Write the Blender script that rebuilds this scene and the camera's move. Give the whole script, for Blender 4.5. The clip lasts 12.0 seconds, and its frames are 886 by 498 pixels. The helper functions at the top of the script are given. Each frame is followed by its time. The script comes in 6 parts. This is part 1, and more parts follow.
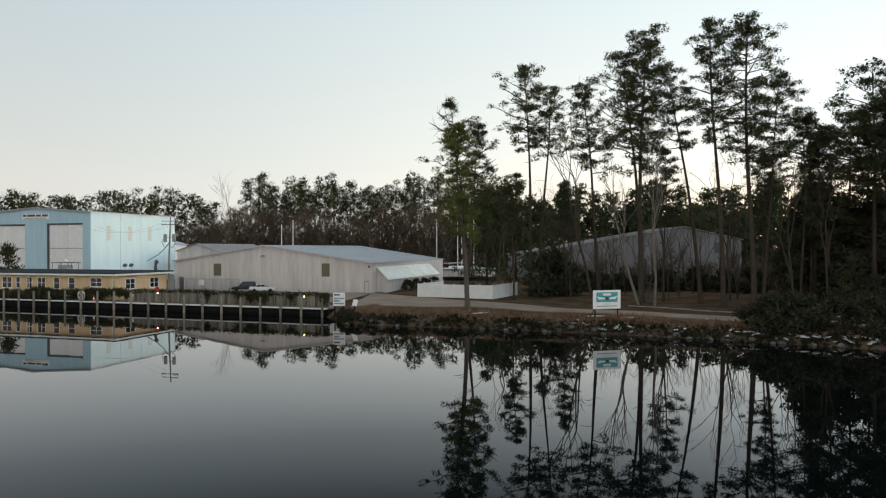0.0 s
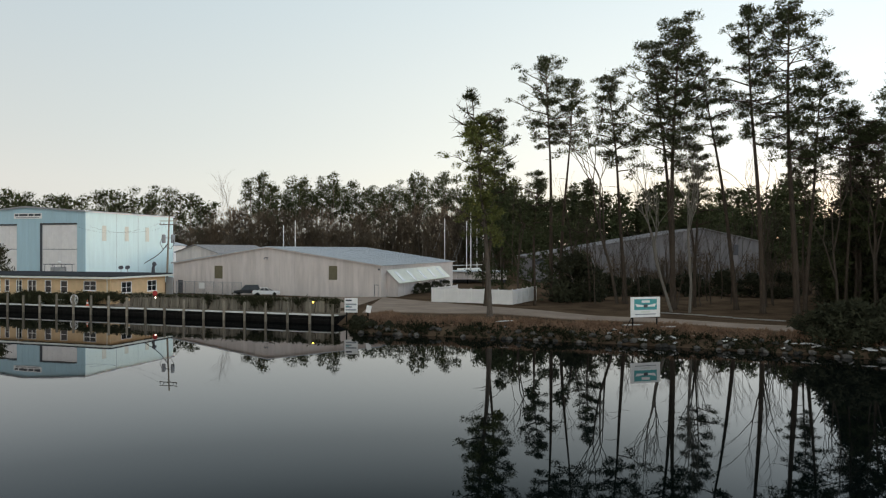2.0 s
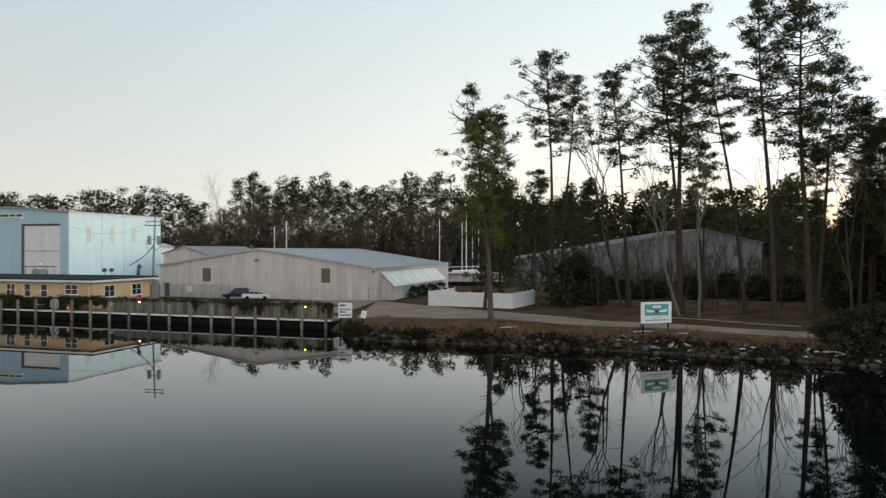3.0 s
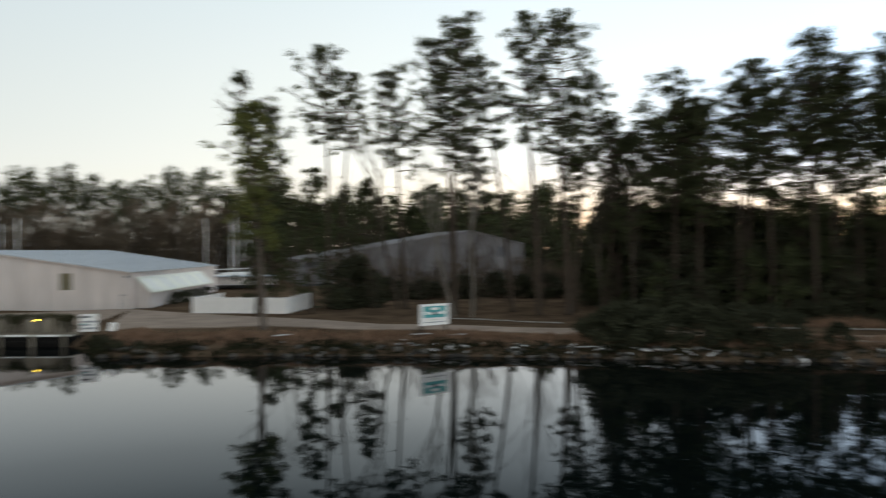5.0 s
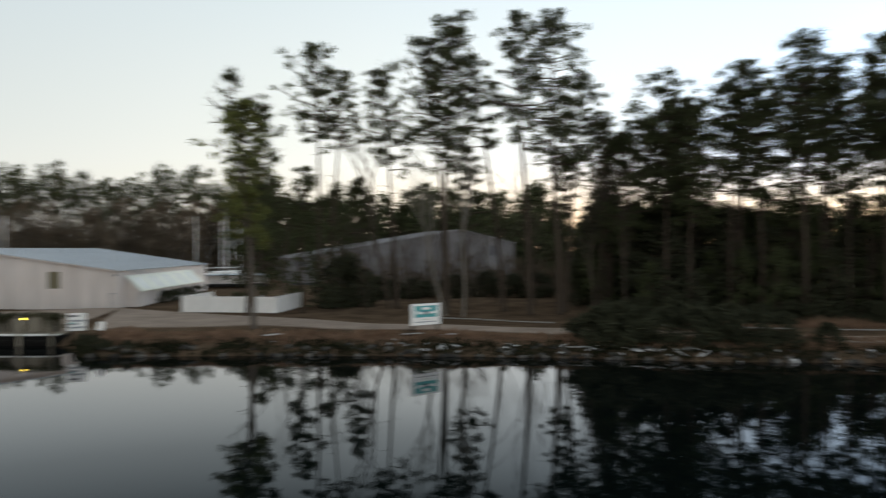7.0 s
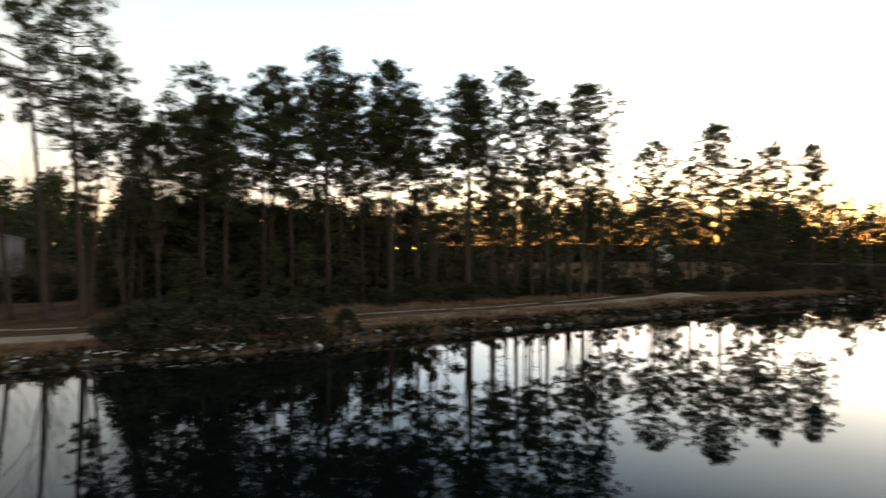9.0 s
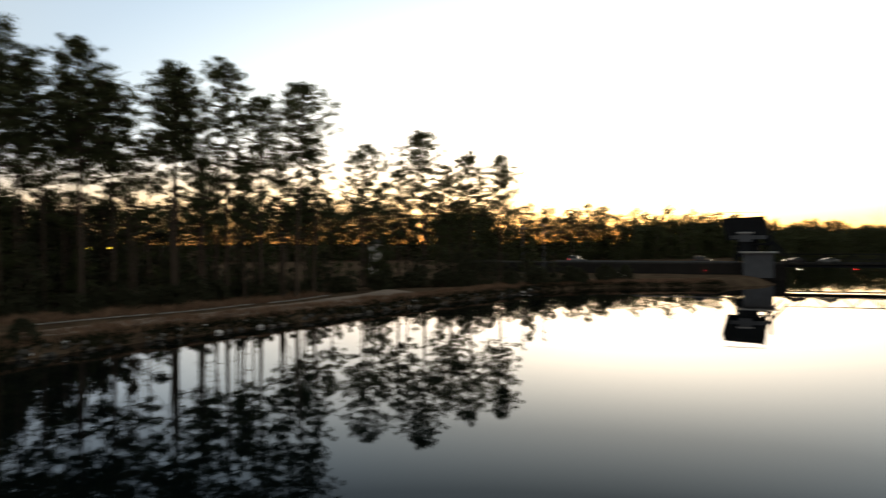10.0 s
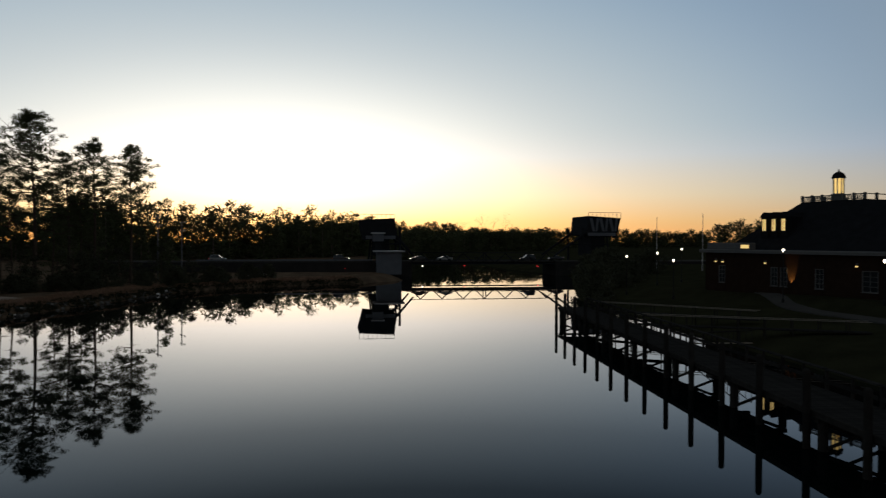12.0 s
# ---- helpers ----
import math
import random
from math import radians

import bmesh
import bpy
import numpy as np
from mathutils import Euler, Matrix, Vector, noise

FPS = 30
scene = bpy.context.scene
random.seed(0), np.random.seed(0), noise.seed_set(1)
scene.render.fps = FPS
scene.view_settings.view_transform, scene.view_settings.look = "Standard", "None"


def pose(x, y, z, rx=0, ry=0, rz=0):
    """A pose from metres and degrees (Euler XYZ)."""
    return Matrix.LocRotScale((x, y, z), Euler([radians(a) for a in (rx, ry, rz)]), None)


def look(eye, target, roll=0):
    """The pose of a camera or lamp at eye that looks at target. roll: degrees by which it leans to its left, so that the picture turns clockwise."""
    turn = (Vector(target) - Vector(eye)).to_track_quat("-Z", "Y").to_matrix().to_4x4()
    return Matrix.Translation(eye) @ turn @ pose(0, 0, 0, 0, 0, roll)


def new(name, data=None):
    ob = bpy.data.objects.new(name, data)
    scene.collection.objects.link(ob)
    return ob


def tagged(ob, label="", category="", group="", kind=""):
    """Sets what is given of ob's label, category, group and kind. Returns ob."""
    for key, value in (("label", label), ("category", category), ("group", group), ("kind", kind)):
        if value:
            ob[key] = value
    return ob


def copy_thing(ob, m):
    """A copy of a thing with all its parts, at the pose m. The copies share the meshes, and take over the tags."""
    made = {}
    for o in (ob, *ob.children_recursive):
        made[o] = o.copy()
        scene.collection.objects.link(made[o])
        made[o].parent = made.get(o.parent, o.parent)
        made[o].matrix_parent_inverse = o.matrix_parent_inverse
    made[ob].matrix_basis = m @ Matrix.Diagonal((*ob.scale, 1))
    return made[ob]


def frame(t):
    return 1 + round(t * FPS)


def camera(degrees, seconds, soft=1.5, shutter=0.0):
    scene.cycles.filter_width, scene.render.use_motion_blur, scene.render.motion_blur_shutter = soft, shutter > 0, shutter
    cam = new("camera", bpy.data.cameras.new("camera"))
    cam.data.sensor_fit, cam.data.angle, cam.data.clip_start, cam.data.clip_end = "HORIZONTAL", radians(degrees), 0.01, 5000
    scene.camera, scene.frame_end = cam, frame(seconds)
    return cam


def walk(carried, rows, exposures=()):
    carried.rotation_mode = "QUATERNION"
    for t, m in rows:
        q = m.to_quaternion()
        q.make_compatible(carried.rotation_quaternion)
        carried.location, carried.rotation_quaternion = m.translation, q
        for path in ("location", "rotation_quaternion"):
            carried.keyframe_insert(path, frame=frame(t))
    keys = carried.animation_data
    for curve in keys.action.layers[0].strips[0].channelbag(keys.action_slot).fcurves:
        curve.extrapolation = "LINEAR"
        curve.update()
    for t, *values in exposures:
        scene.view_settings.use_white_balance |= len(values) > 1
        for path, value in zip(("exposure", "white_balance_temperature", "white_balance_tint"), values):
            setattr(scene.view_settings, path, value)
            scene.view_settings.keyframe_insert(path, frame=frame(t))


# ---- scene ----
# ---- camera ----
ROWS = [
    (0, pose(0.00, -0.00, 9.68, 89.96, 0.10, -0.00)),
    (0.5, pose(-0.70, 1.48, 9.67, 89.96, 0.07, -0.08)),
    (1, pose(-1.44, 3.05, 9.69, 90.00, 0.04, -0.11)),
    (1.5, pose(-2.18, 4.80, 9.75, 90.02, 0.01, -0.14)),
    (2, pose(-2.85, 6.75, 9.84, 90.05, -0.03, -0.17)),
    (2.5, pose(-3.37, 8.84, 9.94, 90.07, -0.00, -0.19)),
    (3, pose(-3.70, 10.86, 10.04, 90.10, 0.00, -0.86)),
    (3.5, pose(-3.86, 12.62, 10.11, 90.09, 0.07, -11.72)),
    (3.7, pose(-3.91, 13.23, 10.14, 90.07, 0.11, -17.35)),
    (4.5, pose(-3.75, 14.30, 10.20, 90.08, 0.14, -28.50)),
    (5.3, pose(-3.42, 14.57, 10.27, 90.09, 0.19, -11.13)),
    (5.5, pose(-3.43, 14.62, 10.28, 90.10, 0.22, -6.43)),
    (5.9, pose(-3.44, 14.67, 10.29, 90.13, 0.22, 3.15)),
    (6, pose(-3.44, 14.68, 10.30, 90.16, 0.15, 3.83)),
    (6.2, pose(-3.44, 14.69, 10.30, 90.08, 0.18, 0.36)),
    (6.5, pose(-3.42, 14.70, 10.30, 90.00, 0.09, -6.71)),
    (7, pose(-3.43, 14.70, 10.31, 89.99, -0.02, -20.23)),
    (7.5, pose(-3.45, 14.65, 10.32, 89.93, 0.17, -33.12)),
    (7.7, pose(-3.46, 14.62, 10.32, 89.81, 0.29, -37.91)),
    (8.5, pose(-3.43, 14.65, 10.30, 89.65, 0.27, -50.50)),
    (9.3, pose(-3.40, 14.68, 10.29, 89.49, 0.24, -63.34)),
    (9.5, pose(-3.40, 14.69, 10.29, 89.42, 0.20, -68.42)),
    (10, pose(-3.41, 14.71, 10.29, 89.45, 0.19, -80.85)),
    (10.5, pose(-3.43, 14.74, 10.29, 89.38, 0.08, -88.14)),
    (11, pose(-3.43, 14.73, 10.29, 89.38, -0.05, -95.62)),
    (11.5, pose(-3.42, 14.66, 10.30, 89.38, -0.09, -103.92)),
    (11.7, pose(-3.42, 14.65, 10.30, 89.37, -0.13, -107.40)),
    (11.85, pose(-3.42, 14.64, 10.31, 89.36, -0.17, -109.15)),
    (12, pose(-3.42, 14.63, 10.31, 89.36, -0.19, -109.89)),
]
cam = camera(65.45, 12.0, soft=1.2, shutter=0.65)
walk(cam, ROWS, exposures=[(0.0, 2.74, 7950, 14), (2.5, 2.74, 7950, 14), (5.5, 2.80, 7900, 14), (6.0, 2.66, 7750, 14), (6.6, 2.60, 7700, 14), (7.5, 2.92, 8400, 15), (9.5, 2.48, 8900, 15), (10.5, 1.46, 8400, 14), (11.2, 1.04, 7700, 13), (12.0, 0.76, 7250, 12)])

# ---- world and sun ----
SUN_AZ = 96.5          # clockwise from +y, where the sun has just gone down
world = bpy.data.worlds.new("dusk_sky")
scene.world = world
world.use_nodes = True
wn, wl = world.node_tree.nodes, world.node_tree.links
sky = wn.new("ShaderNodeTexSky")
sky.sky_type = "NISHITA"
sky.sun_disc = False
sky.sun_elevation = radians(0.0)
sky.sun_rotation = radians(SUN_AZ)
sky.altitude = 0
sky.air_density, sky.dust_density, sky.ozone_density = 1.0, 2.0, 2.0


def sky_mix(kind, colour):
    n = wn.new("ShaderNodeMix")
    n.data_type, n.blend_type, n.clamp_result = "RGBA", kind, False
    n.inputs[0].default_value, n.inputs[7].default_value = 1.0, (*colour, 1)
    return n


def sky_math(kind, link, value=0.0):
    n = wn.new("ShaderNodeMath")
    n.operation = kind
    wl.new(link, n.inputs[0])
    n.inputs[1].default_value = value
    return n.outputs[0]


# afterglow: brightness and hue by the angle from where the sun went down
where = wn.new("ShaderNodeTexCoord")
to_sun = wn.new("ShaderNodeVectorMath")
to_sun.operation = "DOT_PRODUCT"
to_sun.inputs[1].default_value = (math.sin(radians(SUN_AZ)), math.cos(radians(SUN_AZ)), 0.0)
squash = wn.new("ShaderNodeVectorMath")
squash.operation = "MULTIPLY"
squash.inputs[1].default_value = (1.0, 1.0, 2.0)
wl.new(where.outputs["Generated"], squash.inputs[0])
unit = wn.new("ShaderNodeVectorMath")
unit.operation = "NORMALIZE"
wl.new(squash.outputs[0], unit.inputs[0])
wl.new(unit.outputs[0], to_sun.inputs[0])
turn = sky_math("MULTIPLY", sky_math("ARCCOSINE", to_sun.outputs["Value"]), 1 / math.pi)
glow = wn.new("ShaderNodeValToRGB")
glow.color_ramp.interpolation = "B_SPLINE"
GLOW = ((0, 16.5, 16.0, 14.6), (10, 10.6, 10.5, 9.9), (20, 6.2, 6.4, 6.2), (29, 3.7, 4.1, 4.3), (39, 2.55, 3.2, 3.7), (50, 1.4, 2.1, 3.0),
        (66, 1.64, 1.86, 1.94), (98, 1.22, 1.42, 1.51), (131, 0.79, 1.00, 1.15), (150, 1.25, 1.15, 1.15), (180, 1.5, 1.25, 1.18))
for k, (deg, r, g, b) in enumerate(GLOW):
    e = glow.color_ramp.elements[k] if k < 2 else glow.color_ramp.elements.new(deg / 180)
    e.position, e.color = deg / 180, (r / 17, g / 17, b / 17, 1)
wl.new(turn, glow.inputs["Fac"])
lifted = sky_mix("MULTIPLY", (17.0, 17.0, 17.0))
wl.new(glow.outputs["Color"], lifted.inputs[6])
# the low band reddens towards the sun
axes = wn.new("ShaderNodeSeparateXYZ")
wl.new(where.outputs["Generated"], axes.inputs[0])
band = wn.new("ShaderNodeValToRGB")
band.color_ramp.interpolation = "LINEAR"
BAND = ((0.0, 1.0, 0.43, 0.09), (0.12, 1, 1, 1), (0.03, 1.0, 0.64, 0.27), (0.065, 1.0, 0.87, 0.62))
for k, (at, r, g, b) in enumerate(BAND):
    e = band.color_ramp.elements[k] if k < 2 else band.color_ramp.elements.new(at)
    e.position, e.color = at, (r, g, b, 1)
wl.new(axes.outputs["Z"], band.inputs["Fac"])
near = wn.new("ShaderNodeMapRange")
near.interpolation_type = "SMOOTHSTEP"
near.inputs["From Min"].default_value, near.inputs["From Max"].default_value = 0.64, 0.18
near.inputs["To Min"].default_value, near.inputs["To Max"].default_value = 0.0, 1.0
wl.new(turn, near.inputs["Value"])
tinted = wn.new("ShaderNodeMix")
tinted.data_type, tinted.blend_type, tinted.clamp_result = "RGBA", "MULTIPLY", False
wl.new(near.outputs[0], tinted.inputs[0])
wl.new(lifted.outputs[2], tinted.inputs[6])
wl.new(band.outputs["Color"], tinted.inputs[7])
evened = sky_mix("MULTIPLY", (0.08, 0.08, 0.08))
wl.new(sky.outputs["Color"], evened.inputs[6])
whole = wn.new("ShaderNodeMix")
whole.data_type, whole.blend_type, whole.clamp_result = "RGBA", "ADD", False
whole.inputs[0].default_value = 1.0
wl.new(evened.outputs[2], whole.inputs[6])
deep = wn.new("ShaderNodeValToRGB")
deep.color_ramp.elements[0].position, deep.color_ramp.elements[0].color = 0.09, (1, 1, 1, 1)
deep.color_ramp.elements[1].position, deep.color_ramp.elements[1].color = 0.85, (0.52, 0.55, 0.60, 1)
high = deep.color_ramp.elements.new(0.38)
high.color = (0.69, 0.80, 0.92, 1)
wl.new(axes.outputs["Z"], deep.inputs["Fac"])
darker = sky_mix("MULTIPLY", (1, 1, 1))
wl.new(tinted.outputs[2], darker.inputs[6])
wl.new(deep.outputs["Color"], darker.inputs[7])
wl.new(darker.outputs[2], whole.inputs[7])
# a low rosy band that fades upwards and away from the sun
rosy = wn.new("ShaderNodeValToRGB")
rosy.color_ramp.interpolation = "EASE"
rosy.color_ramp.elements[0].position, rosy.color_ramp.elements[0].color = 0.0, (1.0, 0.46, 0.26, 1)
rosy.color_ramp.elements[1].position, rosy.color_ramp.elements[1].color = 0.17, (0, 0, 0, 1)
wl.new(axes.outputs["Z"], rosy.inputs["Fac"])
span = wn.new("ShaderNodeMapRange")
span.interpolation_type = "SMOOTHSTEP"
span.inputs["From Min"].default_value, span.inputs["From Max"].default_value = 0.55, 0.12
span.inputs["To Min"].default_value, span.inputs["To Max"].default_value = 0.08, 1.7
wl.new(turn, span.inputs["Value"])
blush = wn.new("ShaderNodeVectorMath")
blush.operation = "SCALE"
wl.new(rosy.outputs["Color"], blush.inputs[0])
wl.new(span.outputs[0], blush.inputs["Scale"])
lit = wn.new("ShaderNodeVectorMath")
lit.operation = "ADD"
wl.new(whole.outputs[2], lit.inputs[0])
wl.new(blush.outputs[0], lit.inputs[1])
wl.new(lit.outputs[0], wn["Background"].inputs["Color"])
wn["Background"].inputs["Strength"].default_value = 0.1

# ---- materials ----
def material(name, color, rough=0.8, vary=0.25, scale=2.0, fine=12.0, bump=0.15, metal=0.0, per=0.0, tint=None, stretch=(1, 1, 1)):
    """A surface with stains at one scale and grain at another; per: variation from object to object."""
    m = bpy.data.materials.new(name)
    m.use_nodes = True
    n, l = m.node_tree.nodes, m.node_tree.links
    b = n["Principled BSDF"]
    co = n.new("ShaderNodeTexCoord")
    mp = n.new("ShaderNodeMapping")
    mp.inputs["Scale"].default_value = stretch
    l.new(co.outputs["Object"], mp.inputs["Vector"])
    big = n.new("ShaderNodeTexNoise")
    big.inputs["Scale"].default_value, big.inputs["Detail"].default_value = scale, 5
    grain = n.new("ShaderNodeTexNoise")
    grain.inputs["Scale"].default_value, grain.inputs["Detail"].default_value = fine, 3
    for t in (big, grain):
        l.new(mp.outputs[0], t.inputs["Vector"])
    ramp = n.new("ShaderNodeValToRGB")
    dark = [c * (1 - vary) for c in color]
    light = [min(1, c * (1 + vary * 0.7)) for c in (tint or color)]
    ramp.color_ramp.elements[0].color, ramp.color_ramp.elements[0].position = (*dark, 1), 0.3
    ramp.color_ramp.elements[1].color, ramp.color_ramp.elements[1].position = (*light, 1), 0.7
    mixer = n.new("ShaderNodeMath")
    mixer.operation = "MULTIPLY_ADD"
    mixer.inputs[1].default_value = 0.35
    l.new(grain.outputs["Fac"], mixer.inputs[0])
    scaled = n.new("ShaderNodeMath")
    scaled.operation = "MULTIPLY"
    scaled.inputs[1].default_value = 0.65
    l.new(big.outputs["Fac"], scaled.inputs[0])
    l.new(scaled.outputs[0], mixer.inputs[2])
    l.new(mixer.outputs[0], ramp.inputs["Fac"])
    out = ramp.outputs["Color"]
    if per:
        info = n.new("ShaderNodeObjectInfo")
        hsv = n.new("ShaderNodeHueSaturation")
        rng = n.new("ShaderNodeMapRange")
        rng.inputs["To Min"].default_value, rng.inputs["To Max"].default_value = 1 - per, 1 + per
        l.new(info.outputs["Random"], rng.inputs["Value"])
        l.new(rng.outputs[0], hsv.inputs["Value"])
        l.new(out, hsv.inputs["Color"])
        out = hsv.outputs["Color"]
    l.new(out, b.inputs["Base Color"])
    b.inputs["Roughness"].default_value, b.inputs["Metallic"].default_value = rough, metal
    b.inputs["Specular IOR Level"].default_value = 0.0 if rough >= 0.85 else 0.04 if rough >= 0.7 else 0.45
    if bump:
        bp = n.new("ShaderNodeBump")
        bp.inputs["Strength"].default_value, bp.inputs["Distance"].default_value = bump, 0.05
        l.new(grain.outputs["Fac"], bp.inputs["Height"])
        l.new(bp.outputs["Normal"], b.inputs["Normal"])
    return m


def glowing(name, color, power):
    m = bpy.data.materials.new(name)
    m.use_nodes = True
    b = m.node_tree.nodes["Principled BSDF"]
    b.inputs["Base Color"].default_value = (*color, 1)
    b.inputs["Emission Color"].default_value = (*color, 1)
    b.inputs["Emission Strength"].default_value = power
    return m


def water_material():
    """Still water: a mirror that weakens as one looks down into the dark teal body."""
    m = bpy.data.materials.new("canal_water")
    m.use_nodes = True
    n, l = m.node_tree.nodes, m.node_tree.links
    n.remove(n["Principled BSDF"])
    body = n.new("ShaderNodeBsdfDiffuse")
    body.inputs["Color"].default_value = (0.0012, 0.0030, 0.0030, 1)
    gloss = n.new("ShaderNodeBsdfGlossy")
    gloss.inputs["Roughness"].default_value = 0.012
    weight = n.new("ShaderNodeLayerWeight")
    weight.inputs["Blend"].default_value = 0.5
    ramp = n.new("ShaderNodeValToRGB")
    ramp.color_ramp.interpolation = "LINEAR"
    for k, (at, v) in enumerate(((0.0, 0.02), (1.0, 0.95), (0.55, 0.032), (0.66, 0.058), (0.74, 0.18), (0.79, 0.31), (0.85, 0.46), (0.915, 0.64), (0.96, 0.77))):
        e = ramp.color_ramp.elements[k] if k < 2 else ramp.color_ramp.elements.new(at)
        e.position, e.color = at, (v, v, v, 1)
    l.new(weight.outputs["Facing"], ramp.inputs["Fac"])
    hue = n.new("ShaderNodeValToRGB")
    hue.color_ramp.elements[0].position, hue.color_ramp.elements[0].color = 0.64, (0.87, 0.94, 1.0, 1)
    hue.color_ramp.elements[1].position, hue.color_ramp.elements[1].color = 0.88, (1.0, 0.98, 0.99, 1)
    l.new(weight.outputs["Facing"], hue.inputs["Fac"])
    l.new(hue.outputs["Color"], gloss.inputs["Color"])
    co = n.new("ShaderNodeTexCoord")
    big = n.new("ShaderNodeTexNoise")
    big.inputs["Scale"].default_value, big.inputs["Detail"].default_value = 0.35, 3
    l.new(co.outputs["Object"], big.inputs["Vector"])
    bp = n.new("ShaderNodeBump")
    bp.inputs["Strength"].default_value, bp.inputs["Distance"].default_value = 0.08, 0.02
    l.new(big.outputs["Fac"], bp.inputs["Height"])
    l.new(bp.outputs["Normal"], gloss.inputs["Normal"])
    both = n.new("ShaderNodeMixShader")
    l.new(ramp.outputs["Color"], both.inputs["Fac"])
    l.new(body.outputs[0], both.inputs[1])
    l.new(gloss.outputs[0], both.inputs[2])
    l.new(both.outputs[0], n["Material Output"].inputs["Surface"])
    return m


M_WATER = water_material()
M_GROUND = material("leaf_litter_ground", (0.080, 0.054, 0.038), 0.95, 0.45, 0.25, 6, 0.5, tint=(0.105, 0.072, 0.048))
M_ROAD = material("worn_asphalt", (0.29, 0.23, 0.19), 0.9, 0.3, 0.3, 14, 0.2)
# path and south lawn: the backlit dusk shade is lowered into these tones
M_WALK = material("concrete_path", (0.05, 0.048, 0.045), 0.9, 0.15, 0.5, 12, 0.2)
M_LAWN = material("backlit_lawn", (0.022, 0.022, 0.012), 0.95, 0.4, 0.3, 8, 0.4)
# deck boards darkened in the colour for the backlit pier
M_PIERDECK = material("backlit_pier_boards", (0.024, 0.023, 0.022), 0.85, 0.3, 2, 16, 0.3, per=0.2)
M_KERB = material("pale_kerb", (0.26, 0.245, 0.23), 0.85, 0.4, 0.8, 12, 0.3)
M_ROCK = material("riprap_stone", (0.10, 0.094, 0.086), 0.85, 0.45, 1.2, 9, 0.5, per=0.6)
M_PALEROCK = material("pale_stone", (0.55, 0.54, 0.53), 0.8, 0.3, 1.2, 9, 0.5, per=0.3)
M_DRYGRASS = material("dry_grass", (0.25, 0.155, 0.105), 0.95, 0.5, 0.6, 5, 0.0)
M_WOOD = material("weathered_timber", (0.25, 0.215, 0.17), 0.85, 0.35, 2, 18, 0.4, per=0.25, stretch=(3, 3, 0.5))
M_DARKWOOD = material("near_black_timber", (0.014, 0.013, 0.012), 0.7, 0.4, 1.5, 12, 0.4, per=0.2)
M_FENCE = material("tan_fence_boards", (0.30, 0.265, 0.215), 0.9, 0.45, 0.8, 14, 0.3, per=0.3, stretch=(3, 3, 0.4))
M_CAP = material("pale_timber_cap", (0.72, 0.71, 0.68), 0.7, 0.2, 1.5, 12, 0.2)
# pier timber with the backlit gloom lowered into its tone
M_PIERWOOD = material("backlit_pier_timber", (0.028, 0.026, 0.024), 0.85, 0.35, 2, 16, 0.4, per=0.2)
M_GREYMETAL = material("grey_sheet_metal", (0.67, 0.60, 0.565), 0.6, 0.18, 0.6, 8, 0.08, per=0.07, stretch=(2.5, 2.5, 0.35))
M_OLDMETAL = material("weathered_sheet_metal", (0.30, 0.295, 0.30), 0.7, 0.2, 0.6, 8, 0.08, per=0.08, stretch=(2.5, 2.5, 0.35))
M_ROOFMETAL = material("blue_grey_roof_metal", (0.40, 0.44, 0.48), 0.5, 0.15, 0.4, 6, 0.05)
M_SKYLIGHT = material("translucent_roof_panel", (0.80, 0.82, 0.84), 0.25, 0.08, 1, 8, 0.02)
M_TAN = material("tan_louvre", (0.20, 0.18, 0.12), 0.8, 0.2, 2, 14, 0.2)
# One sheet colour, twice: bright for the glow-lit flank, darkened for the shaded front.
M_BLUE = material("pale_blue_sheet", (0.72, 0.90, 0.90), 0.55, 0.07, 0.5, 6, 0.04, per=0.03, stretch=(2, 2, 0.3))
M_BLUESHADE = material("shaded_blue_sheet", (0.42, 0.62, 0.69), 0.55, 0.08, 0.5, 6, 0.04, per=0.03, stretch=(2, 2, 0.3))
M_WHITEDOOR = material("off_white_door", (0.84, 0.81, 0.79), 0.6, 0.08, 1, 6, 0.05, per=0.04)
M_WHITE = material("white_paint", (0.88, 0.86, 0.83), 0.6, 0.08, 1, 8, 0.03, per=0.03)
M_CREAM = material("cream_panel", (0.72, 0.74, 0.66), 0.6, 0.12, 1, 8, 0.03)
M_ORANGE = material("ochre_stucco", (0.68, 0.47, 0.28), 0.85, 0.18, 0.8, 14, 0.15)
M_DARKROOF = material("dark_roofing", (0.055, 0.06, 0.065), 0.85, 0.3, 1, 10, 0.2)
M_TRIM = material("dark_trim", (0.07, 0.075, 0.085), 0.6, 0.2, 2, 8, 0.0)
M_STEEL = material("galvanised_steel", (0.36, 0.37, 0.38), 0.45, 0.2, 3, 12, 0.05, metal=0.7)
M_BLACK = material("black_rubber", (0.02, 0.02, 0.02), 0.7, 0.2, 4, 12, 0.0)
M_BARK = material("pine_bark", (0.078, 0.060, 0.047), 0.95, 0.4, 1.5, 10, 0.6, stretch=(3, 3, 0.6))
M_PALEBARK = material("pale_bark", (0.20, 0.18, 0.155), 0.9, 0.3, 1.5, 10, 0.4, stretch=(3, 3, 0.6))
M_NEEDLE = material("pine_needles", (0.064, 0.074, 0.036), 0.8, 0.35, 0.5, 3, 0.0)
M_FARNEEDLE = material("distant_pine_needles", (0.056, 0.066, 0.032), 0.85, 0.35, 0.12, 1.2, 0.0)
M_MIDBARK = material("grey_brown_bark", (0.13, 0.108, 0.09), 0.95, 0.35, 1.5, 10, 0.6, stretch=(3, 3, 0.6))
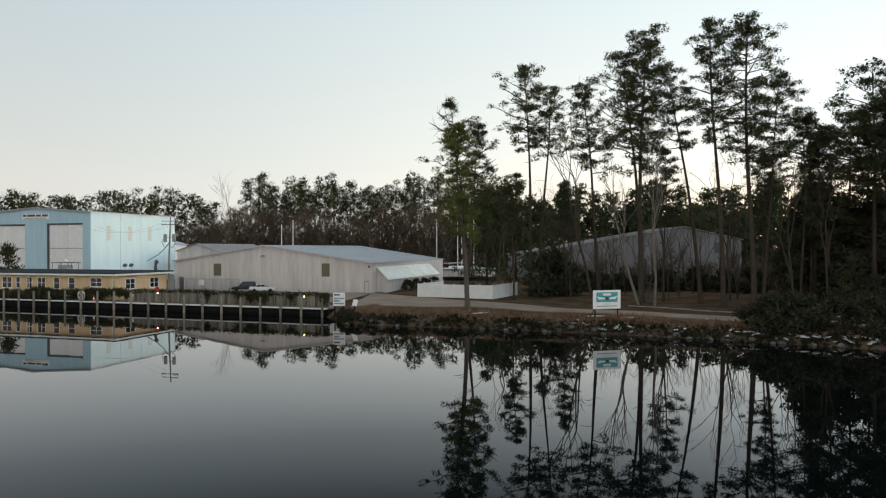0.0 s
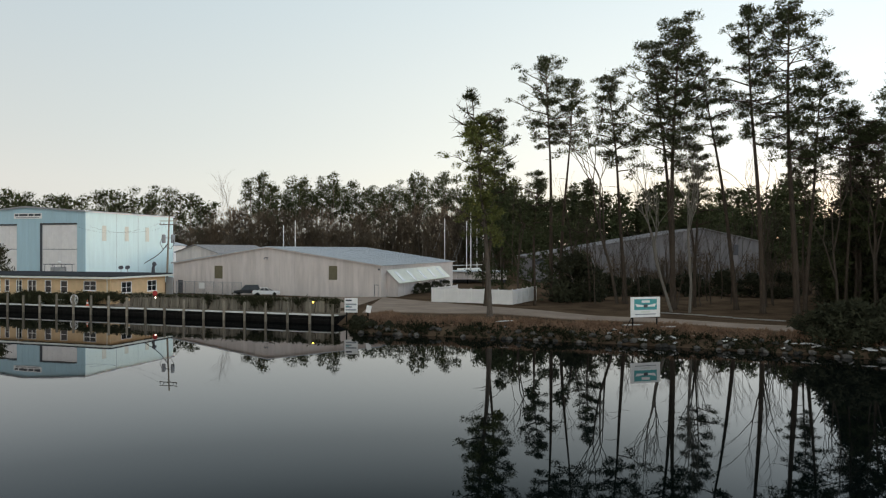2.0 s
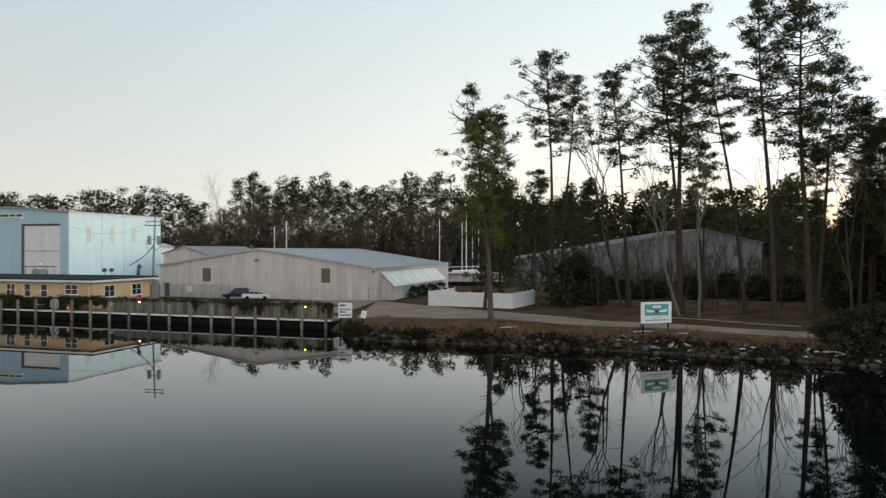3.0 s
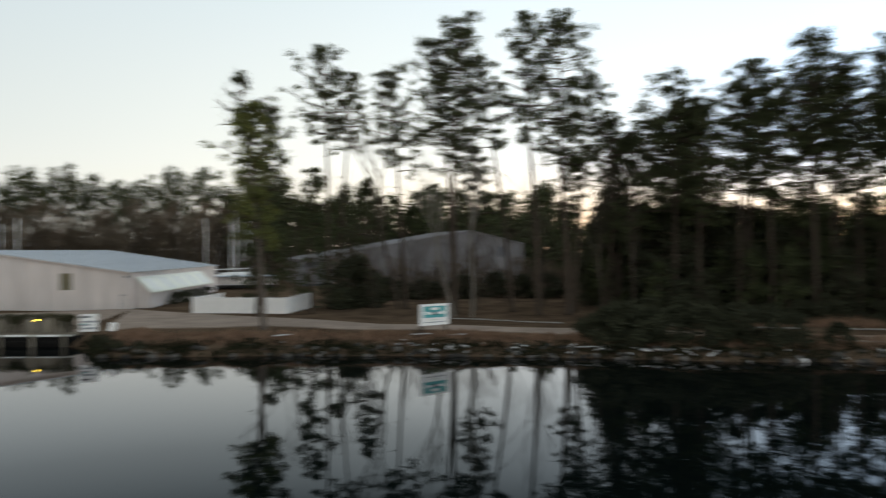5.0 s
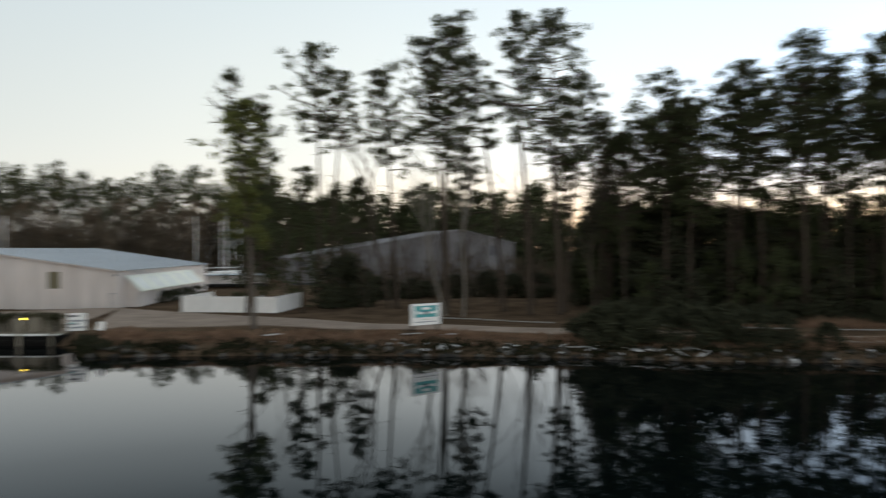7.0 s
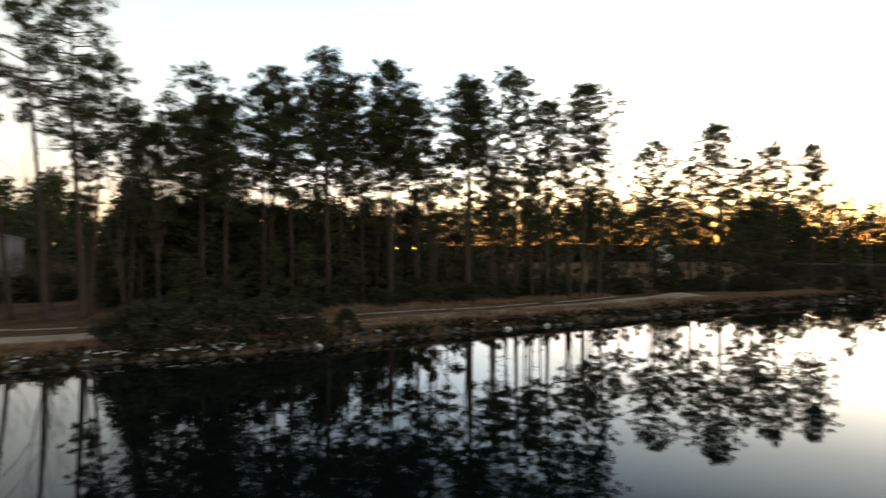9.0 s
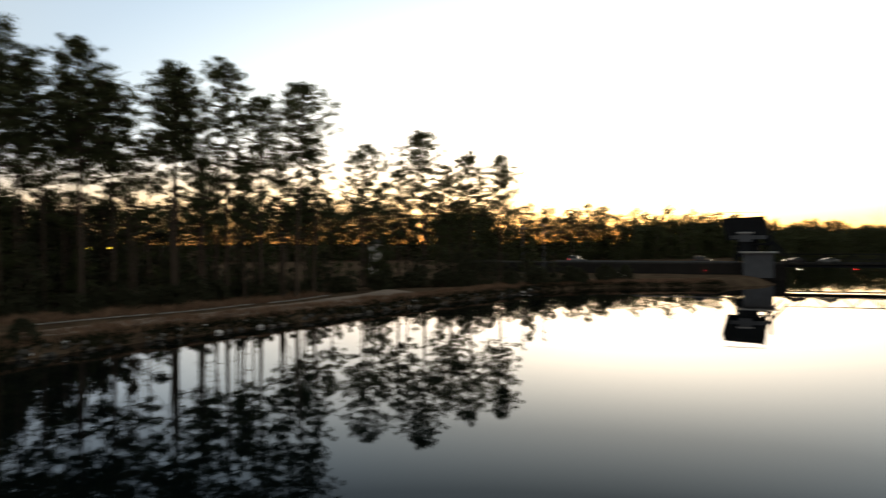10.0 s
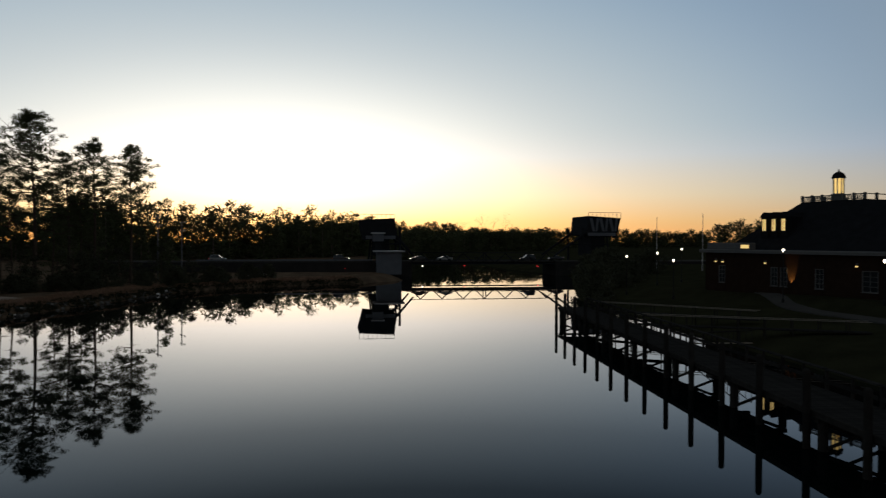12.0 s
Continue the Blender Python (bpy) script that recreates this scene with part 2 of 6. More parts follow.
M_NEEDLEGREEN = material("fresh_pine_needles", (0.125, 0.135, 0.045), 0.8, 0.35, 0.5, 3, 0.0)
M_SHRUB = material("evergreen_leaves", (0.052, 0.055, 0.034), 0.75, 0.4, 0.6, 4, 0.0)
M_VINE = material("vine_leaves", (0.055, 0.055, 0.030), 0.8, 0.4, 0.8, 5, 0.0)
M_TWIG = material("bare_twigs", (0.09, 0.072, 0.058), 0.95, 0.3, 1, 8, 0.0)
M_TEAL = material("teal_paint", (0.05, 0.36, 0.36), 0.5, 0.06, 1, 6, 0.0)
M_GREY = material("grey_paint", (0.33, 0.34, 0.35), 0.6, 0.1, 1, 6, 0.02)
M_RED = material("red_paint", (0.42, 0.03, 0.025), 0.5, 0.1, 1, 6, 0.0)
M_CONE = material("orange_plastic", (0.75, 0.16, 0.08), 0.5, 0.1, 1, 6, 0.0)
# bridge concrete and steel: backlit shade is lowered into these base tones
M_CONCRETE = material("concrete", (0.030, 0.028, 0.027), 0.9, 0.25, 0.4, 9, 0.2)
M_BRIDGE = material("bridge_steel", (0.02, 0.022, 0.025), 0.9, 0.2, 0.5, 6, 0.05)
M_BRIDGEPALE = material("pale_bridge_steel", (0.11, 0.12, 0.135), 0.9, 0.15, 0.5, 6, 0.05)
# white trim of the museum, dimmed in its colour because it stands backlit
M_DIMWHITE = material("backlit_white_paint", (0.10, 0.10, 0.10), 0.7, 0.1, 1, 8, 0.03)
# shed sheet dimmed in its colour for the shade of the trees
M_SHEDMETAL = material("tree_shaded_shed_metal", (0.21, 0.20, 0.205), 0.9, 0.25, 0.5, 8, 0.08, per=0.1, stretch=(2.5, 2.5, 0.35))
M_BRUSH = material("brown_brush", (0.12, 0.092, 0.066), 0.95, 0.45, 0.2, 3, 0.0)
M_SCRUB = material("dark_bank_scrub", (0.030, 0.031, 0.018), 0.9, 0.5, 0.5, 4, 0.0)
# brick and shingles lowered towards black to carry the museum's backlit shade
M_BRICK = material("backlit_red_brick", (0.025, 0.015, 0.011), 0.9, 0.25, 1.2, 18, 0.2)
M_SHINGLE = material("backlit_shingles", (0.013, 0.014, 0.016), 0.9, 0.3, 1.0, 8, 0.3)
M_CARWHITE = material("white_car_paint", (0.80, 0.80, 0.80), 0.25, 0.03, 2, 8, 0.0)
M_CARDARK = material("dark_car_paint", (0.025, 0.03, 0.035), 0.25, 0.1, 2, 8, 0.0)
M_CARGREY = material("silver_car_paint", (0.20, 0.22, 0.22), 0.35, 0.1, 2, 8, 0.0)
M_GLASS = material("dark_window_glass", (0.015, 0.018, 0.02), 0.05, 0.1, 1, 4, 0.0)
M_LAMP = glowing("white_lamp", (1.0, 0.93, 0.78), 3)
M_WARM = glowing("warm_window", (1.0, 0.72, 0.28), 0.45)
M_DOCKLAMP = glowing("white_dock_lamp", (1.0, 0.95, 0.85), 1.0)
M_YELLOW = glowing("yellow_dock_light", (1.0, 0.78, 0.10), 1.2)
M_REDLIGHT = glowing("red_navigation_light", (1.0, 0.03, 0.04), 1.5)

# ---- mesh helpers ----
class Mesh:
    """Gathers points and faces of one part."""
    def __init__(self):
        self.v, self.f = [], []

    def add(self, verts, faces):
        k = len(self.v)
        self.v.extend(tuple(p) for p in verts)
        self.f.extend([tuple(i + k for i in q) for q in faces])
        return self

    def box(self, x0, x1, y0, y1, z0, z1, m=None):
        p = [(x, y, z) for z in (z0, z1) for y in (y0, y1) for x in (x0, x1)]
        if m is not None:
            p = [m @ Vector(q) for q in p]
        return self.add(p, [(0, 2, 3, 1), (4, 5, 7, 6), (0, 1, 5, 4), (2, 6, 7, 3), (0, 4, 6, 2), (1, 3, 7, 5)])

    def bevelled(self, x0, x1, y0, y1, z0, z1, b):
        """A box with its upper and upright edges cut."""
        def ring(i, z):
            return [(x0 + i, y0 + b, z), (x0 + b, y0 + i, z), (x1 - b, y0 + i, z), (x1 - i, y0 + b, z),
                    (x1 - i, y1 - b, z), (x1 - b, y1 - i, z), (x0 + b, y1 - i, z), (x0 + i, y1 - b, z)]
        p = ring(0, z0) + ring(0, z1 - b) + ring(b * 0.7, z1)
        f = [tuple(range(7, -1, -1)), tuple(range(16, 24))]
        for r in (0, 8):
            f += [(r + i, r + (i + 1) % 8, r + 8 + (i + 1) % 8, r + 8 + i) for i in range(8)]
        return self.add(p, f)

    def prism(self, poly, z0, z1):
        """An upright prism over a plan polygon; z1 may be one height per corner."""
        n = len(poly)
        tops = z1 if isinstance(z1, (list, tuple)) else [z1] * n
        p = [(x, y, z0) for x, y in poly] + [(x, y, t) for (x, y), t in zip(poly, tops)]
        return self.add(p, [tuple(range(n - 1, -1, -1)), tuple(range(n, 2 * n))] + [(i, (i + 1) % n, n + (i + 1) % n, n + i) for i in range(n)])

    def side(self, poly, y0, y1):
        """A prism over a polygon in x and z, from y0 to y1."""
        n = len(poly)
        p = [(x, y0, z) for x, z in poly] + [(x, y1, z) for x, z in poly]
        return self.add(p, [tuple(range(n)), tuple(range(2 * n - 1, n - 1, -1))] + [(i, n + i, n + (i + 1) % n, (i + 1) % n) for i in range(n)])

    def tube(self, pts, radii, n=8, caps=True):
        pts = [Vector(p) for p in pts]
        k = len(self.v)
        for i, p in enumerate(pts):
            d = (pts[min(i + 1, len(pts) - 1)] - pts[max(i - 1, 0)]).normalized()
            u = d.cross(Vector((0, 1, 0)) if abs(d.y) < 0.9 else Vector((1, 0, 0))).normalized()
            w = d.cross(u)
            r = radii[i] if isinstance(radii, (list, tuple)) else radii
            for j in range(n):
                c = 2 * math.pi * j / n
                self.v.append(tuple(p + (u * math.cos(c) + w * math.sin(c)) * r))
        for i in range(len(pts) - 1):
            for j in range(n):
                self.f.append((k + i * n + j, k + i * n + (j + 1) % n, k + (i + 1) * n + (j + 1) % n, k + (i + 1) * n + j))
        if caps:
            self.f.append(tuple(k + j for j in range(n - 1, -1, -1)))
            self.f.append(tuple(k + (len(pts) - 1) * n + j for j in range(n)))
        return self

    def lathe(self, profile, n=12, cx=0.0, cy=0.0):
        """A turned body from (radius, z) pairs."""
        k = len(self.v)
        for r, z in profile:
            for j in range(n):
                c = 2 * math.pi * j / n
                self.v.append((cx + r * math.cos(c), cy + r * math.sin(c), z))
        for i in range(len(profile) - 1):
            for j in range(n):
                self.f.append((k + i * n + j, k + i * n + (j + 1) % n, k + (i + 1) * n + (j + 1) % n, k + (i + 1) * n + j))
        self.f.append(tuple(k + j for j in range(n - 1, -1, -1)))
        self.f.append(tuple(k + (len(profile) - 1) * n + j for j in range(n)))
        return self

    def data(self, name, mat, smooth=False):
        me = bpy.data.meshes.new(name)
        me.from_pydata(self.v, [], self.f)
        me.materials.append(mat)
        if smooth:
            me.polygons.foreach_set("use_smooth", [True] * len(me.polygons))
        me.update()
        return me


def part(name, mesh, mat, parent, label="", smooth=False):
    """One mesh object under a thing or a part."""
    ob = new(name, mesh.data(name, mat, smooth) if isinstance(mesh, Mesh) else mesh)
    ob.parent = parent
    return tagged(ob, label)


def thing(name, m, label, category, group="", kind=""):
    ob = new(name)
    ob.empty_display_size = 0.3
    ob.matrix_world = m
    return tagged(ob, label, category, group, kind)


def solid(name, mesh, mat, label, category="", group="", kind="", m=None, smooth=False):
    """A thing that is a single mesh."""
    ob = new(name, mesh.data(name, mat, smooth))
    if m is not None:
        ob.matrix_world = m
    return tagged(ob, label, category, group, kind)


# ---- ground, water, roads ----
G0 = 1.4                # height of the land over the water
NORTH = [(-900, 330), (-150, 143), (-74, 119.4), (-18, 99.6), (-15.5, 96), (-13, 88), (2, 83.5), (15.5, 78.5), (29, 72.5), (42, 65), (63, 56.5),
         (84, 46), (103, 37.5), (125, 26), (143, 17), (152, 6), (156, -8), (160, -24), (170, -37), (230, -46), (325, -74)]
SOUTH = [(333, -116), (230, -95), (178, -92), (140, -70), (104, -50), (80, -44), (54, -36.5), (22, -29), (-10, -22), (-120, -20), (-900, -40)]
CANAL = NORTH + SOUTH


def shore_distance(x, y):
    """Metres from the canal's edge, positive on land, for arrays of places."""
    best = np.full(x.shape, 1e9)
    inside = np.zeros(x.shape, bool)
    for (ax, ay), (bx, by) in zip(CANAL, CANAL[1:] + CANAL[:1]):
        dx, dy = bx - ax, by - ay
        t = np.clip(((x - ax) * dx + (y - ay) * dy) / (dx * dx + dy * dy), 0, 1)
        best = np.minimum(best, np.hypot(x - ax - t * dx, y - ay - t * dy))
        cross = (ay > y) != (by > y)
        with np.errstate(divide="ignore", invalid="ignore"):
            inside ^= cross & (x < dx * (y - ay) / (dy if dy else 1e-9) + ax)
    return np.where(inside, -best, best)


def ground_height(x, y):
    x, y = np.asarray(x, float), np.asarray(y, float)
    d = shore_distance(x, y)
    z = np.interp(d, [-6, -1, 0, 0.8, 2.2, 4.0, 6.0], [-2.5, -0.7, 0.0, 0.55, 0.95, 1.25, G0])
    wob = 0.10 * np.sin(x * 0.31 + 1.3 * np.sin(y * 0.17)) + 0.07 * np.sin(y * 0.43 + x * 0.11)
    z = z + wob * np.clip((d - 0.3) / 3, 0, 1) * 0.6
    south = (y < -0.25 * x) & (d > 0)
    z = z + south * np.interp(d, [5, 30, 60], [0, 1.9, 2.2])
    z = z + south * 0.95 * np.clip((-55.0 - y) / 3.0, 0, 1) * np.clip((105 - x) / 10, 0, 1)
    return z


def height(x, y):
    return float(ground_height(np.array([x]), np.array([y]))[0])


def build_ground():
    def axis(lo, hi, step):
        inner = list(np.arange(lo, hi + 0.1, step))
        out, s, a, b = [], step, lo, hi
        while b < 3200:
            s *= 1.35
            a, b = a - s, b + s
            out = [a] + out
            inner.append(b)
        return np.array(out + inner)
    xs, ys = axis(-110, 215, 1.5), axis(-100, 150, 1.5)
    gx, gy = np.meshgrid(xs, ys)
    gz = ground_height(gx, gy)
    nx, ny = len(xs), len(ys)
    me = bpy.data.meshes.new("ground")
    co = np.stack([gx, gy, gz], -1).reshape(-1, 3)
    i = (np.arange(ny - 1)[:, None] * nx + np.arange(nx - 1)[None]).ravel()
    quads = np.stack([i, i + 1, i + nx + 1, i + nx], 1)
    me.from_pydata(co.tolist(), [], quads.tolist())
    me.materials.append(M_GROUND)
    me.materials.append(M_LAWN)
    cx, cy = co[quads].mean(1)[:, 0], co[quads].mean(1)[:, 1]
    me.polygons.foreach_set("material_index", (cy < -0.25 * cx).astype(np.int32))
    me.polygons.foreach_set("use_smooth", [True] * len(me.polygons))
    me.update()
    tagged(new("ground", me), "brown leaf-littered ground and canal banks", "ground", kind="structure")


build_ground()
water = Mesh().add([(-2500, -700, 0), (900, -700, 0), (900, 700, 0), (-2500, 700, 0)], [(0, 1, 2, 3)])
solid("water", water, M_WATER, "still dark canal water mirroring the dusk sky", "water", kind="structure")


def strip(name, near, far, mat, label, category, lift=0.10, cuts=6, thick=0.25):
    """A paved strip between two edges that lies on the ground."""
    me = Mesh()
    rows = []
    for k in range(len(near) - 1):
        for s in range(cuts if k < len(near) - 2 else cuts + 1):
            t = s / cuts
            p = [near[k][i] + (near[k + 1][i] - near[k][i]) * t for i in (0, 1)]
            q = [far[k][i] + (far[k + 1][i] - far[k][i]) * t for i in (0, 1)]
            rows.append((p, q))
    n = 5
    for p, q in rows:
        for j in range(n):
            u = j / (n - 1)
            x, y = p[0] + (q[0] - p[0]) * u, p[1] + (q[1] - p[1]) * u
            me.v.append((x, y, height(x, y) + lift))
    for i in range(len(rows) - 1):
        for j in range(n - 1):
            a0 = i * n + j
            me.f.append((a0, a0 + 1, a0 + n + 1, a0 + n))
    m = len(me.v)
    edge = [i * n for i in range(len(rows))] + [i * n + n - 1 for i in range(len(rows) - 1, -1, -1)]
    for i in edge:
        x, y, z = me.v[i]
        me.v.append((x, y, z - thick))
    for k in range(len(edge)):
        k2 = (k + 1) % len(edge)
        me.f.append((edge[k], m + k, m + k2, edge[k2]))
    return solid(name, me, mat, label, category, kind="structure")


ROAD_NEAR = [(-13.5, 100), (3, 98.0), (11.4, 91.0), (17.9, 87.2), (28, 81.5), (36, 76), (47, 69.5), (57, 63.5), (68, 58.5), (84, 50), (99, 43.5), (116, 37)]
ROAD_FAR = [(-13, 127.5), (-3, 116), (7, 104.5), (17, 95.0), (26, 88.8), (37.5, 80.5), (48.5, 73), (59, 67), (72.5, 60.5), (89, 53.5), (105, 48.5), (122, 45.5)]
KERB_LINE = [(26, 97), (40.3, 86.2), (52, 77.5), (62, 71.3), (76, 63.7), (92, 56), (108, 51)]
strip("road", ROAD_NEAR, ROAD_FAR, M_ROAD, "worn grey asphalt lane along the bank", "road")
strip("pavement", [(-75, 121.5), (-46, 111.5), (-16, 101)], [(-70, 136), (-40, 126), (-13, 128)], M_ROAD, "grey asphalt yard behind the dock", "pavement")


def build_kerb():
    k = thing("kerb", pose(0, 0, 0), "pale weathered timber kerb beside the lane", "kerb", kind="structure")
    pts = KERB_LINE
    piece = Mesh().bevelled(0, 2.9, -0.1, 0.1, 0, 0.13, 0.03).data("kerb_log", M_KERB)
    rnd = random.Random(4)
    for (ax, ay), (bx, by) in zip(pts, pts[1:]):
        length = math.hypot(bx - ax, by - ay)
        ang = math.degrees(math.atan2(by - ay, bx - ax))
        for i in range(int(length / 3)):
            t = i * 3 / length
            x, y = ax + (bx - ax) * t, ay + (by - ay) * t
            o = part("kerb_log", piece, None, k)
            o.matrix_basis = pose(x, y, height(x, y) + 0.06, 0, 0, ang + rnd.uniform(-1.5, 1.5))


build_kerb()

# ---- buildings on the north bank ----
def strip_wall(parent, x0, x1, step, z0, top, holes, mat, thick=0.15, name="wall_panel", y=0.0, gap=0.012):
    """A wall of upright sheet panels in the plane y, with openings (x0, x1, z0, z1) cut through it. top: a function of x."""
    cuts = sorted({x0, x1, *[h[0] for h in holes], *[h[1] for h in holes]})
    edges = []
    for a0, b0 in zip(cuts, cuts[1:]):
        k = max(1, round((b0 - a0) / step))
        edges += [a0 + (b0 - a0) * i / k for i in range(k)]
    edges.append(x1)
    for a0, b0 in zip(edges, edges[1:]):
        mid = (a0 + b0) / 2
        spans, low = [], z0
        for h in sorted(holes, key=lambda q: q[2]):
            if h[0] - 1e-6 < mid < h[1] + 1e-6:
                spans.append((low, h[2]))
                low = h[3]
        spans.append((low, None))
        for lo, hi in spans:
            if hi is not None and hi - lo < 0.02:
                continue
            ta, tb = (top(a0), top(b0)) if hi is None else (hi, hi)
            rib = 0.04
            poly = [(a0 + gap, lo), (b0 - gap, lo), (b0 - gap, tb), (a0 + gap, ta)]
            me = Mesh().side(poly, y, y + thick)
            me.box(a0 + gap, a0 + gap + 0.07, y - rib, y + 0.01, lo, min(ta, tb))
            part(name, me, mat, parent)


def gable_shell(parent, w, d, eave, eave_r, apex, ax, z0, mat, roof_mat, over=0.4, ribs=1.4):
    """Side and back walls and the two roof slopes of a shed whose gable faces -y."""
    part("side_wall", Mesh().box(-0.0, 0.15, 0.16, d, z0, eave), mat, parent)
    part("side_wall", Mesh().box(w - 0.15, w, 0.16, d, z0, eave_r), mat, parent)
    part("back_wall", Mesh().side([(0.16, z0), (w - 0.16, z0), (w - 0.16, eave_r), (ax, apex), (0.16, eave)], d - 0.15, d), mat, parent)
    for xa, za, sgn in ((0, eave, -1), (w, eave_r, 1)):
        slope = (apex - za) / abs(ax - xa)
        xo = xa + sgn * over
        zo = za - slope * over
        me = Mesh()
        t = 0.14
        me.side([(xo, zo + 0.03), (ax, apex + 0.03), (ax, apex + t), (xo, zo + t)], -over, d + over)
        slab = part("roof_slope", me, roof_mat, parent)
        k = int((d + 2 * over) / ribs)
        rib = Mesh().side([(xo, zo + t + 0.002), (ax, apex + t + 0.002), (ax, apex + t + 0.06), (xo, zo + t + 0.06)], 0, 0.08).data("roof_rib", roof_mat)
        for i in range(k):
            part("roof_rib", rib, None, slab).matrix_basis = pose(0, -over + i * ribs, 0)


def window(parent, x0, x1, z0, z1, y=0.0, frame_mat=None, pane_mat=None, bars=(1, 1), depth=0.12, name="window"):
    """A framed window in a wall that faces -y."""
    fm, pm = frame_mat or M_WHITE, pane_mat or M_GLASS
    t = 0.09
    fr = Mesh()
    fr.box(x0, x0 + t, y - 0.05, y + depth, z0, z1).box(x1 - t, x1, y - 0.05, y + depth, z0, z1)
    fr.box(x0 + t, x1 - t, y - 0.05, y + depth, z0, z0 + t).box(x0 + t, x1 - t, y - 0.05, y + depth, z1 - t, z1)
    win = part(name, fr, fm, parent)
    nx, nz = bars
    for i in range(nx):
        for j in range(nz):
            xa = x0 + t + (x1 - x0 - 2 * t) * i / nx
            xb = x0 + t + (x1 - x0 - 2 * t) * (i + 1) / nx
            za = z0 + t + (z1 - z0 - 2 * t) * j / nz
            zb = z0 + t + (z1 - z0 - 2 * t) * (j + 1) / nz
            part("pane", Mesh().box(xa + 0.03, xb - 0.03, y + 0.03, y + 0.05, za + 0.03, zb - 0.03), pm, win)
    if nx > 1 or nz > 1:
        mu = Mesh()
        for i in range(1, nx):
            xm = x0 + t + (x1 - x0 - 2 * t) * i / nx
            mu.box(xm - 0.035, xm + 0.035, y - 0.02, y + 0.08, z0 + t, z1 - t)
        for j in range(1, nz):
            zm = z0 + t + (z1 - z0 - 2 * t) * j / nz
            mu.box(x0 + t, x1 - t, y - 0.015, y + 0.075, zm - 0.03, zm + 0.03)
        part("glazing_bar", mu, fm, win)
    part("sill", Mesh().box(x0 - 0.06, x1 + 0.06, y - 0.12, y - 0.005, z0 - 0.08, z0 - 0.002), fm, win)
    return win


def grey_warehouse():
    w, d, z0 = 43.0, 45.7, G0 - 0.2
    b = thing("grey_warehouse", pose(-54.5, 140.2, 0, 0, 0, -16.9), "long grey sheet-metal boat shed with a shallow gable roof", "warehouse")
    eave, eave_r, apex, ax = 7.2, 7.0, 10.25, 20.6
    holes = [(9.1, 10.9, 4.35, 6.75), (32.9, 34.6, 4.4, 6.9), (0.9, 2.1, z0, 4.0), (41.75, 42.55, z0, 3.6)]

    def top(x):
        return eave + (apex - eave) * x / ax if x < ax else apex + (eave_r - apex) * (x - ax) / (w - ax)
    strip_wall(b, 0, w, 1.0, z0, top, holes, M_GREYMETAL)
    gable_shell(b, w, d, eave, eave_r, apex, ax, z0, M_GREYMETAL, M_ROOFMETAL)
    for h in holes[:2]:
        lo = part("louvre", Mesh().box(h[0], h[1], 0.06, 0.1, h[2], h[3]), M_TAN, b, "tan louvred vent")
        fr = Mesh()
        for i in range(9):
            z = h[2] + 0.1 + i * (h[3] - h[2] - 0.2) / 9
            fr.box(h[0] + 0.05, h[1] - 0.05, 0.0, 0.05, z, z + 0.1)
        part("slat", fr, M_TAN, lo)
    dr = part("door", Mesh().box(41.78, 42.52, 0.05, 0.1, z0, 3.55), M_GREYMETAL, b, "grey steel side door")
    part("handle", Mesh().box(41.82, 41.87, 0.0, 0.05, 2.3, 2.45), M_STEEL, dr)
    part("door_frame", Mesh().box(41.68, 41.74, -0.06, 0.1, z0, 3.68).box(42.56, 42.62, -0.06, 0.1, z0, 3.68).box(41.74, 42.56, -0.06, 0.1, 3.61, 3.68), M_GREY, b)
    part("shed_door", Mesh().box(0.95, 2.05, 0.08, 0.12, z0, 3.95), M_TRIM, b, "dark open doorway leaf")
    part("verge_trim", Mesh().side([(-0.4, eave - 0.10), (ax, apex - 0.06), (w + 0.4, eave_r - 0.12), (w + 0.4, eave_r + 0.02), (ax, apex + 0.06), (-0.4, eave)], -0.45, -0.41), M_GREYMETAL, b)
    fl = part("flood_lamp", Mesh().box(20.0, 20.7, -0.2, -0.05, 8.25, 8.4), M_TRIM, b)
    for x in (20.05, 20.6):
        part("lamp_head", Mesh().lathe([(0.06, 8.0), (0.16, 8.1), (0.13, 8.28)], 8, x, -0.32), M_STEEL, fl)
    part("wall_lamp", Mesh().box(w - 0.5, w - 0.2, -0.25, -0.01, 6.2, 6.5), M_TRIM, b)
    # lean-to on the right flank, with pale roof panels
    lw, y0, y1 = 2.0, 3.0, 35.0
    lean = part("lean_to", Mesh().box(w + lw - 0.12, w + lw, y0, y1, z0, 4.0).side([(w, z0), (w + lw - 0.13, z0), (w + lw - 0.13, 4.0), (w, 5.85)], y0 - 0.12, y0), M_GREYMETAL, b, "lean-to with a pale sloping roof")
    sl = 1.9 / lw
    part("lean_to_roof", Mesh().side([(w + 0.02, 6.1), (w + lw + 0.5, 6.1 - sl * (lw + 0.5)), (w + lw + 0.5, 6.22 - sl * (lw + 0.5)), (w + 0.02, 6.22)], y0 - 0.5, y1), M_CREAM, lean, "pale lean-to roof")
    for i in range(5):
        ya = y0 + 2.0 + i * 6.4
        part("skylight", Mesh().side([(w + 0.5, 6.24 - sl * 0.48), (w + lw + 0.3, 6.24 - sl * (lw + 0.28)), (w + lw + 0.3, 6.28 - sl * (lw + 0.28)), (w + 0.5, 6.28 - sl * 0.48)], ya, ya + 1.5), M_SKYLIGHT, lean, "translucent pale roof sheet")
    for i in range(4):
        ya = y0 + 9 + i * 5.5
        part("shutter", Mesh().box(w + lw + 0.005, w + lw + 0.04, ya, ya + 1.2, 2.0, 3.3), M_TRIM, lean)


grey_warehouse()


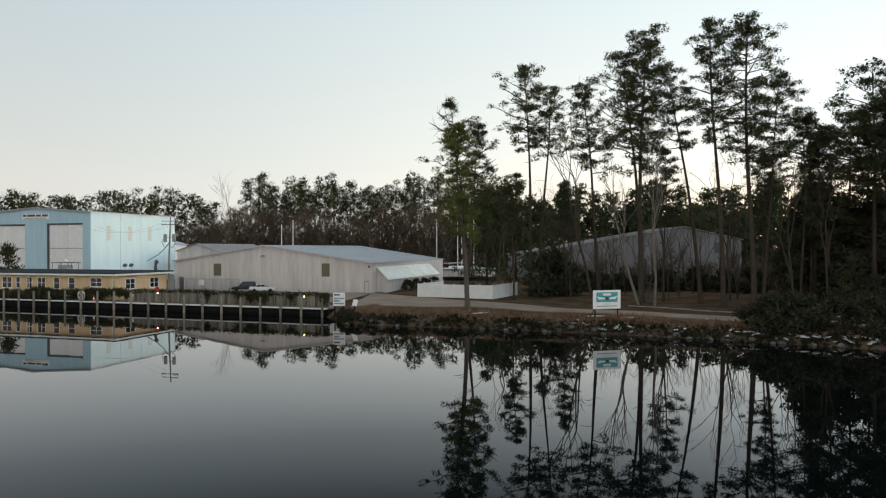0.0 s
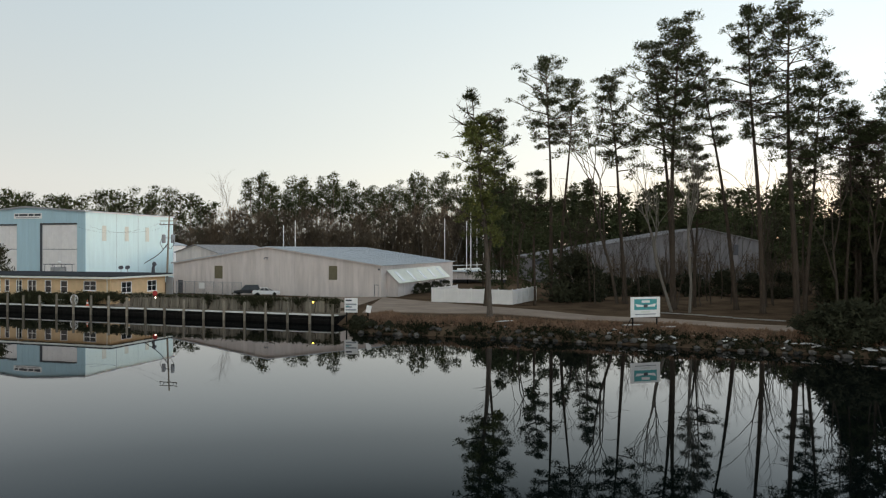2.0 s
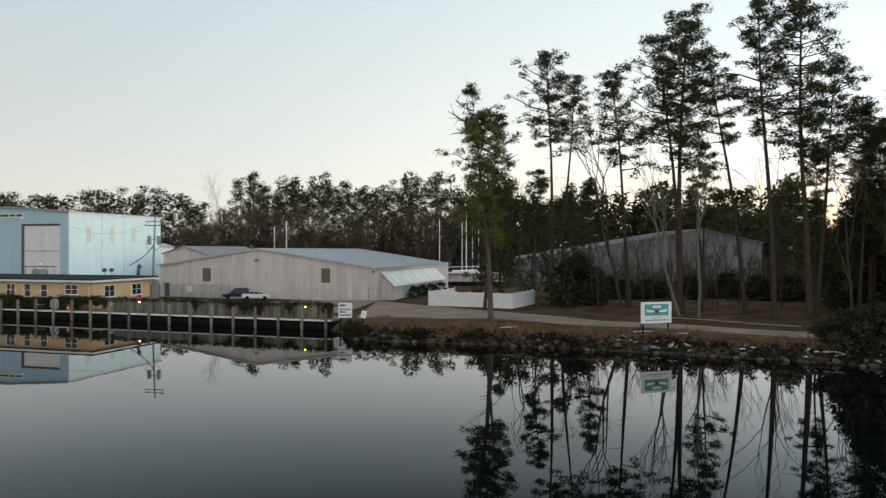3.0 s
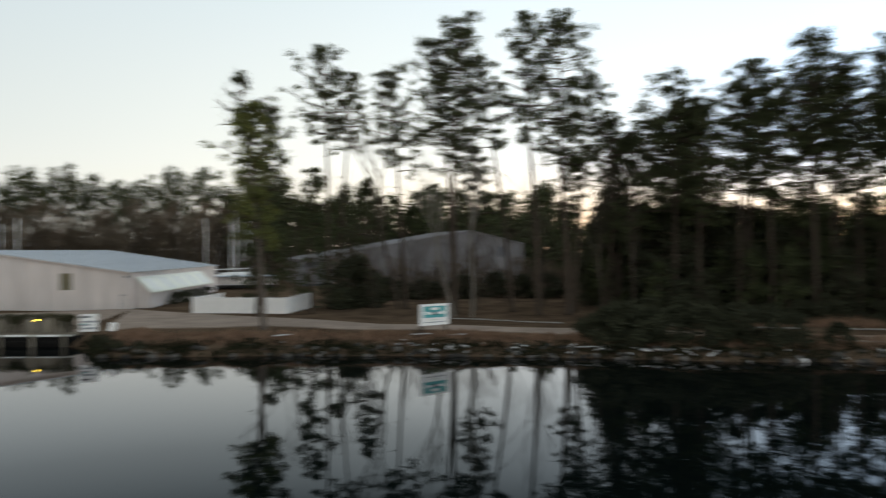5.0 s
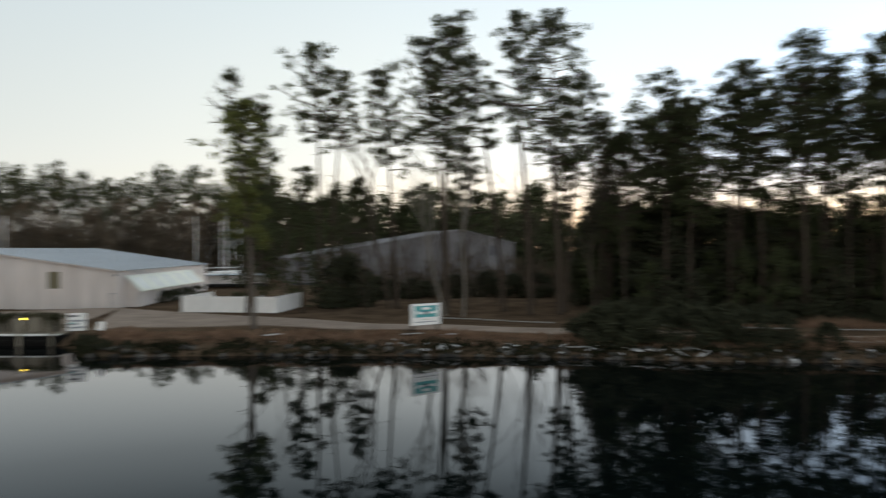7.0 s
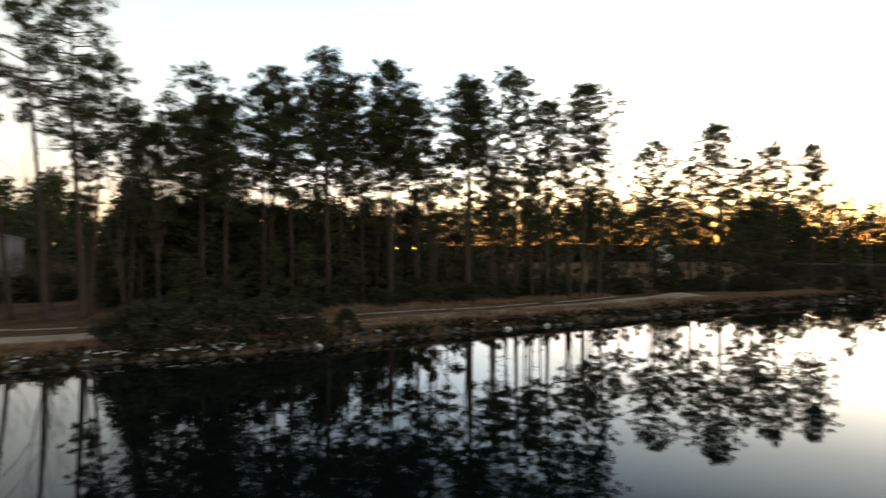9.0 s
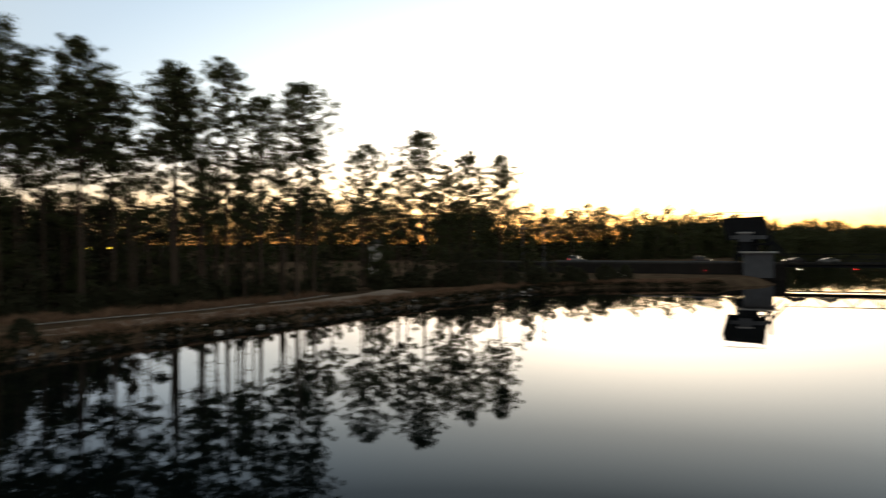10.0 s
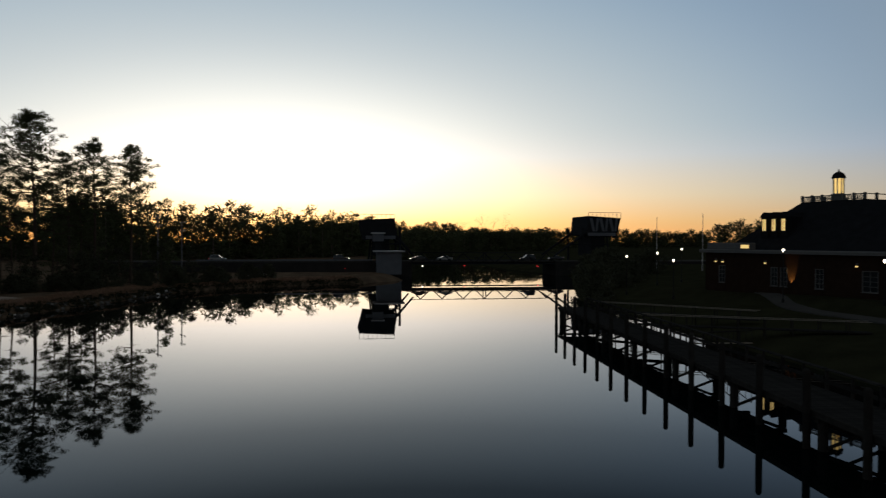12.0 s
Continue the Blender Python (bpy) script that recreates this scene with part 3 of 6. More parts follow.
def back_shed():
    b = thing("grey_shed", pose(-68.2, 177, -1.6, 0, 0, -16.9), "grey gabled metal shed behind the boat shed", "shed")
    w, d = 12.0, 26.0

    def top(x):
        return 10.5 + 2.0 * (1 - abs(x - 5.6) / 6.4)
    strip_wall(b, 0, w, 1.2, G0 - 0.2, top, [], M_GREYMETAL)
    gable_shell(b, w, d, top(0), top(w), top(5.6), 5.6, G0 - 0.2, M_GREYMETAL, M_OLDMETAL)
    c = thing("white_shed", pose(-88.8, 209, -0.4, 0, 0, -16.9), "small white shed with a shallow roof", "shed")
    strip_wall(c, 0, 7, 1.5, G0 - 0.2, lambda x: 11.4 + 0.9 * (1 - abs(x - 3.5) / 3.5), [], M_WHITE)
    gable_shell(c, 7, 8, 11.4, 11.4, 12.3, 3.5, G0 - 0.2, M_WHITE, M_ROOFMETAL)


back_shed()


def blue_boat_hall():
    w, d, z0 = 32.6, 30.0, G0 - 0.2
    b = thing("boat_hall", pose(-113.3, 169.45, 0, 0, 0, -16.2), "tall pale blue metal boat hall with two white roller doors", "warehouse")
    eave, apex, ax = 18.3, 19.5, 16.3
    doors = [(4.6, 13.4, z0, 15.7), (19.9, 30.4, z0, 15.8)]

    def top(x):
        return eave + (apex - eave) * (1 - abs(x - ax) / ax)
    # front panels take the darker, shaded copy of the blue
    strip_wall(b, 0, w, 1.6, z0, top, doors, M_BLUESHADE)
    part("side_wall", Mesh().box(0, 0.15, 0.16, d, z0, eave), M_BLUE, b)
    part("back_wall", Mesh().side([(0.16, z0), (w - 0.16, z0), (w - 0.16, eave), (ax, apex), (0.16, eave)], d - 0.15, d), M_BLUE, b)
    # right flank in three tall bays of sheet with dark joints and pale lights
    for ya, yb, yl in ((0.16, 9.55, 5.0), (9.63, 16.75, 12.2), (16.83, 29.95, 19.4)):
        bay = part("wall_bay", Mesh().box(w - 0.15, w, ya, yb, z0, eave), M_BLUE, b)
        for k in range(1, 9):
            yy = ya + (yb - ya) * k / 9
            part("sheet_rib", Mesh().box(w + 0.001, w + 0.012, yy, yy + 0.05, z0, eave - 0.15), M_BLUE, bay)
        part("wall_light", Mesh().box(w + 0.002, w + 0.06, yl, yl + 1.25, 11.8, 15.3), M_CREAM, bay, "faded cream translucent wall panel")
        part("joint", Mesh().box(w - 0.1, w - 0.02, yb + 0.005, yb + 0.075, z0, eave - 0.13), M_TRIM, b)
    part("eave_trim", Mesh().box(w + 0.01, w + 0.22, -0.3, d + 0.3, eave - 0.12, eave + 0.22), M_WHITE, b)
    for sgn, xa in ((-1, 0), (1, w)):
        me = Mesh().side([(xa + sgn * 0.3, eave + 0.03), (ax, apex + 0.03), (ax, apex + 0.2), (xa + sgn * 0.3, eave + 0.18)], -0.3, d + 0.3)
        part("roof_slope", me, M_ROOFMETAL, b)
    part("verge_trim", Mesh().side([(-0.35, eave - 0.15), (ax, apex - 0.1), (w + 0.3, eave - 0.15), (w + 0.3, eave + 0.22), (ax, apex + 0.25), (-0.35, eave + 0.22)], -0.38, -0.31), M_GREY, b)
    for x0, x1, za, zb in doors:
        dr = part("roller_door", Mesh().box(x0 + 0.5, x1 - 0.1, 0.3, 0.4, za, zb - 0.4), M_WHITEDOOR, b, "off-white sectional roller door")
        k = 7
        for i in range(k):
            xx = x0 + 0.6 + (x1 - x0 - 0.8) * i / k
            part("door_sheet", Mesh().box(xx + 0.02, xx + (x1 - x0 - 0.8) / k - 0.02, 0.26, 0.295, za, zb - 0.45), M_WHITEDOOR, dr)
        for z in (za + 3.0, za + 8.6):
            part("door_rail", Mesh().box(x0 + 0.5, x1 - 0.1, 0.18, 0.25, z, z + 0.16), M_GREY, dr)
        part("door_jamb", Mesh().box(x0, x0 + 0.48, 0.1, 0.5, za, zb).box(x0 + 0.48, x1, 0.1, 0.5, zb - 0.35, zb), M_TRIM, b, "dark blue door surround")
    sg = part("name_board", Mesh().box(12.6, 20.6, -0.12, -0.05, 16.85, 18.1), M_WHITE, b, "white board with dark lettering bars")
    for x0, x1 in ((12.9, 13.9), (14.2, 16.6), (16.9, 18.3), (18.6, 20.3)):
        part("letter_bar", Mesh().box(x0, x1, -0.15, -0.125, 17.45, 17.95), M_TRIM, sg)
    part("letter_bar", Mesh().box(13.3, 19.9, -0.15, -0.125, 17.0, 17.2), M_GREY, sg)


blue_boat_hall()


def ochre_office():
    w, d, z0, top = 41.2, 12.7, G0 - 0.2, 5.2
    b = thing("office_building", pose(-94.1, 127.4, 0, 0, 0, -17.3), "single-storey ochre office with a flat dark roof", "building")
    spec = ((2.7, 2.5), (8.4, 1.45), (11.7, 1.35), (14.8, 1.85), (17.8, 1.25), (20.5, 1.0), (22.4, 2.3)) + tuple((26.0 + 3.2 * k, 1.5) for k in range(4))
    holes = [(w - k - ww, w - k, 2.85 if ww != 2.5 else 3.3, 4.85) for k, ww in spec]
    holes.sort()
    strip_wall(b, 0, w, 8.0, z0, lambda x: top, holes, M_ORANGE, 0.2, "wall", gap=0.0)
    for h in holes:
        window(b, *h, frame_mat=M_WHITE, bars=(1 if h[1] - h[0] < 1.5 else 2, 2))
    # right flank with two pairs of windows
    flank = part("flank_wall", Mesh(), M_ORANGE, b)
    flank.matrix_basis = pose(w, 0, 0, 0, 0, 90)
    side = [(2.3, 4.6, 2.8, 4.65), (8.2, 10.5, 2.8, 4.65)]
    strip_wall(flank, 0.21, d, 8, z0, lambda x: top, side, M_ORANGE, 0.2, "wall", gap=0.0)
    for h in side:
        window(flank, *h, frame_mat=M_WHITE, bars=(2, 2))
    part("wall", Mesh().box(0, w, d - 0.2, d, z0, top), M_ORANGE, b)
    part("wall", Mesh().box(0, 0.2, 0.21, d - 0.21, z0, top), M_ORANGE, b)
    part("roof", Mesh().bevelled(-0.6, w + 0.6, -0.6, d + 1.2, top + 0.02, top + 0.55, 0.06), M_DARKROOF, b, "dark flat roof")
    part("fascia", Mesh().box(-0.62, w + 0.62, -0.66, -0.62, top + 0.0, top + 0.3).box(w + 0.62, w + 0.66, -0.66, d + 1.2, top, top + 0.3), M_CREAM, b)
    for x in (w - 0.5, w - 18.4):
        part("downpipe", Mesh().tube([(x + 0.35, -0.6, top), (x, -0.12, top - 0.5), (x, -0.12, z0)], 0.06, 6), M_CREAM, b)
    part("back_porch", Mesh().box(w - 0.1, w + 1.3, d + 0.3, d + 0.45, z0, top - 0.2), M_GREY, b)


ochre_office()


def woods_sheds():
    """A broad grey shed that shows between the trunks, and a small lean shed beside it."""
    c = thing("grey_warehouse", pose(20.6, 185.5, 0, 0, 0, 0.6), "broad grey gabled metal shed behind the bare trees", "warehouse")
    w, ax, apex, eave, eave_r = 60.0, 44.3, 15.4, 8.0, 11.9

    def top(x):
        return eave + (apex - eave) * x / ax if x < ax else apex + (eave_r - apex) * (x - ax) / (w - ax)
    strip_wall(c, 0, w, 1.2, G0 - 0.2, top, [(52.6, 54.0, 8.4, 11.2), (0.6, 3.4, 6.0, 7.4)], M_SHEDMETAL)
    gable_shell(c, w, 30, eave, eave_r, apex, ax, G0 - 0.2, M_SHEDMETAL, M_OLDMETAL)
    part("louvre", Mesh().box(52.6, 54.0, 0.05, 0.1, 8.4, 11.2), M_TRIM, c)
    part("louvre", Mesh().box(0.6, 3.4, 0.05, 0.1, 6.0, 7.4), M_TRIM, c)
    part("plinth", Mesh().box(0.1, w - 0.1, -0.12, -0.045, G0 - 0.2, G0 + 0.6), M_TRIM, c)
    part("rail", Mesh().box(20.5, 29.0, -1.3, -1.2, 1.9, 2.05), M_CREAM, c)
    for x in (20.6, 23.4, 26.2, 28.9):
        part("rail_post", Mesh().box(x - 0.05, x + 0.05, -1.31, -1.19, G0 - 0.2, 1.895), M_CREAM, c)


woods_sheds()


def low_shed():
    """An open low shed beyond the white fence."""
    b = thing("low_shed", pose(-1.2, 176.5, 0, 0, 0, -4), "long low grey open-fronted shed beyond the fence", "shed")
    z0 = G0 - 0.2
    strip_wall(b, 0, 14.5, 1.2, 2.5, lambda x: 4.3, [], M_GREYMETAL, y=0.0)
    part("roof", Mesh().side([(-0.4, 4.35), (14.9, 4.35), (14.9, 4.5), (-0.4, 4.5)], -0.5, 7.0), M_ROOFMETAL, b, "flat sheet-metal roof")
    # dark-coloured back wall stands in for the shade inside the open front
    part("back_wall", Mesh().box(0, 14.5, 6.5, 6.65, z0, 4.3), M_TRIM, b)
    for x in (0.1, 4.9, 9.7, 14.3):
        part("post", Mesh().box(x - 0.1, x + 0.1, 0.2, 0.4, z0, 4.3), M_DARKWOOD, b)


low_shed()


def white_fence():
    f = thing("vinyl_fence", pose(0, 0, 0), "white solid vinyl panel fence round a yard enclosure", "fence")
    corners = [(0.0, 127.5), (-4.3, 118.2), (8.1, 112.4), (13.2, 122.9)]
    zb, h = G0 - 0.05, 2.35
    for (ax, ay), (bx, by) in zip(corners, corners[1:]):
        length = math.hypot(bx - ax, by - ay)
        n = max(1, round(length / 2.4))
        ang = math.atan2(by - ay, bx - ax)
        step = length / n
        for i in range(n):
            x, y = ax + math.cos(ang) * step * i, ay + math.sin(ang) * step * i
            m = pose(x, y, zb, 0, 0, math.degrees(ang))
            pn = part("fence_panel", Mesh().box(0.08, step - 0.08, -0.03, 0.03, 0.14, h - 0.16), M_WHITE, f)
            pn.matrix_basis = m
            for za in (0.05, h - 0.155):
                part("rail", Mesh().box(0.08, step - 0.08, -0.05, 0.05, za, za + 0.09), M_WHITE, f).matrix_basis = m
            p = part("post", Mesh().bevelled(-0.075, 0.075, -0.075, 0.075, 0, h, 0.02), M_WHITE, f)
            p.matrix_basis = m
            c = part("post_cap", Mesh().add([(-0.1, -0.1, 0), (0.1, -0.1, 0), (0.1, 0.1, 0), (-0.1, 0.1, 0), (0, 0, 0.12)], [(0, 1, 2, 3), (0, 4, 1), (1, 4, 2), (2, 4, 3), (3, 4, 0)]), M_WHITE, p)
            c.matrix_basis = pose(0, 0, h + 0.003)
    p = part("post", Mesh().bevelled(-0.075, 0.075, -0.075, 0.075, 0, h, 0.02), M_WHITE, f)
    p.matrix_basis = pose(*corners[-1], zb)


white_fence()


def yard_sign():
    s = thing("sign_board", pose(19.45, 81.9, height(19.45, 81.9), 0, 0, 16), "white roadside sign board with a teal emblem panel", "sign")
    part("board", Mesh().bevelled(-1.83, 1.83, -0.04, 0.04, 1.15, 3.35, 0.02), M_WHITE, s)
    part("emblem_panel", Mesh().box(-1.4, 1.4, -0.065, -0.045, 1.95, 3.12), M_TEAL, s, "teal emblem panel")
    part("emblem_bar", Mesh().box(-0.5, 0.5, -0.085, -0.07, 2.72, 2.98), M_WHITE, s)
    wings = Mesh().side([(-1.3, 2.62), (-0.25, 2.45), (-0.25, 2.3), (-1.1, 2.28)], -0.09, -0.07)
    wings.side([(1.3, 2.62), (1.1, 2.28), (0.25, 2.3), (0.25, 2.45)], -0.09, -0.07)
    part("emblem_wing", wings, M_WHITE, s)
    part("emblem_boss", Mesh().side([(-0.2, 2.2), (0.2, 2.2), (0.26, 2.4), (0.2, 2.55), (-0.2, 2.55), (-0.26, 2.4)], -0.1, -0.07), M_TRIM, s)
    part("text_bar", Mesh().box(-0.6, 0.6, -0.06, -0.045, 1.66, 1.78), M_CREAM, s)
    part("text_bar", Mesh().box(-1.3, 1.3, -0.06, -0.045, 1.42, 1.52), M_GREY, s)
    for x in (-1.5, 1.5):
        part("leg", Mesh().box(x - 0.06, x + 0.06, 0.05, 0.17, -0.3, 3.2), M_DARKWOOD, s)
    part("brace", Mesh().tube([(-1.45, 0.15, 1.3), (-2.0, 0.8, -0.2)], 0.05, 6), M_DARKWOOD, s)


yard_sign()


# ---- timber dock and seawall on the north bank ----
def dock():
    ax, ay, bx, by = -16.6, 97.6, -90.0, 123.0
    length = math.hypot(bx - ax, by - ay)
    ang = math.degrees(math.atan2(by - ay, bx - ax))
    m = pose(ax, ay, 0, 0, 0, ang)
    d = thing("dock", m, "timber bulkhead dock with tall piles and a pale cap", "dock", kind="structure")
    # local x runs along the wall away from the end, local -y faces the land
    n = int(length / 3.39)
    rnd = random.Random(11)
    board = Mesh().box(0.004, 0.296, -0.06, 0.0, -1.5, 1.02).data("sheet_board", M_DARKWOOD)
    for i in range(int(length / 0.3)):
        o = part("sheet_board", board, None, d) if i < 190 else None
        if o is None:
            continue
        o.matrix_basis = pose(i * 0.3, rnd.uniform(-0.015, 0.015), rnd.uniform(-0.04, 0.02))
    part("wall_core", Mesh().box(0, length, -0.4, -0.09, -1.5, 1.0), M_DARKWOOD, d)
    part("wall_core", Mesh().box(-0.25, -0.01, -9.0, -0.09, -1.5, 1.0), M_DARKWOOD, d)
    part("waler", Mesh().box(0, length, 0.025, 0.2, 0.35, 0.6), M_DARKWOOD, d)
    for i in range(int(length / 6)):
        part("cap_plank", Mesh().bevelled(i * 6.0 + 0.02, i * 6.0 + 5.98, -0.62, 0.14, 1.06, 1.2, 0.02), M_CAP, d, "pale cap timber")
    part("deck", Mesh().box(0, length, -3.2, -0.65, 1.02, 1.14), M_WOOD, d)
    for i in range(n):
        x = 0.4 + i * 3.39
        top = 2.75 + rnd.uniform(-0.2, 0.25)
        lean = rnd.uniform(-0.05, 0.05)
        me = Mesh().tube([(x, 0.36, -1.5), (x + lean * 0.5, 0.36, 1.0), (x + lean, 0.36, top - 0.05), (x + lean, 0.36, top)], [0.19, 0.18, 0.17, 0.13], 9)
        part("pile", me, M_WOOD, d, smooth=False)
    # board fence behind the deck
    f = thing("board_fence", m @ pose(0, -3.4, 0), "weathered grey board fence overgrown with vines", "fence")
    plank = Mesh().box(0.01, 0.29, -0.02, 0.02, 0.0, 2.0).data("fence_board", M_FENCE)
    for i in range(int(36 / 0.3)):
        o = part("fence_board", plank, None, f)
        o.matrix_basis = pose(1.2 + i * 0.3, rnd.uniform(-0.01, 0.01), 1.12 + rnd.uniform(-0.04, 0.04))
    part("fence_rail", Mesh().box(1.2, 37.2, -0.1, -0.03, 1.6, 1.7).box(1.2, 37.2, -0.1, -0.03, 2.85, 2.95), M_WOOD, f)
    for x in (4.0, 30.2):
        lamp = thing("dock_light", m @ pose(x, -0.9, 1.14), "small yellow dock bollard light", "lamp", "dock lights")
        part("post", Mesh().tube([(0, 0, 0), (0, 0, 1.5)], 0.06, 8), M_WOOD, lamp)
        part("bulb", Mesh().lathe([(0.04, 1.5), (0.1, 1.54), (0.1, 1.66), (0.03, 1.72)], 8), M_YELLOW if x < 10 else M_DOCKLAMP, lamp, "lit yellow lamp")
    return m


DOCK = dock()


def notice_sign():
    s = thing("notice_board", pose(-14.4, 95.4, 0, 0, 0, -4), "white notice board on two timber posts at the bank", "sign")
    part("board", Mesh().bevelled(-0.85, 0.85, -0.03, 0.03, 1.75, 3.6, 0.02), M_WHITE, s)
    for i, z in enumerate((3.2, 2.7, 2.35, 2.0)):
        part("text_bar", Mesh().box(-0.7, 0.7 if i % 2 else 0.1, -0.05, -0.035, z, z + 0.2), M_TRIM if i == 0 else M_GREY, s)
    part("emblem_bar", Mesh().box(-0.7, -0.2, -0.05, -0.035, 2.5, 2.62), M_TEAL, s)
    for x in (-0.6, 0.6):
        part("post", Mesh().tube([(x, 0.12, -0.8), (x, 0.12, 3.4)], 0.09, 8), M_DARKWOOD, s)
    q = thing("small_placard", pose(-12.0, 93.5, 0, 0, 0, 20), "small pale placard tilted on a dark post", "sign")
    part("post", Mesh().tube([(0, 0.1, -0.5), (0, 0.1, 2.9)], 0.1, 8), M_DARKWOOD, q)
    o = part("plate", Mesh().box(-0.32, 0.32, -0.02, 0.02, -0.45, 0.45), M_WHITE, q)
    o.matrix_basis = pose(0.05, -0.03, 2.35, 0, 12, 0)


notice_sign()


# ---- timber pier on the south bank ----
def pier():
    ang = math.degrees(math.atan2(13.7, -47.7))
    m = pose(74.8, -29.2, 0, 0, 0, ang)
    p = thing("pier", m, "dark timber boardwalk pier with tall mooring piles", "pier", kind="structure")
    bay, n, wd = 4.51, 18, 4.0
    length = bay * (n - 1)
    # local +y faces the land
    for i in range(n):
        x = i * bay
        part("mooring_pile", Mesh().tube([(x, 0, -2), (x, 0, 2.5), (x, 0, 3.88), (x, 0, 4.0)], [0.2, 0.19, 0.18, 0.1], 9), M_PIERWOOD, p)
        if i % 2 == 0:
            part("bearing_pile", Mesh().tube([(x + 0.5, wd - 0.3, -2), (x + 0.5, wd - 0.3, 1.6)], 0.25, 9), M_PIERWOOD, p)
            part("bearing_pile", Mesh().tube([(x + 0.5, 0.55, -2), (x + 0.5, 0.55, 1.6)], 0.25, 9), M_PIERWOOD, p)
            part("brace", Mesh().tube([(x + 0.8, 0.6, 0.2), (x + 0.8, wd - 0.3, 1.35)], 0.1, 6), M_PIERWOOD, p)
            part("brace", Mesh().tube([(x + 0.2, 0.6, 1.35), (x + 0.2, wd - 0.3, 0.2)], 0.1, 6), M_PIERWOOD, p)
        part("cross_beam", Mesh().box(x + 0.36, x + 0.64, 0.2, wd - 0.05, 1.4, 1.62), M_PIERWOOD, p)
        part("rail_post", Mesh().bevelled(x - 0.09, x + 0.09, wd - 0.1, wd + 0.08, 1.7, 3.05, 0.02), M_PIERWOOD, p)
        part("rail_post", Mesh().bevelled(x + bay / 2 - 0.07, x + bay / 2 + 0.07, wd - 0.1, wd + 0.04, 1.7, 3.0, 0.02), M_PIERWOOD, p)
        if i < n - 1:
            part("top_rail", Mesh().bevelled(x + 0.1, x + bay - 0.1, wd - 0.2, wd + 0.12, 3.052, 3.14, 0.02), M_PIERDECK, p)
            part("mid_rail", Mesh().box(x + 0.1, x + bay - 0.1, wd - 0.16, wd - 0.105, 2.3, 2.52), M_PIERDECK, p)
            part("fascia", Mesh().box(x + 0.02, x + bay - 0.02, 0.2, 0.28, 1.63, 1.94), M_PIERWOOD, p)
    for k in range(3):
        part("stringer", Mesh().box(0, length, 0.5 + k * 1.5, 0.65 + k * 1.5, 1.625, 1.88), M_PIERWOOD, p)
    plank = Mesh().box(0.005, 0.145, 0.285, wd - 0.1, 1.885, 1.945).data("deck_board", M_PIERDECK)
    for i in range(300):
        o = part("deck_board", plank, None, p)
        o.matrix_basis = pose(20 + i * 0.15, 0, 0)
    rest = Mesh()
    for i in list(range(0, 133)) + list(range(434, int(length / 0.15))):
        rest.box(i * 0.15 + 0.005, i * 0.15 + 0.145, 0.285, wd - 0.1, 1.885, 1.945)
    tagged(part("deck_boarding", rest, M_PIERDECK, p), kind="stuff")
    lr = thing("life_ring", m @ pose(bay * 5 - 0.3, -0.32, 1.2, 90, 0, 0), "dark ring hung on a pier pile", "life ring")
    ring = Mesh()
    ring.tube([(0.33 * math.cos(a0), 0.33 * math.sin(a0), 0) for a0 in [i * math.pi / 8 for i in range(17)]], 0.07, 6)
    part("ring", ring, M_BLACK, lr)
    # floating stage and gangway behind the pier
    fs = thing("floating_dock", m @ pose(22, wd + 1.2, 0), "low floating timber dock behind the pier", "dock")
    part("deck", Mesh().bevelled(0, 12, 0, 2.4, 0.15, 0.5, 0.04), M_WOOD, fs)
    for x in (0.4, 5.8, 11.4):
        part("float", Mesh().box(x, x + 0.9, 0.2, 2.2, -0.25, 0.148), M_BLACK, fs)
    gw = thing("gangway", m @ pose(23, wd + 3.8, 0), "sloping gangway with white railings", "gangway")
    part("ramp", Mesh().side([(0, 0.52), (9, 1.9), (9, 2.02), (0, 0.66)], 0, 1.2), M_WOOD, gw)
    for y in (0.05, 1.15):
        part("handrail", Mesh().tube([(0, y, 1.6), (9, y, 3.0)], 0.04, 6), M_PIERWOOD, gw)
        for i in range(10):
            part("baluster", Mesh().tube([(i, y, 0.6 + i * 0.15), (i, y, 1.6 + i * 0.155)], 0.025, 5), M_PIERWOOD, gw)


pier()


def access_walk(ax, ay, bx, by):
    """A narrow raised walk from the pier to the bank, with a pale handrail."""
    length = math.hypot(bx - ax, by - ay)
    w = thing("access_walk", pose(ax, ay, 0, 0, 0, math.degrees(math.atan2(by - ay, bx - ax))), "narrow dark timber walk from the pier to the bank", "boardwalk", "access walks")
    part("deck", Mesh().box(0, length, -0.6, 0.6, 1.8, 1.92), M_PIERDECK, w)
    for y in (-0.58, 0.58):
        part("handrail", Mesh().box(0, length, y - 0.04, y + 0.04, 2.86, 2.92), M_PALEBARK, w)
        for i in range(int(length / 2.4) + 1):
            part("post", Mesh().box(i * 2.4, i * 2.4 + 0.1, y - 0.05, y + 0.05, -0.4, 2.845), M_PIERWOOD, w)


access_walk(56.4, -28.2, 43.6, -45.0)
access_walk(70.8, -32.4, 55.2, -43.0)


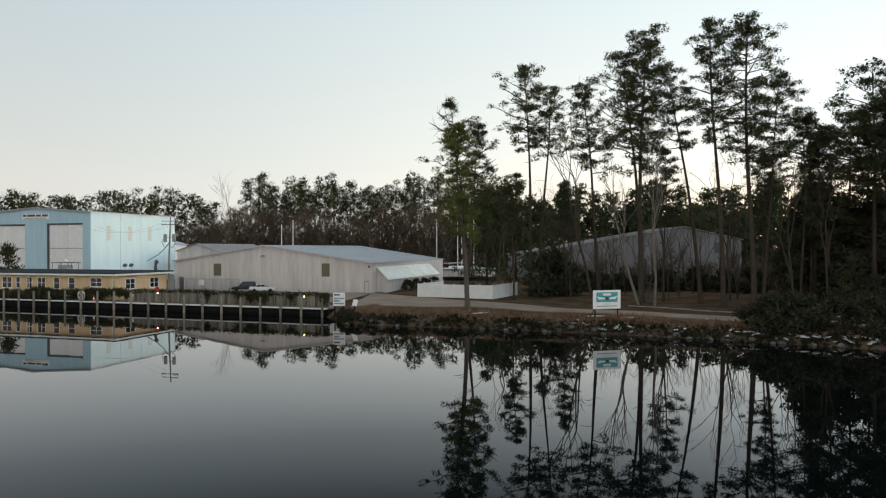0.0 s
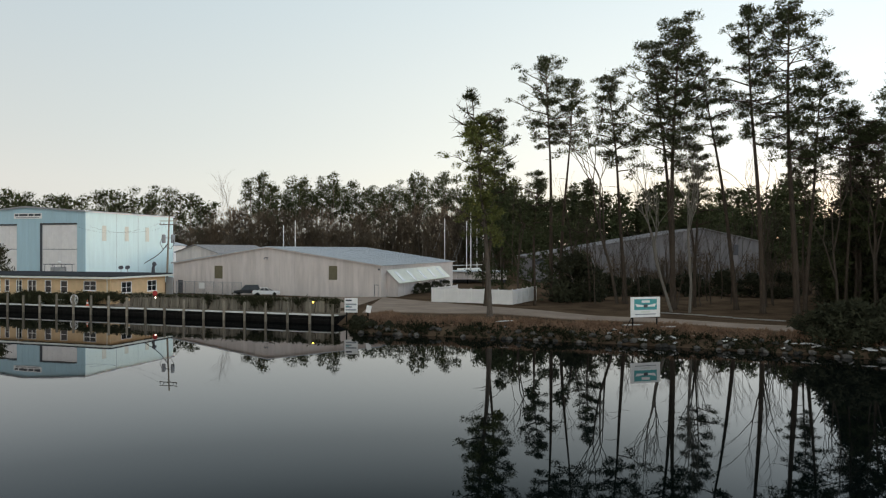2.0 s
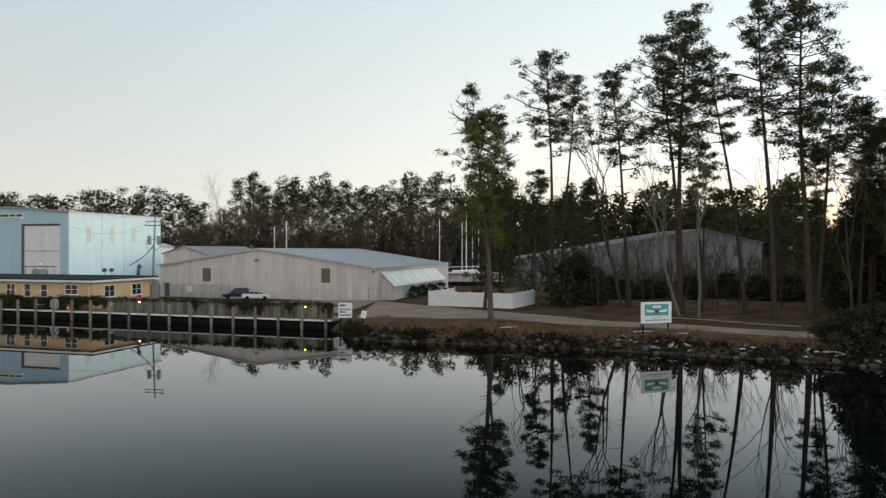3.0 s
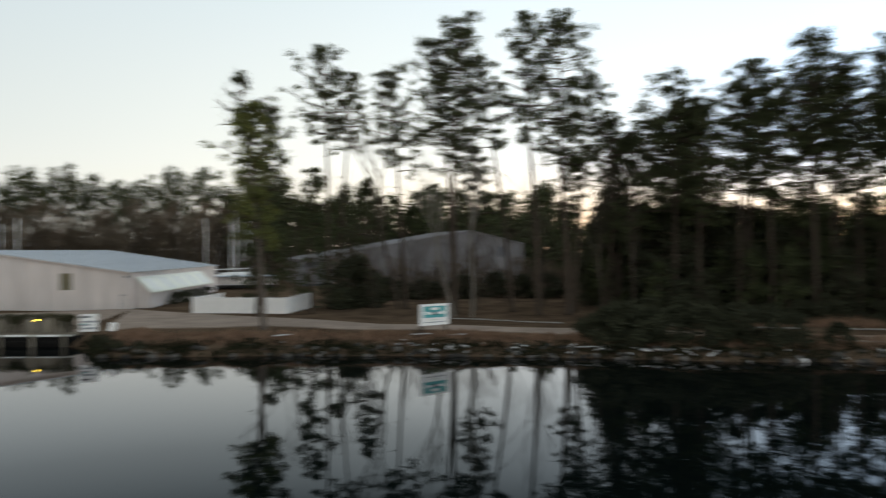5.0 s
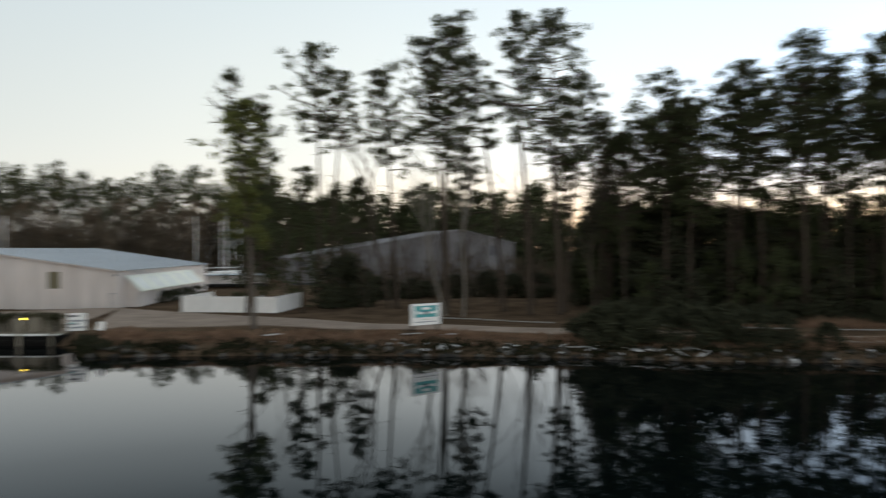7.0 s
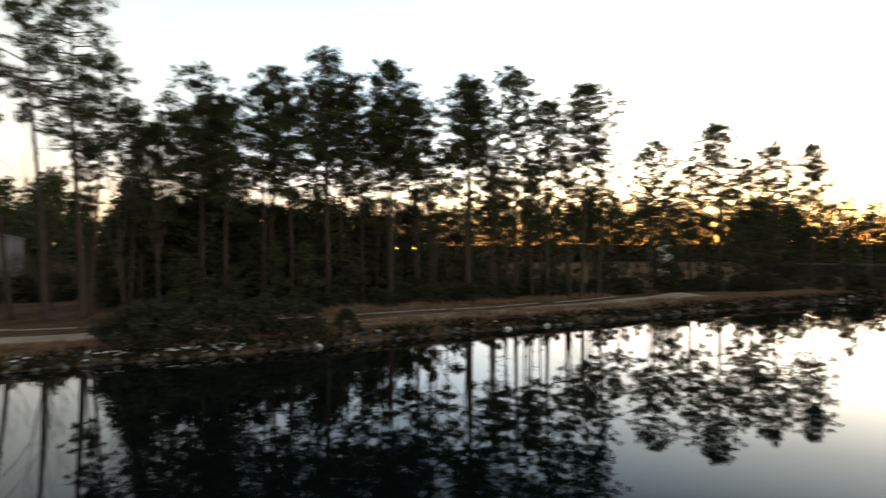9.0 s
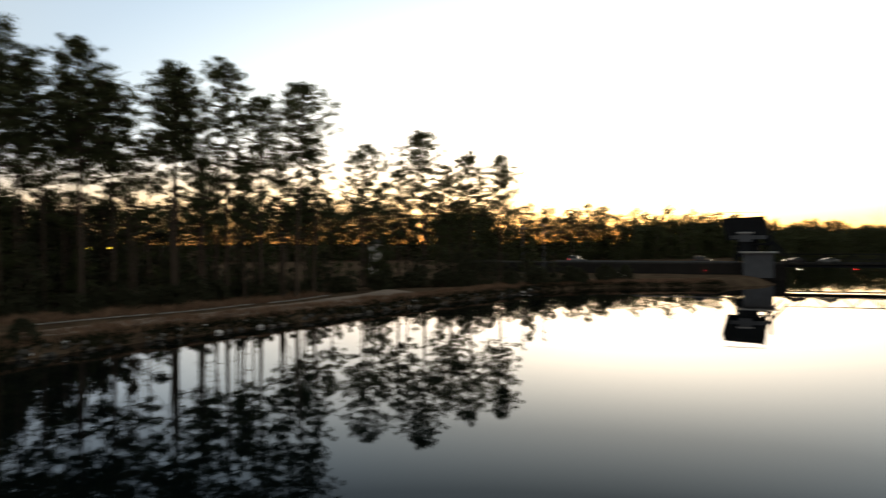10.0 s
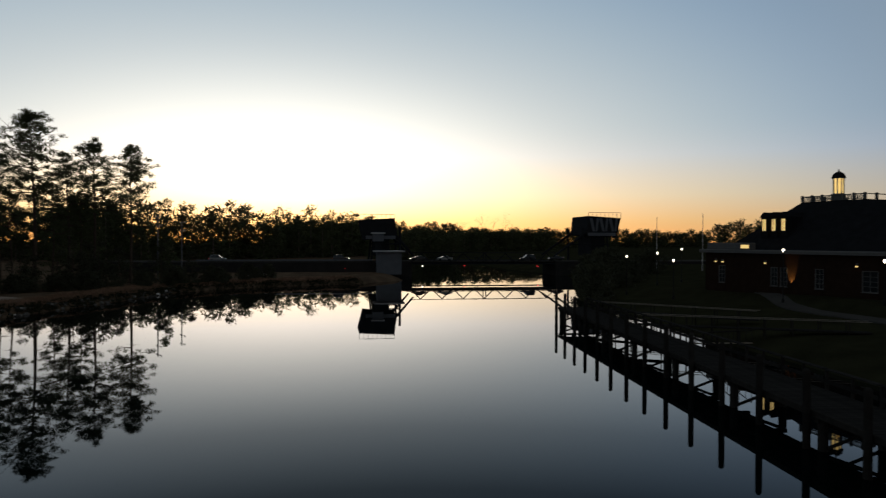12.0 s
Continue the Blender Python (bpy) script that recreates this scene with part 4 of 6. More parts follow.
# ---- lift bridge over the canal ----
def bridge():
    # local x runs along the roadway from the north end to the south, y across it away from the lane
    ang = math.degrees(math.atan2(-44.3, -8.2))
    m = pose(190.6, -45.2, 0, 0, 0, ang)
    b = thing("lift_bridge", m, "steel double-leaf lift bridge with overhead counterweights", "bridge")
    L = 45.0
    dz = 4.45
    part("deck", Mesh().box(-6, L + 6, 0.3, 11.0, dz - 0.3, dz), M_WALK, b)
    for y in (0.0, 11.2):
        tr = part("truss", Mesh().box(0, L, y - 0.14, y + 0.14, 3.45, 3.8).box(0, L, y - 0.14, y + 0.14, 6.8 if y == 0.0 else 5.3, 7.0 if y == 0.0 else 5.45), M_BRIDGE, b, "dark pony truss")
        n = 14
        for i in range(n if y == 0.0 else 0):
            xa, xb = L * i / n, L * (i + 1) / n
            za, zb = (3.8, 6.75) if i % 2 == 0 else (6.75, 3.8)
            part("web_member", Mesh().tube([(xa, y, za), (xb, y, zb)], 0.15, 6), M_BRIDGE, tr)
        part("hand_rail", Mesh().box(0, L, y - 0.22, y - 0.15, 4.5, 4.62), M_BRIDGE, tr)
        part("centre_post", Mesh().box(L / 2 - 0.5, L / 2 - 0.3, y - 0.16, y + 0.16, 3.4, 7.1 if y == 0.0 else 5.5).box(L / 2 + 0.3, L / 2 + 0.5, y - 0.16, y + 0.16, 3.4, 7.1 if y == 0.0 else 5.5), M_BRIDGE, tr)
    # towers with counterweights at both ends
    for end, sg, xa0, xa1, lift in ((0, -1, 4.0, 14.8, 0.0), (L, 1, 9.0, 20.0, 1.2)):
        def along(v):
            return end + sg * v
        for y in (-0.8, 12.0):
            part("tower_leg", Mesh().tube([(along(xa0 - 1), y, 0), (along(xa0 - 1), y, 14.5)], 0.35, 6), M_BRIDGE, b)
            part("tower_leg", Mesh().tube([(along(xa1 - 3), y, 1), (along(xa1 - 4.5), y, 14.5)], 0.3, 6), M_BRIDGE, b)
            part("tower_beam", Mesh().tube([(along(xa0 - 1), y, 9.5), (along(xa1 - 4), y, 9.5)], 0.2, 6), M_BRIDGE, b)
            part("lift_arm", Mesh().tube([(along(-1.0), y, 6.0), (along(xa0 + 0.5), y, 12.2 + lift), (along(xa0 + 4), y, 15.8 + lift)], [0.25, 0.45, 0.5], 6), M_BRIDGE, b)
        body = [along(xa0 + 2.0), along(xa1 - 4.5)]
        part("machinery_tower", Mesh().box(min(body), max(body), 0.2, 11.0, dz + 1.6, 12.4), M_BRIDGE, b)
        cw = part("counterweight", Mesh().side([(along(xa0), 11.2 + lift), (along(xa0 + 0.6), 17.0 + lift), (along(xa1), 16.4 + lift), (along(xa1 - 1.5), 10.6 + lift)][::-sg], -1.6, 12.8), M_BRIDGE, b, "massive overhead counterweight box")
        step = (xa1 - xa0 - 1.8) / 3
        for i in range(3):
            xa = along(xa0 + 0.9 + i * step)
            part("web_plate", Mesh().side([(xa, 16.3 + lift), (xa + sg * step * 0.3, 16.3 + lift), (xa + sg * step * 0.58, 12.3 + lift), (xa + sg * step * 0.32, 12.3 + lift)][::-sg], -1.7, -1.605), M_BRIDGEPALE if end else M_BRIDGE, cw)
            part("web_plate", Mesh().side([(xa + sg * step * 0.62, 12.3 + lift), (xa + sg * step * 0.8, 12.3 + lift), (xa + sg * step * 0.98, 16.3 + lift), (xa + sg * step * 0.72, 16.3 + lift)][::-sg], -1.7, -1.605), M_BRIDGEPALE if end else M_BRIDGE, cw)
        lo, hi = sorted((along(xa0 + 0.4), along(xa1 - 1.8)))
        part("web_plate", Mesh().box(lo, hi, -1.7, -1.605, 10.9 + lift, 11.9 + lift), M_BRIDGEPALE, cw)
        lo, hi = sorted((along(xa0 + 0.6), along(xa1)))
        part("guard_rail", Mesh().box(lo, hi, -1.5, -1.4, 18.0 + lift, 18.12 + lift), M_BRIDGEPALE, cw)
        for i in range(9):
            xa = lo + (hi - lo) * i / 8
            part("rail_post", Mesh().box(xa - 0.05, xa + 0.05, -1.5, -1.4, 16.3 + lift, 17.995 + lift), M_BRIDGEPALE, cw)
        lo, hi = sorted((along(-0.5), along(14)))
        # abutment in the darkened concrete; its shade is in the colour
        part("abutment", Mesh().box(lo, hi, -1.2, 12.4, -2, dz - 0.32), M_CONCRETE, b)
    # fender lights
    for x, z in ((L * 0.36, 3.1), (L * 0.86, 2.9), (-19, 2.4), (L * 0.08, 3.0)):
        nl = thing("navigation_light", m @ pose(x, -1.4, z), "small lit navigation light on the bridge fender", "lamp", "navigation lights")
        part("bracket", Mesh().box(-0.08, 0.08, 0, 1.35, -0.3, -0.15), M_TRIM, nl)
        part("lens", Mesh().lathe([(0.05, -0.14), (0.12, -0.1), (0.12, 0.06), (0.05, 0.12)], 8), M_LAMP if x == L * 0.08 else M_REDLIGHT, nl, "glowing lens")
    h = thing("bridge_house", m @ pose(-6.5, -3.0, 0), "pale bridge tender house on the canal edge", "bridge house")
    part("wall", Mesh().box(-3.5, 3.5, -2.5, 2.0, 0.8, 7.2), M_BRIDGEPALE, h)
    part("roof", Mesh().bevelled(-4.4, 4.4, -3.4, 2.4, 7.22, 7.6, 0.08), M_GREY, h)
    for x in (0.6, 2.2):
        window(h, x, x + 0.9, 3.6, 5.6, y=-2.51, frame_mat=M_BRIDGEPALE)
    c = thing("signal_cabin", m @ pose(-9.5, -1.0, 0), "pale glazed lookout cabin beside the lift tower", "cabin")
    part("stem", Mesh().box(-1.0, 1.0, -1.0, 1.0, 7.62, 10.2), M_BRIDGE, c)
    part("wall", Mesh().bevelled(-1.6, 1.6, -1.6, 1.6, 10.22, 12.4, 0.1), M_BRIDGEPALE, c)
    part("roof", Mesh().bevelled(-2.0, 2.0, -2.0, 2.0, 12.42, 12.8, 0.1), M_GREY, c)
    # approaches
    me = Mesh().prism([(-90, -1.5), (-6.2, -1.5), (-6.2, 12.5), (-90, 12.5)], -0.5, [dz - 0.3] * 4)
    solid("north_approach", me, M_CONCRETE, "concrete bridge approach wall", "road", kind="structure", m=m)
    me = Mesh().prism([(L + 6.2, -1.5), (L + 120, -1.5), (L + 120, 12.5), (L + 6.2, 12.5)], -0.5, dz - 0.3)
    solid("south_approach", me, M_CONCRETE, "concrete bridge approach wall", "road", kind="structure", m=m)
    solid("road_north", Mesh().box(-90, -6.25, 0.0, 11.0, dz - 0.295, dz - 0.05), M_WALK, "asphalt road leading on to the bridge", "road", kind="structure", m=m)
    solid("road_south", Mesh().box(L + 6.25, L + 120, 0.0, 11.0, dz - 0.295, dz - 0.05), M_WALK, "asphalt road leading off the bridge", "road", kind="structure", m=m)
    g = thing("guard_rail", m @ pose(0, -1.2, 0), "pale steel guard rail along the bridge approach", "guard rail")
    part("beam", Mesh().box(-60, -11, -0.06, 0.0, dz + 0.2, dz + 0.55), M_BRIDGEPALE, g)
    for i in range(25):
        part("post", Mesh().box(-60 + i * 2, -59.88 + i * 2, 0.005, 0.1, dz - 0.3, dz + 0.5), M_CONCRETE, g)
    return m


BRIDGE = bridge()


# ---- vehicles ----
def car(m, paint, label, group="", tall=False, lamps=None):
    """A car that heads along local x."""
    c = thing("car", m, label, "car", group)
    r, w = 0.33, 0.9
    zt = 1.75 if tall else 1.42
    low = [(-2.35, 0.35), (2.3, 0.35), (2.4, 0.62), (2.25, 0.78), (1.15, 0.95), (-1.7, 1.02), (-2.3, 0.98), (-2.42, 0.65)]
    body = Mesh()
    n = len(low)
    for y, k in ((-w, 0.97), (-w * 0.86, 1.0), (w * 0.86, 1.0), (w, 0.97)):
        for x, z in low:
            body.v.append((x * k, y, 0.6 + (z - 0.6) * k))
    body.f += [tuple(range(n)), tuple(range(4 * n - 1, 3 * n - 1, -1))]
    for s in range(3):
        body.f += [(s * n + i, (s + 1) * n + i, (s + 1) * n + (i + 1) % n, s * n + (i + 1) % n) for i in range(n)]
    part("body", body, paint, c)
    if tall:
        base, roof = [(1.15, 0.95), (-2.25, 1.0)], [(0.35, zt), (-2.0, zt)]
    else:
        base, roof = [(1.15, 0.95), (-1.75, 1.0)], [(0.25, zt), (-0.95, zt)]
    g = Mesh()
    pts = []
    for (x, z), yy in ((base[0], 0.82), (base[1], 0.82), (roof[1], 0.62), (roof[0], 0.62)):
        pts.append(((x, -yy, z), (x, yy, z)))
    v = [p[0] for p in pts] + [p[1] for p in pts]
    g.add(v, [(0, 1, 2, 3), (7, 6, 5, 4), (0, 3, 7, 4), (1, 5, 6, 2), (3, 2, 6, 7), (0, 4, 5, 1)])
    cab = part("cabin_glass", g, M_GLASS, c, "dark glazing")
    part("roof", Mesh().bevelled(roof[1][0] - 0.05, roof[0][0] + 0.05, -0.64, 0.64, zt + 0.002, zt + 0.05, 0.03), paint, c)
    for x in (0.75 if not tall else 0.8, -0.3, -1.35 if not tall else -2.05):
        t = (x - base[1][0]) / (base[0][0] - base[1][0])
        xr = roof[1][0] + (roof[0][0] - roof[1][0]) * t
        for s in (-1, 1):
            part("pillar", Mesh().tube([(x, s * 0.835, 0.96), (xr, s * 0.635, zt)], 0.04, 5), paint, cab)
    for x in (-1.45, 1.45):
        for s in (-1, 1):
            tyre = Mesh().lathe([(0.19, -0.1), (r, -0.1), (r, 0.1), (0.19, 0.1)], 14)
            t = part("wheel", tyre, M_BLACK, c)
            t.matrix_basis = pose(x, s * 0.82, r, 90, 0, 0)
            part("rim", Mesh().lathe([(0.05, -0.07), (0.18, -0.09), (0.18, 0.09), (0.05, 0.07)], 10), M_STEEL, t)
    for s in (-1, 1):
        part("headlight", Mesh().box(2.2, 2.36, s * 0.62 - 0.18, s * 0.62 + 0.18, 0.62, 0.76), M_LAMP if lamps == "front" else M_SKYLIGHT, c)
        part("taillight", Mesh().box(-2.42, -2.33, s * 0.66 - 0.17, s * 0.66 + 0.17, 0.75, 0.9), M_REDLIGHT if lamps == "rear" else M_RED, c)
    return c


zc = height(-34, 131) + 0.1
car(pose(-34.0, 129.8, zc, 0, 0, 12), M_CARWHITE, "white sedan parked on the yard beside a dark car", "parked cars")
car(pose(-38.2, 132.4, zc, 0, 0, -160), M_CARDARK, "dark hatchback parked beside a white sedan", "parked cars", tall=True)
car(pose(18.6, 124.5, height(18.6, 124.5), 0, 0, 165), M_CARGREY, "old pale green van half hidden by a bush", "parked cars", tall=True)
for i, (x, y, rz, paint, tall, lamp) in enumerate(((-55, 4, 0, M_CARGREY, True, "rear"), (-20, 3.5, 0, M_CARDARK, True, "front"), (3, 4, 180, M_CARDARK, False, "front"), (11, 4, 180, M_CARGREY, False, ""), (37, 4, 180, M_CARDARK, True, "front"), (46, 4, 180, M_CARDARK, False, ""))):
    car(BRIDGE @ pose(x, y, 4.46 if -6 < x < 51 else 4.41, 0, 0, rz), paint, "car on the bridge road at dusk", "bridge traffic", tall, lamp)
car(pose(167.5, 0.0, height(167.5, 0.0), 0, 0, 100), M_CARWHITE, "white car parked on the low bank by the bridge", "parked cars")

# ---- trees ----
def blade_mesh(name, centres, dirs, lengths, widths, mat, rng):
    """Many small leaf blades, each one triangle."""
    n = len(centres)
    side = np.cross(dirs, rng.normal(size=(n, 3)))
    side /= np.linalg.norm(side, axis=1, keepdims=True) + 1e-9
    a = centres - side * widths[:, None] * 0.5
    b = centres + side * widths[:, None] * 0.5
    c = centres + dirs * lengths[:, None]
    co = np.stack([a, b, c], 1).reshape(-1, 3)
    me = bpy.data.meshes.new(name)
    me.vertices.add(3 * n)
    me.vertices.foreach_set("co", co.astype(np.float32).ravel())
    me.loops.add(3 * n)
    me.loops.foreach_set("vertex_index", np.arange(3 * n, dtype=np.int32))
    me.polygons.add(n)
    me.polygons.foreach_set("loop_start", np.arange(0, 3 * n, 3, dtype=np.int32))
    me.materials.append(mat)
    me.update(calc_edges=True)
    return me


def tufts(points, rng, per, length, width, up=0.35):
    """Blades that spray from each point."""
    n = len(points)
    d = rng.normal(size=(n, per, 3))
    d[..., 2] += up
    d /= np.linalg.norm(d, axis=2, keepdims=True)
    c = np.repeat(points[:, None], per, 1) + rng.normal(size=(n, per, 3)) * 0.08
    k = n * per
    return c.reshape(k, 3), d.reshape(k, 3), length * rng.uniform(0.6, 1.3, k), width * rng.uniform(0.7, 1.3, k)


def clumps(centres, sizes, rng, core, rim, blade, flat=0.6, up=0.35):
    """Leaf clumps: a close dark core and a rim of fine blades round each centre."""
    c, z = np.asarray(centres, float), np.asarray(sizes, float)
    squash = np.array([1.0, 1.0, flat])
    a = np.repeat(c, core, 0) + rng.normal(size=(len(c) * core, 3)).clip(-1.7, 1.7) * 0.36 * np.repeat(z, core)[:, None] * squash
    da = rng.normal(size=a.shape)
    la, wa = np.repeat(z, core) * rng.uniform(0.3, 0.55, len(a)), np.repeat(z, core) * rng.uniform(0.2, 0.36, len(a))
    u = rng.normal(size=(len(c) * rim, 3))
    u /= np.linalg.norm(u, axis=1, keepdims=True)
    b = np.repeat(c, rim, 0) + u * (np.repeat(z, rim) * rng.uniform(0.4, 1.0, len(u)))[:, None] * squash
    db = u * 0.7 + rng.normal(size=u.shape) * 0.6 + np.array([0, 0, up])
    lb, wb = blade[0] * rng.uniform(0.6, 1.3, len(b)), blade[1] * rng.uniform(0.7, 1.3, len(b))
    d = np.concatenate([da, db])
    d /= np.linalg.norm(d, axis=1, keepdims=True)
    return np.concatenate([a, b]), d, np.concatenate([la, lb]), np.concatenate([wa, wb])


def pine(x, y, top, crown, radius, lean=(0, 0), seed=0, pads=46, mat=None, girth=0.34, sparse=0.0, skew=0.0, label="tall dark loblolly pine with a high open crown", group="bank pines", z=None, dead=6, per=6, bark=None):
    """A tall pine: bare leaning trunk, crooked limbs and flat pads of needles. top, crown: heights over the water of its tip and lowest limb."""
    rng = np.random.default_rng(seed)
    z0 = height(x, y) - 0.1 if z is None else z
    H, cb = top - z0, crown - z0
    t = thing("pine_tree", pose(x, y, z0), label, "tree", group)
    ph = rng.uniform(0, 6.3, 4)

    def axis(h):
        u = h / H
        wob = 0.35 * np.array([math.sin(3.1 * u * 2 + ph[0]) - math.sin(ph[0]), math.sin(2.6 * u * 2 + ph[1]) - math.sin(ph[1])])
        return Vector((lean[0] * u ** 1.2 + wob[0] * u, lean[1] * u ** 1.2 + wob[1] * u, h))
    trunk = Mesh()
    hs = [0, 0.4, 1.2] + [H * i / 14 for i in range(2, 15)]
    trunk.tube([axis(h) for h in hs], [girth * (1.45 if h == 0 else 1.15 if h < 0.5 else 1.0) * (1 - 0.86 * (h / H)) for h in hs], 9)
    part("trunk", trunk, bark or M_BARK, t, smooth=True)
    limbs, spots, sizes = Mesh(), [], []
    count = int(pads * 1.15)
    for i in range(count):
        u = (i + rng.uniform(0, 1)) / count
        h = cb + (H - cb) * (u ** 0.9) * 0.985
        shape = (0.5 + 0.6 * math.sin(math.pi * min(1, 0.15 + u * 0.8))) * (1.0 - 0.5 * u ** 4)
        reach = radius * shape * rng.uniform(0.3, 1.08)
        ang = i * 2.4 + rng.uniform(-0.6, 0.6)
        base = axis(h - reach * 0.3)
        dx, dy = math.cos(ang) * reach, math.sin(ang) * reach
        dx += skew * reach * 0.5
        end = base + Vector((dx, dy, reach * rng.uniform(-0.05, 0.35) + reach * 0.45 * u))
        mid = base.lerp(end, 0.5) + Vector((rng.uniform(-0.3, 0.3), rng.uniform(-0.3, 0.3), reach * rng.uniform(-0.16, 0.06)))
        r0 = 0.03 + 0.030 * reach / max(1, radius) * 3
        limbs.tube([base, mid, end], [r0, r0 * 0.65, r0 * 0.25], 4, caps=False)
        bare = rng.uniform() < sparse
        for k in range(int(rng.integers(3, 6))):
            s = rng.uniform(-0.25, 1.05)
            a = mid.lerp(end, s) if s > 0 else mid.lerp(base, -s)
            c = a + Vector(rng.normal(size=3) * np.array([0.22, 0.22, 0.12]) * reach)
            limbs.tube([mid.lerp(end, max(0.0, s - 0.35)), a.lerp(c, 0.5) + Vector((0, 0, -0.08)), c], [r0 * 0.45, r0 * 0.3, r0 * 0.15], 3, caps=False)
            if bare:
                for w in range(3):
                    limbs.tube([a.lerp(c, 0.6), c + Vector(rng.normal(size=3) * 0.4)], [r0 * 0.2, r0 * 0.1], 3, caps=False)
                if rng.uniform() < 0.8:
                    continue
            spots.append(tuple(c))
            sizes.append(rng.uniform(0.55, 1.2) * (0.5 + radius * 0.098))
    for i in range(dead):
        h = rng.uniform(cb * 0.45, cb)
        ang = rng.uniform(0, 6.3)
        reach = rng.uniform(0.8, 2.4)
        p0 = axis(h)
        p1 = p0 + Vector((math.cos(ang) * reach, math.sin(ang) * reach, rng.uniform(-0.3, 0.5)))
        limbs.tube([p0, p0.lerp(p1, 0.5) + Vector((0, 0, 0.12)), p1], [0.05, 0.035, 0.012], 3, caps=False)
    tagged(part("limb_work", limbs, M_BARK, t), kind="stuff")
    crown_me = blade_mesh("crown", *clumps(spots, sizes, rng, 14, per * 11, (0.34, 0.07), 0.5), mat or M_NEEDLE, rng)
    part("crown", crown_me, None, t)
    return t


def bare_tree(x, y, H, seed, lean=(0, 0), mat=None, girth=0.2, label="bare leafless hardwood tree", group="bare trees", spread=0.5, first=0.35, z=None, depth=5):
    """A leafless tree of forked limbs and fine twigs."""
    rnd = random.Random(seed)
    z0 = height(x, y) - 0.1 if z is None else z
    t = thing("bare_tree", pose(x, y, z0), label, "tree", group)
    trunk, twigs = Mesh(), Mesh()

    def grow(p, d, length, r, k):
        q = p + d * length * 0.5 + Vector((rnd.uniform(-1, 1), rnd.uniform(-1, 1), 0)) * length * 0.05
        e = q + (d + Vector((rnd.uniform(-1, 1), rnd.uniform(-1, 1), rnd.uniform(-0.2, 0.5))) * 0.16).normalized() * length * 0.5
        (trunk if k < 2 else twigs).tube([p, q, e], [r, r * 0.85, r * 0.7], 7 if k < 2 else 3, caps=False)
        if k >= depth:
            return
        for i in range(rnd.choice((2, 3)) if k else 3):
            nd = (d + Vector((rnd.uniform(-1, 1), rnd.uniform(-1, 1), rnd.uniform(-0.15, 0.6))) * (spread + 0.12 * k)).normalized()
            start = e if i < 2 else p.lerp(e, rnd.uniform(0.5, 0.9))
            grow(start, nd, length * rnd.uniform(0.55, 0.82), r * 0.58, k + 1)
    grow(Vector((0, 0, 0)), Vector((lean[0], lean[1], 1)).normalized(), H * first, girth, 0)
    part("trunk", trunk, mat or M_TWIG, t, smooth=True)
    tagged(part("twig_work", twigs, mat or M_TWIG, t), kind="stuff")
    return t


def bushy(name, H, R, seed, mat, label, category, group, dens=1.0, low=0.05, trunk=True, m=None, blade=(0.34, 0.15)):
    """A leafy evergreen: a short trunk and lobes of leaves down to the ground."""
    rng = np.random.default_rng(seed)
    t = thing(name, m or pose(0, 0, 0), label, category, group)
    if trunk:
        tr = Mesh().tube([(0, 0, -0.3), (0.1, 0, H * 0.3), (0, 0.15, H * 0.85)], [0.05 * R + 0.05, 0.04 * R + 0.03, 0.03], 7)
        for i in range(9):
            a0, h = i * 2.4, H * rng.uniform(0.2, 0.75)
            tr.tube([(0.08, 0, h), (math.cos(a0) * R * 0.75, math.sin(a0) * R * 0.75, h + R * 0.3)], [0.06, 0.02], 4, caps=False)
        part("trunk", tr, M_BARK, t)
    spots, sizes = [], []
    for i in range(int(34 * dens)):
        u = rng.uniform(low, 1)
        rr = R * math.sin(math.pi * (0.18 + 0.8 * u)) ** 0.7 * rng.uniform(0.25, 0.95)
        a0 = rng.uniform(0, 6.3)
        spots.append((math.cos(a0) * rr, math.sin(a0) * rr, u * H * 0.93))
        sizes.append(rng.uniform(0.2, 0.36) * R)
    part("crown", blade_mesh("crown", *clumps(spots, sizes, rng, 16, int(52 * dens), blade, 0.8), mat, rng), None, t)
    return t


# pines along the bank, from the fence to the woods
pine(3.3, 93.4, 26.5, 11.5, 4.4, (-1.5, 0.1), 3, 40, M_NEEDLEGREEN, 0.36, label="front loblolly pine with thin greenish crown beside the lane", dead=10, bark=M_MIDBARK)
pine(3.6, 96.6, 30.6, 24.5, 3.4, (-2.4, 0), 31, 14, M_NEEDLE, 0.2, sparse=0.75, label="thin half-dead pine top behind a green pine")
pine(3.7, 108.4, 29.5, 15.0, 3.8, (2.2, 0), 4, 34, M_NEEDLE, 0.28)
pine(15.2, 119.3, 41.5, 26.5, 5.4, (-0.9, 0.1), 5, 34, None, 0.36)
pine(17.0, 122.0, 38.4, 27.0, 4.6, (2.0, -0.3), 6, 24, None, 0.32)
pine(25.6, 112.9, 36.8, 23.0, 5.2, (-2.8, 0.7), 7, 36, None, 0.34)
pine(29.6, 103.3, 42.2, 21.5, 5.8, (0.7, -0.2), 8, 58, None, 0.42)
pine(30.6, 105.4, 40.0, 25.0, 5.0, (-3.0, 1.1), 9, 36, None, 0.36)
pine(39.2, 104.8, 37.9, 25.0, 4.2, (-4.6, 1.8), 10, 26, None, 0.34, label="leaning loblolly pine with a one-sided crown")
pine(40.2, 98.8, 42.9, 25.0, 4.6, (-1.5, 0.7), 11, 36, None, 0.38)
pine(43.8, 97.0, 42.6, 22.0, 6.0, (-1.0, 0.5), 12, 58, None, 0.44)
pine(46.5, 100.1, 35.0, 21.5, 4.4, (2.0, -1.1), 13, 28, None, 0.3)
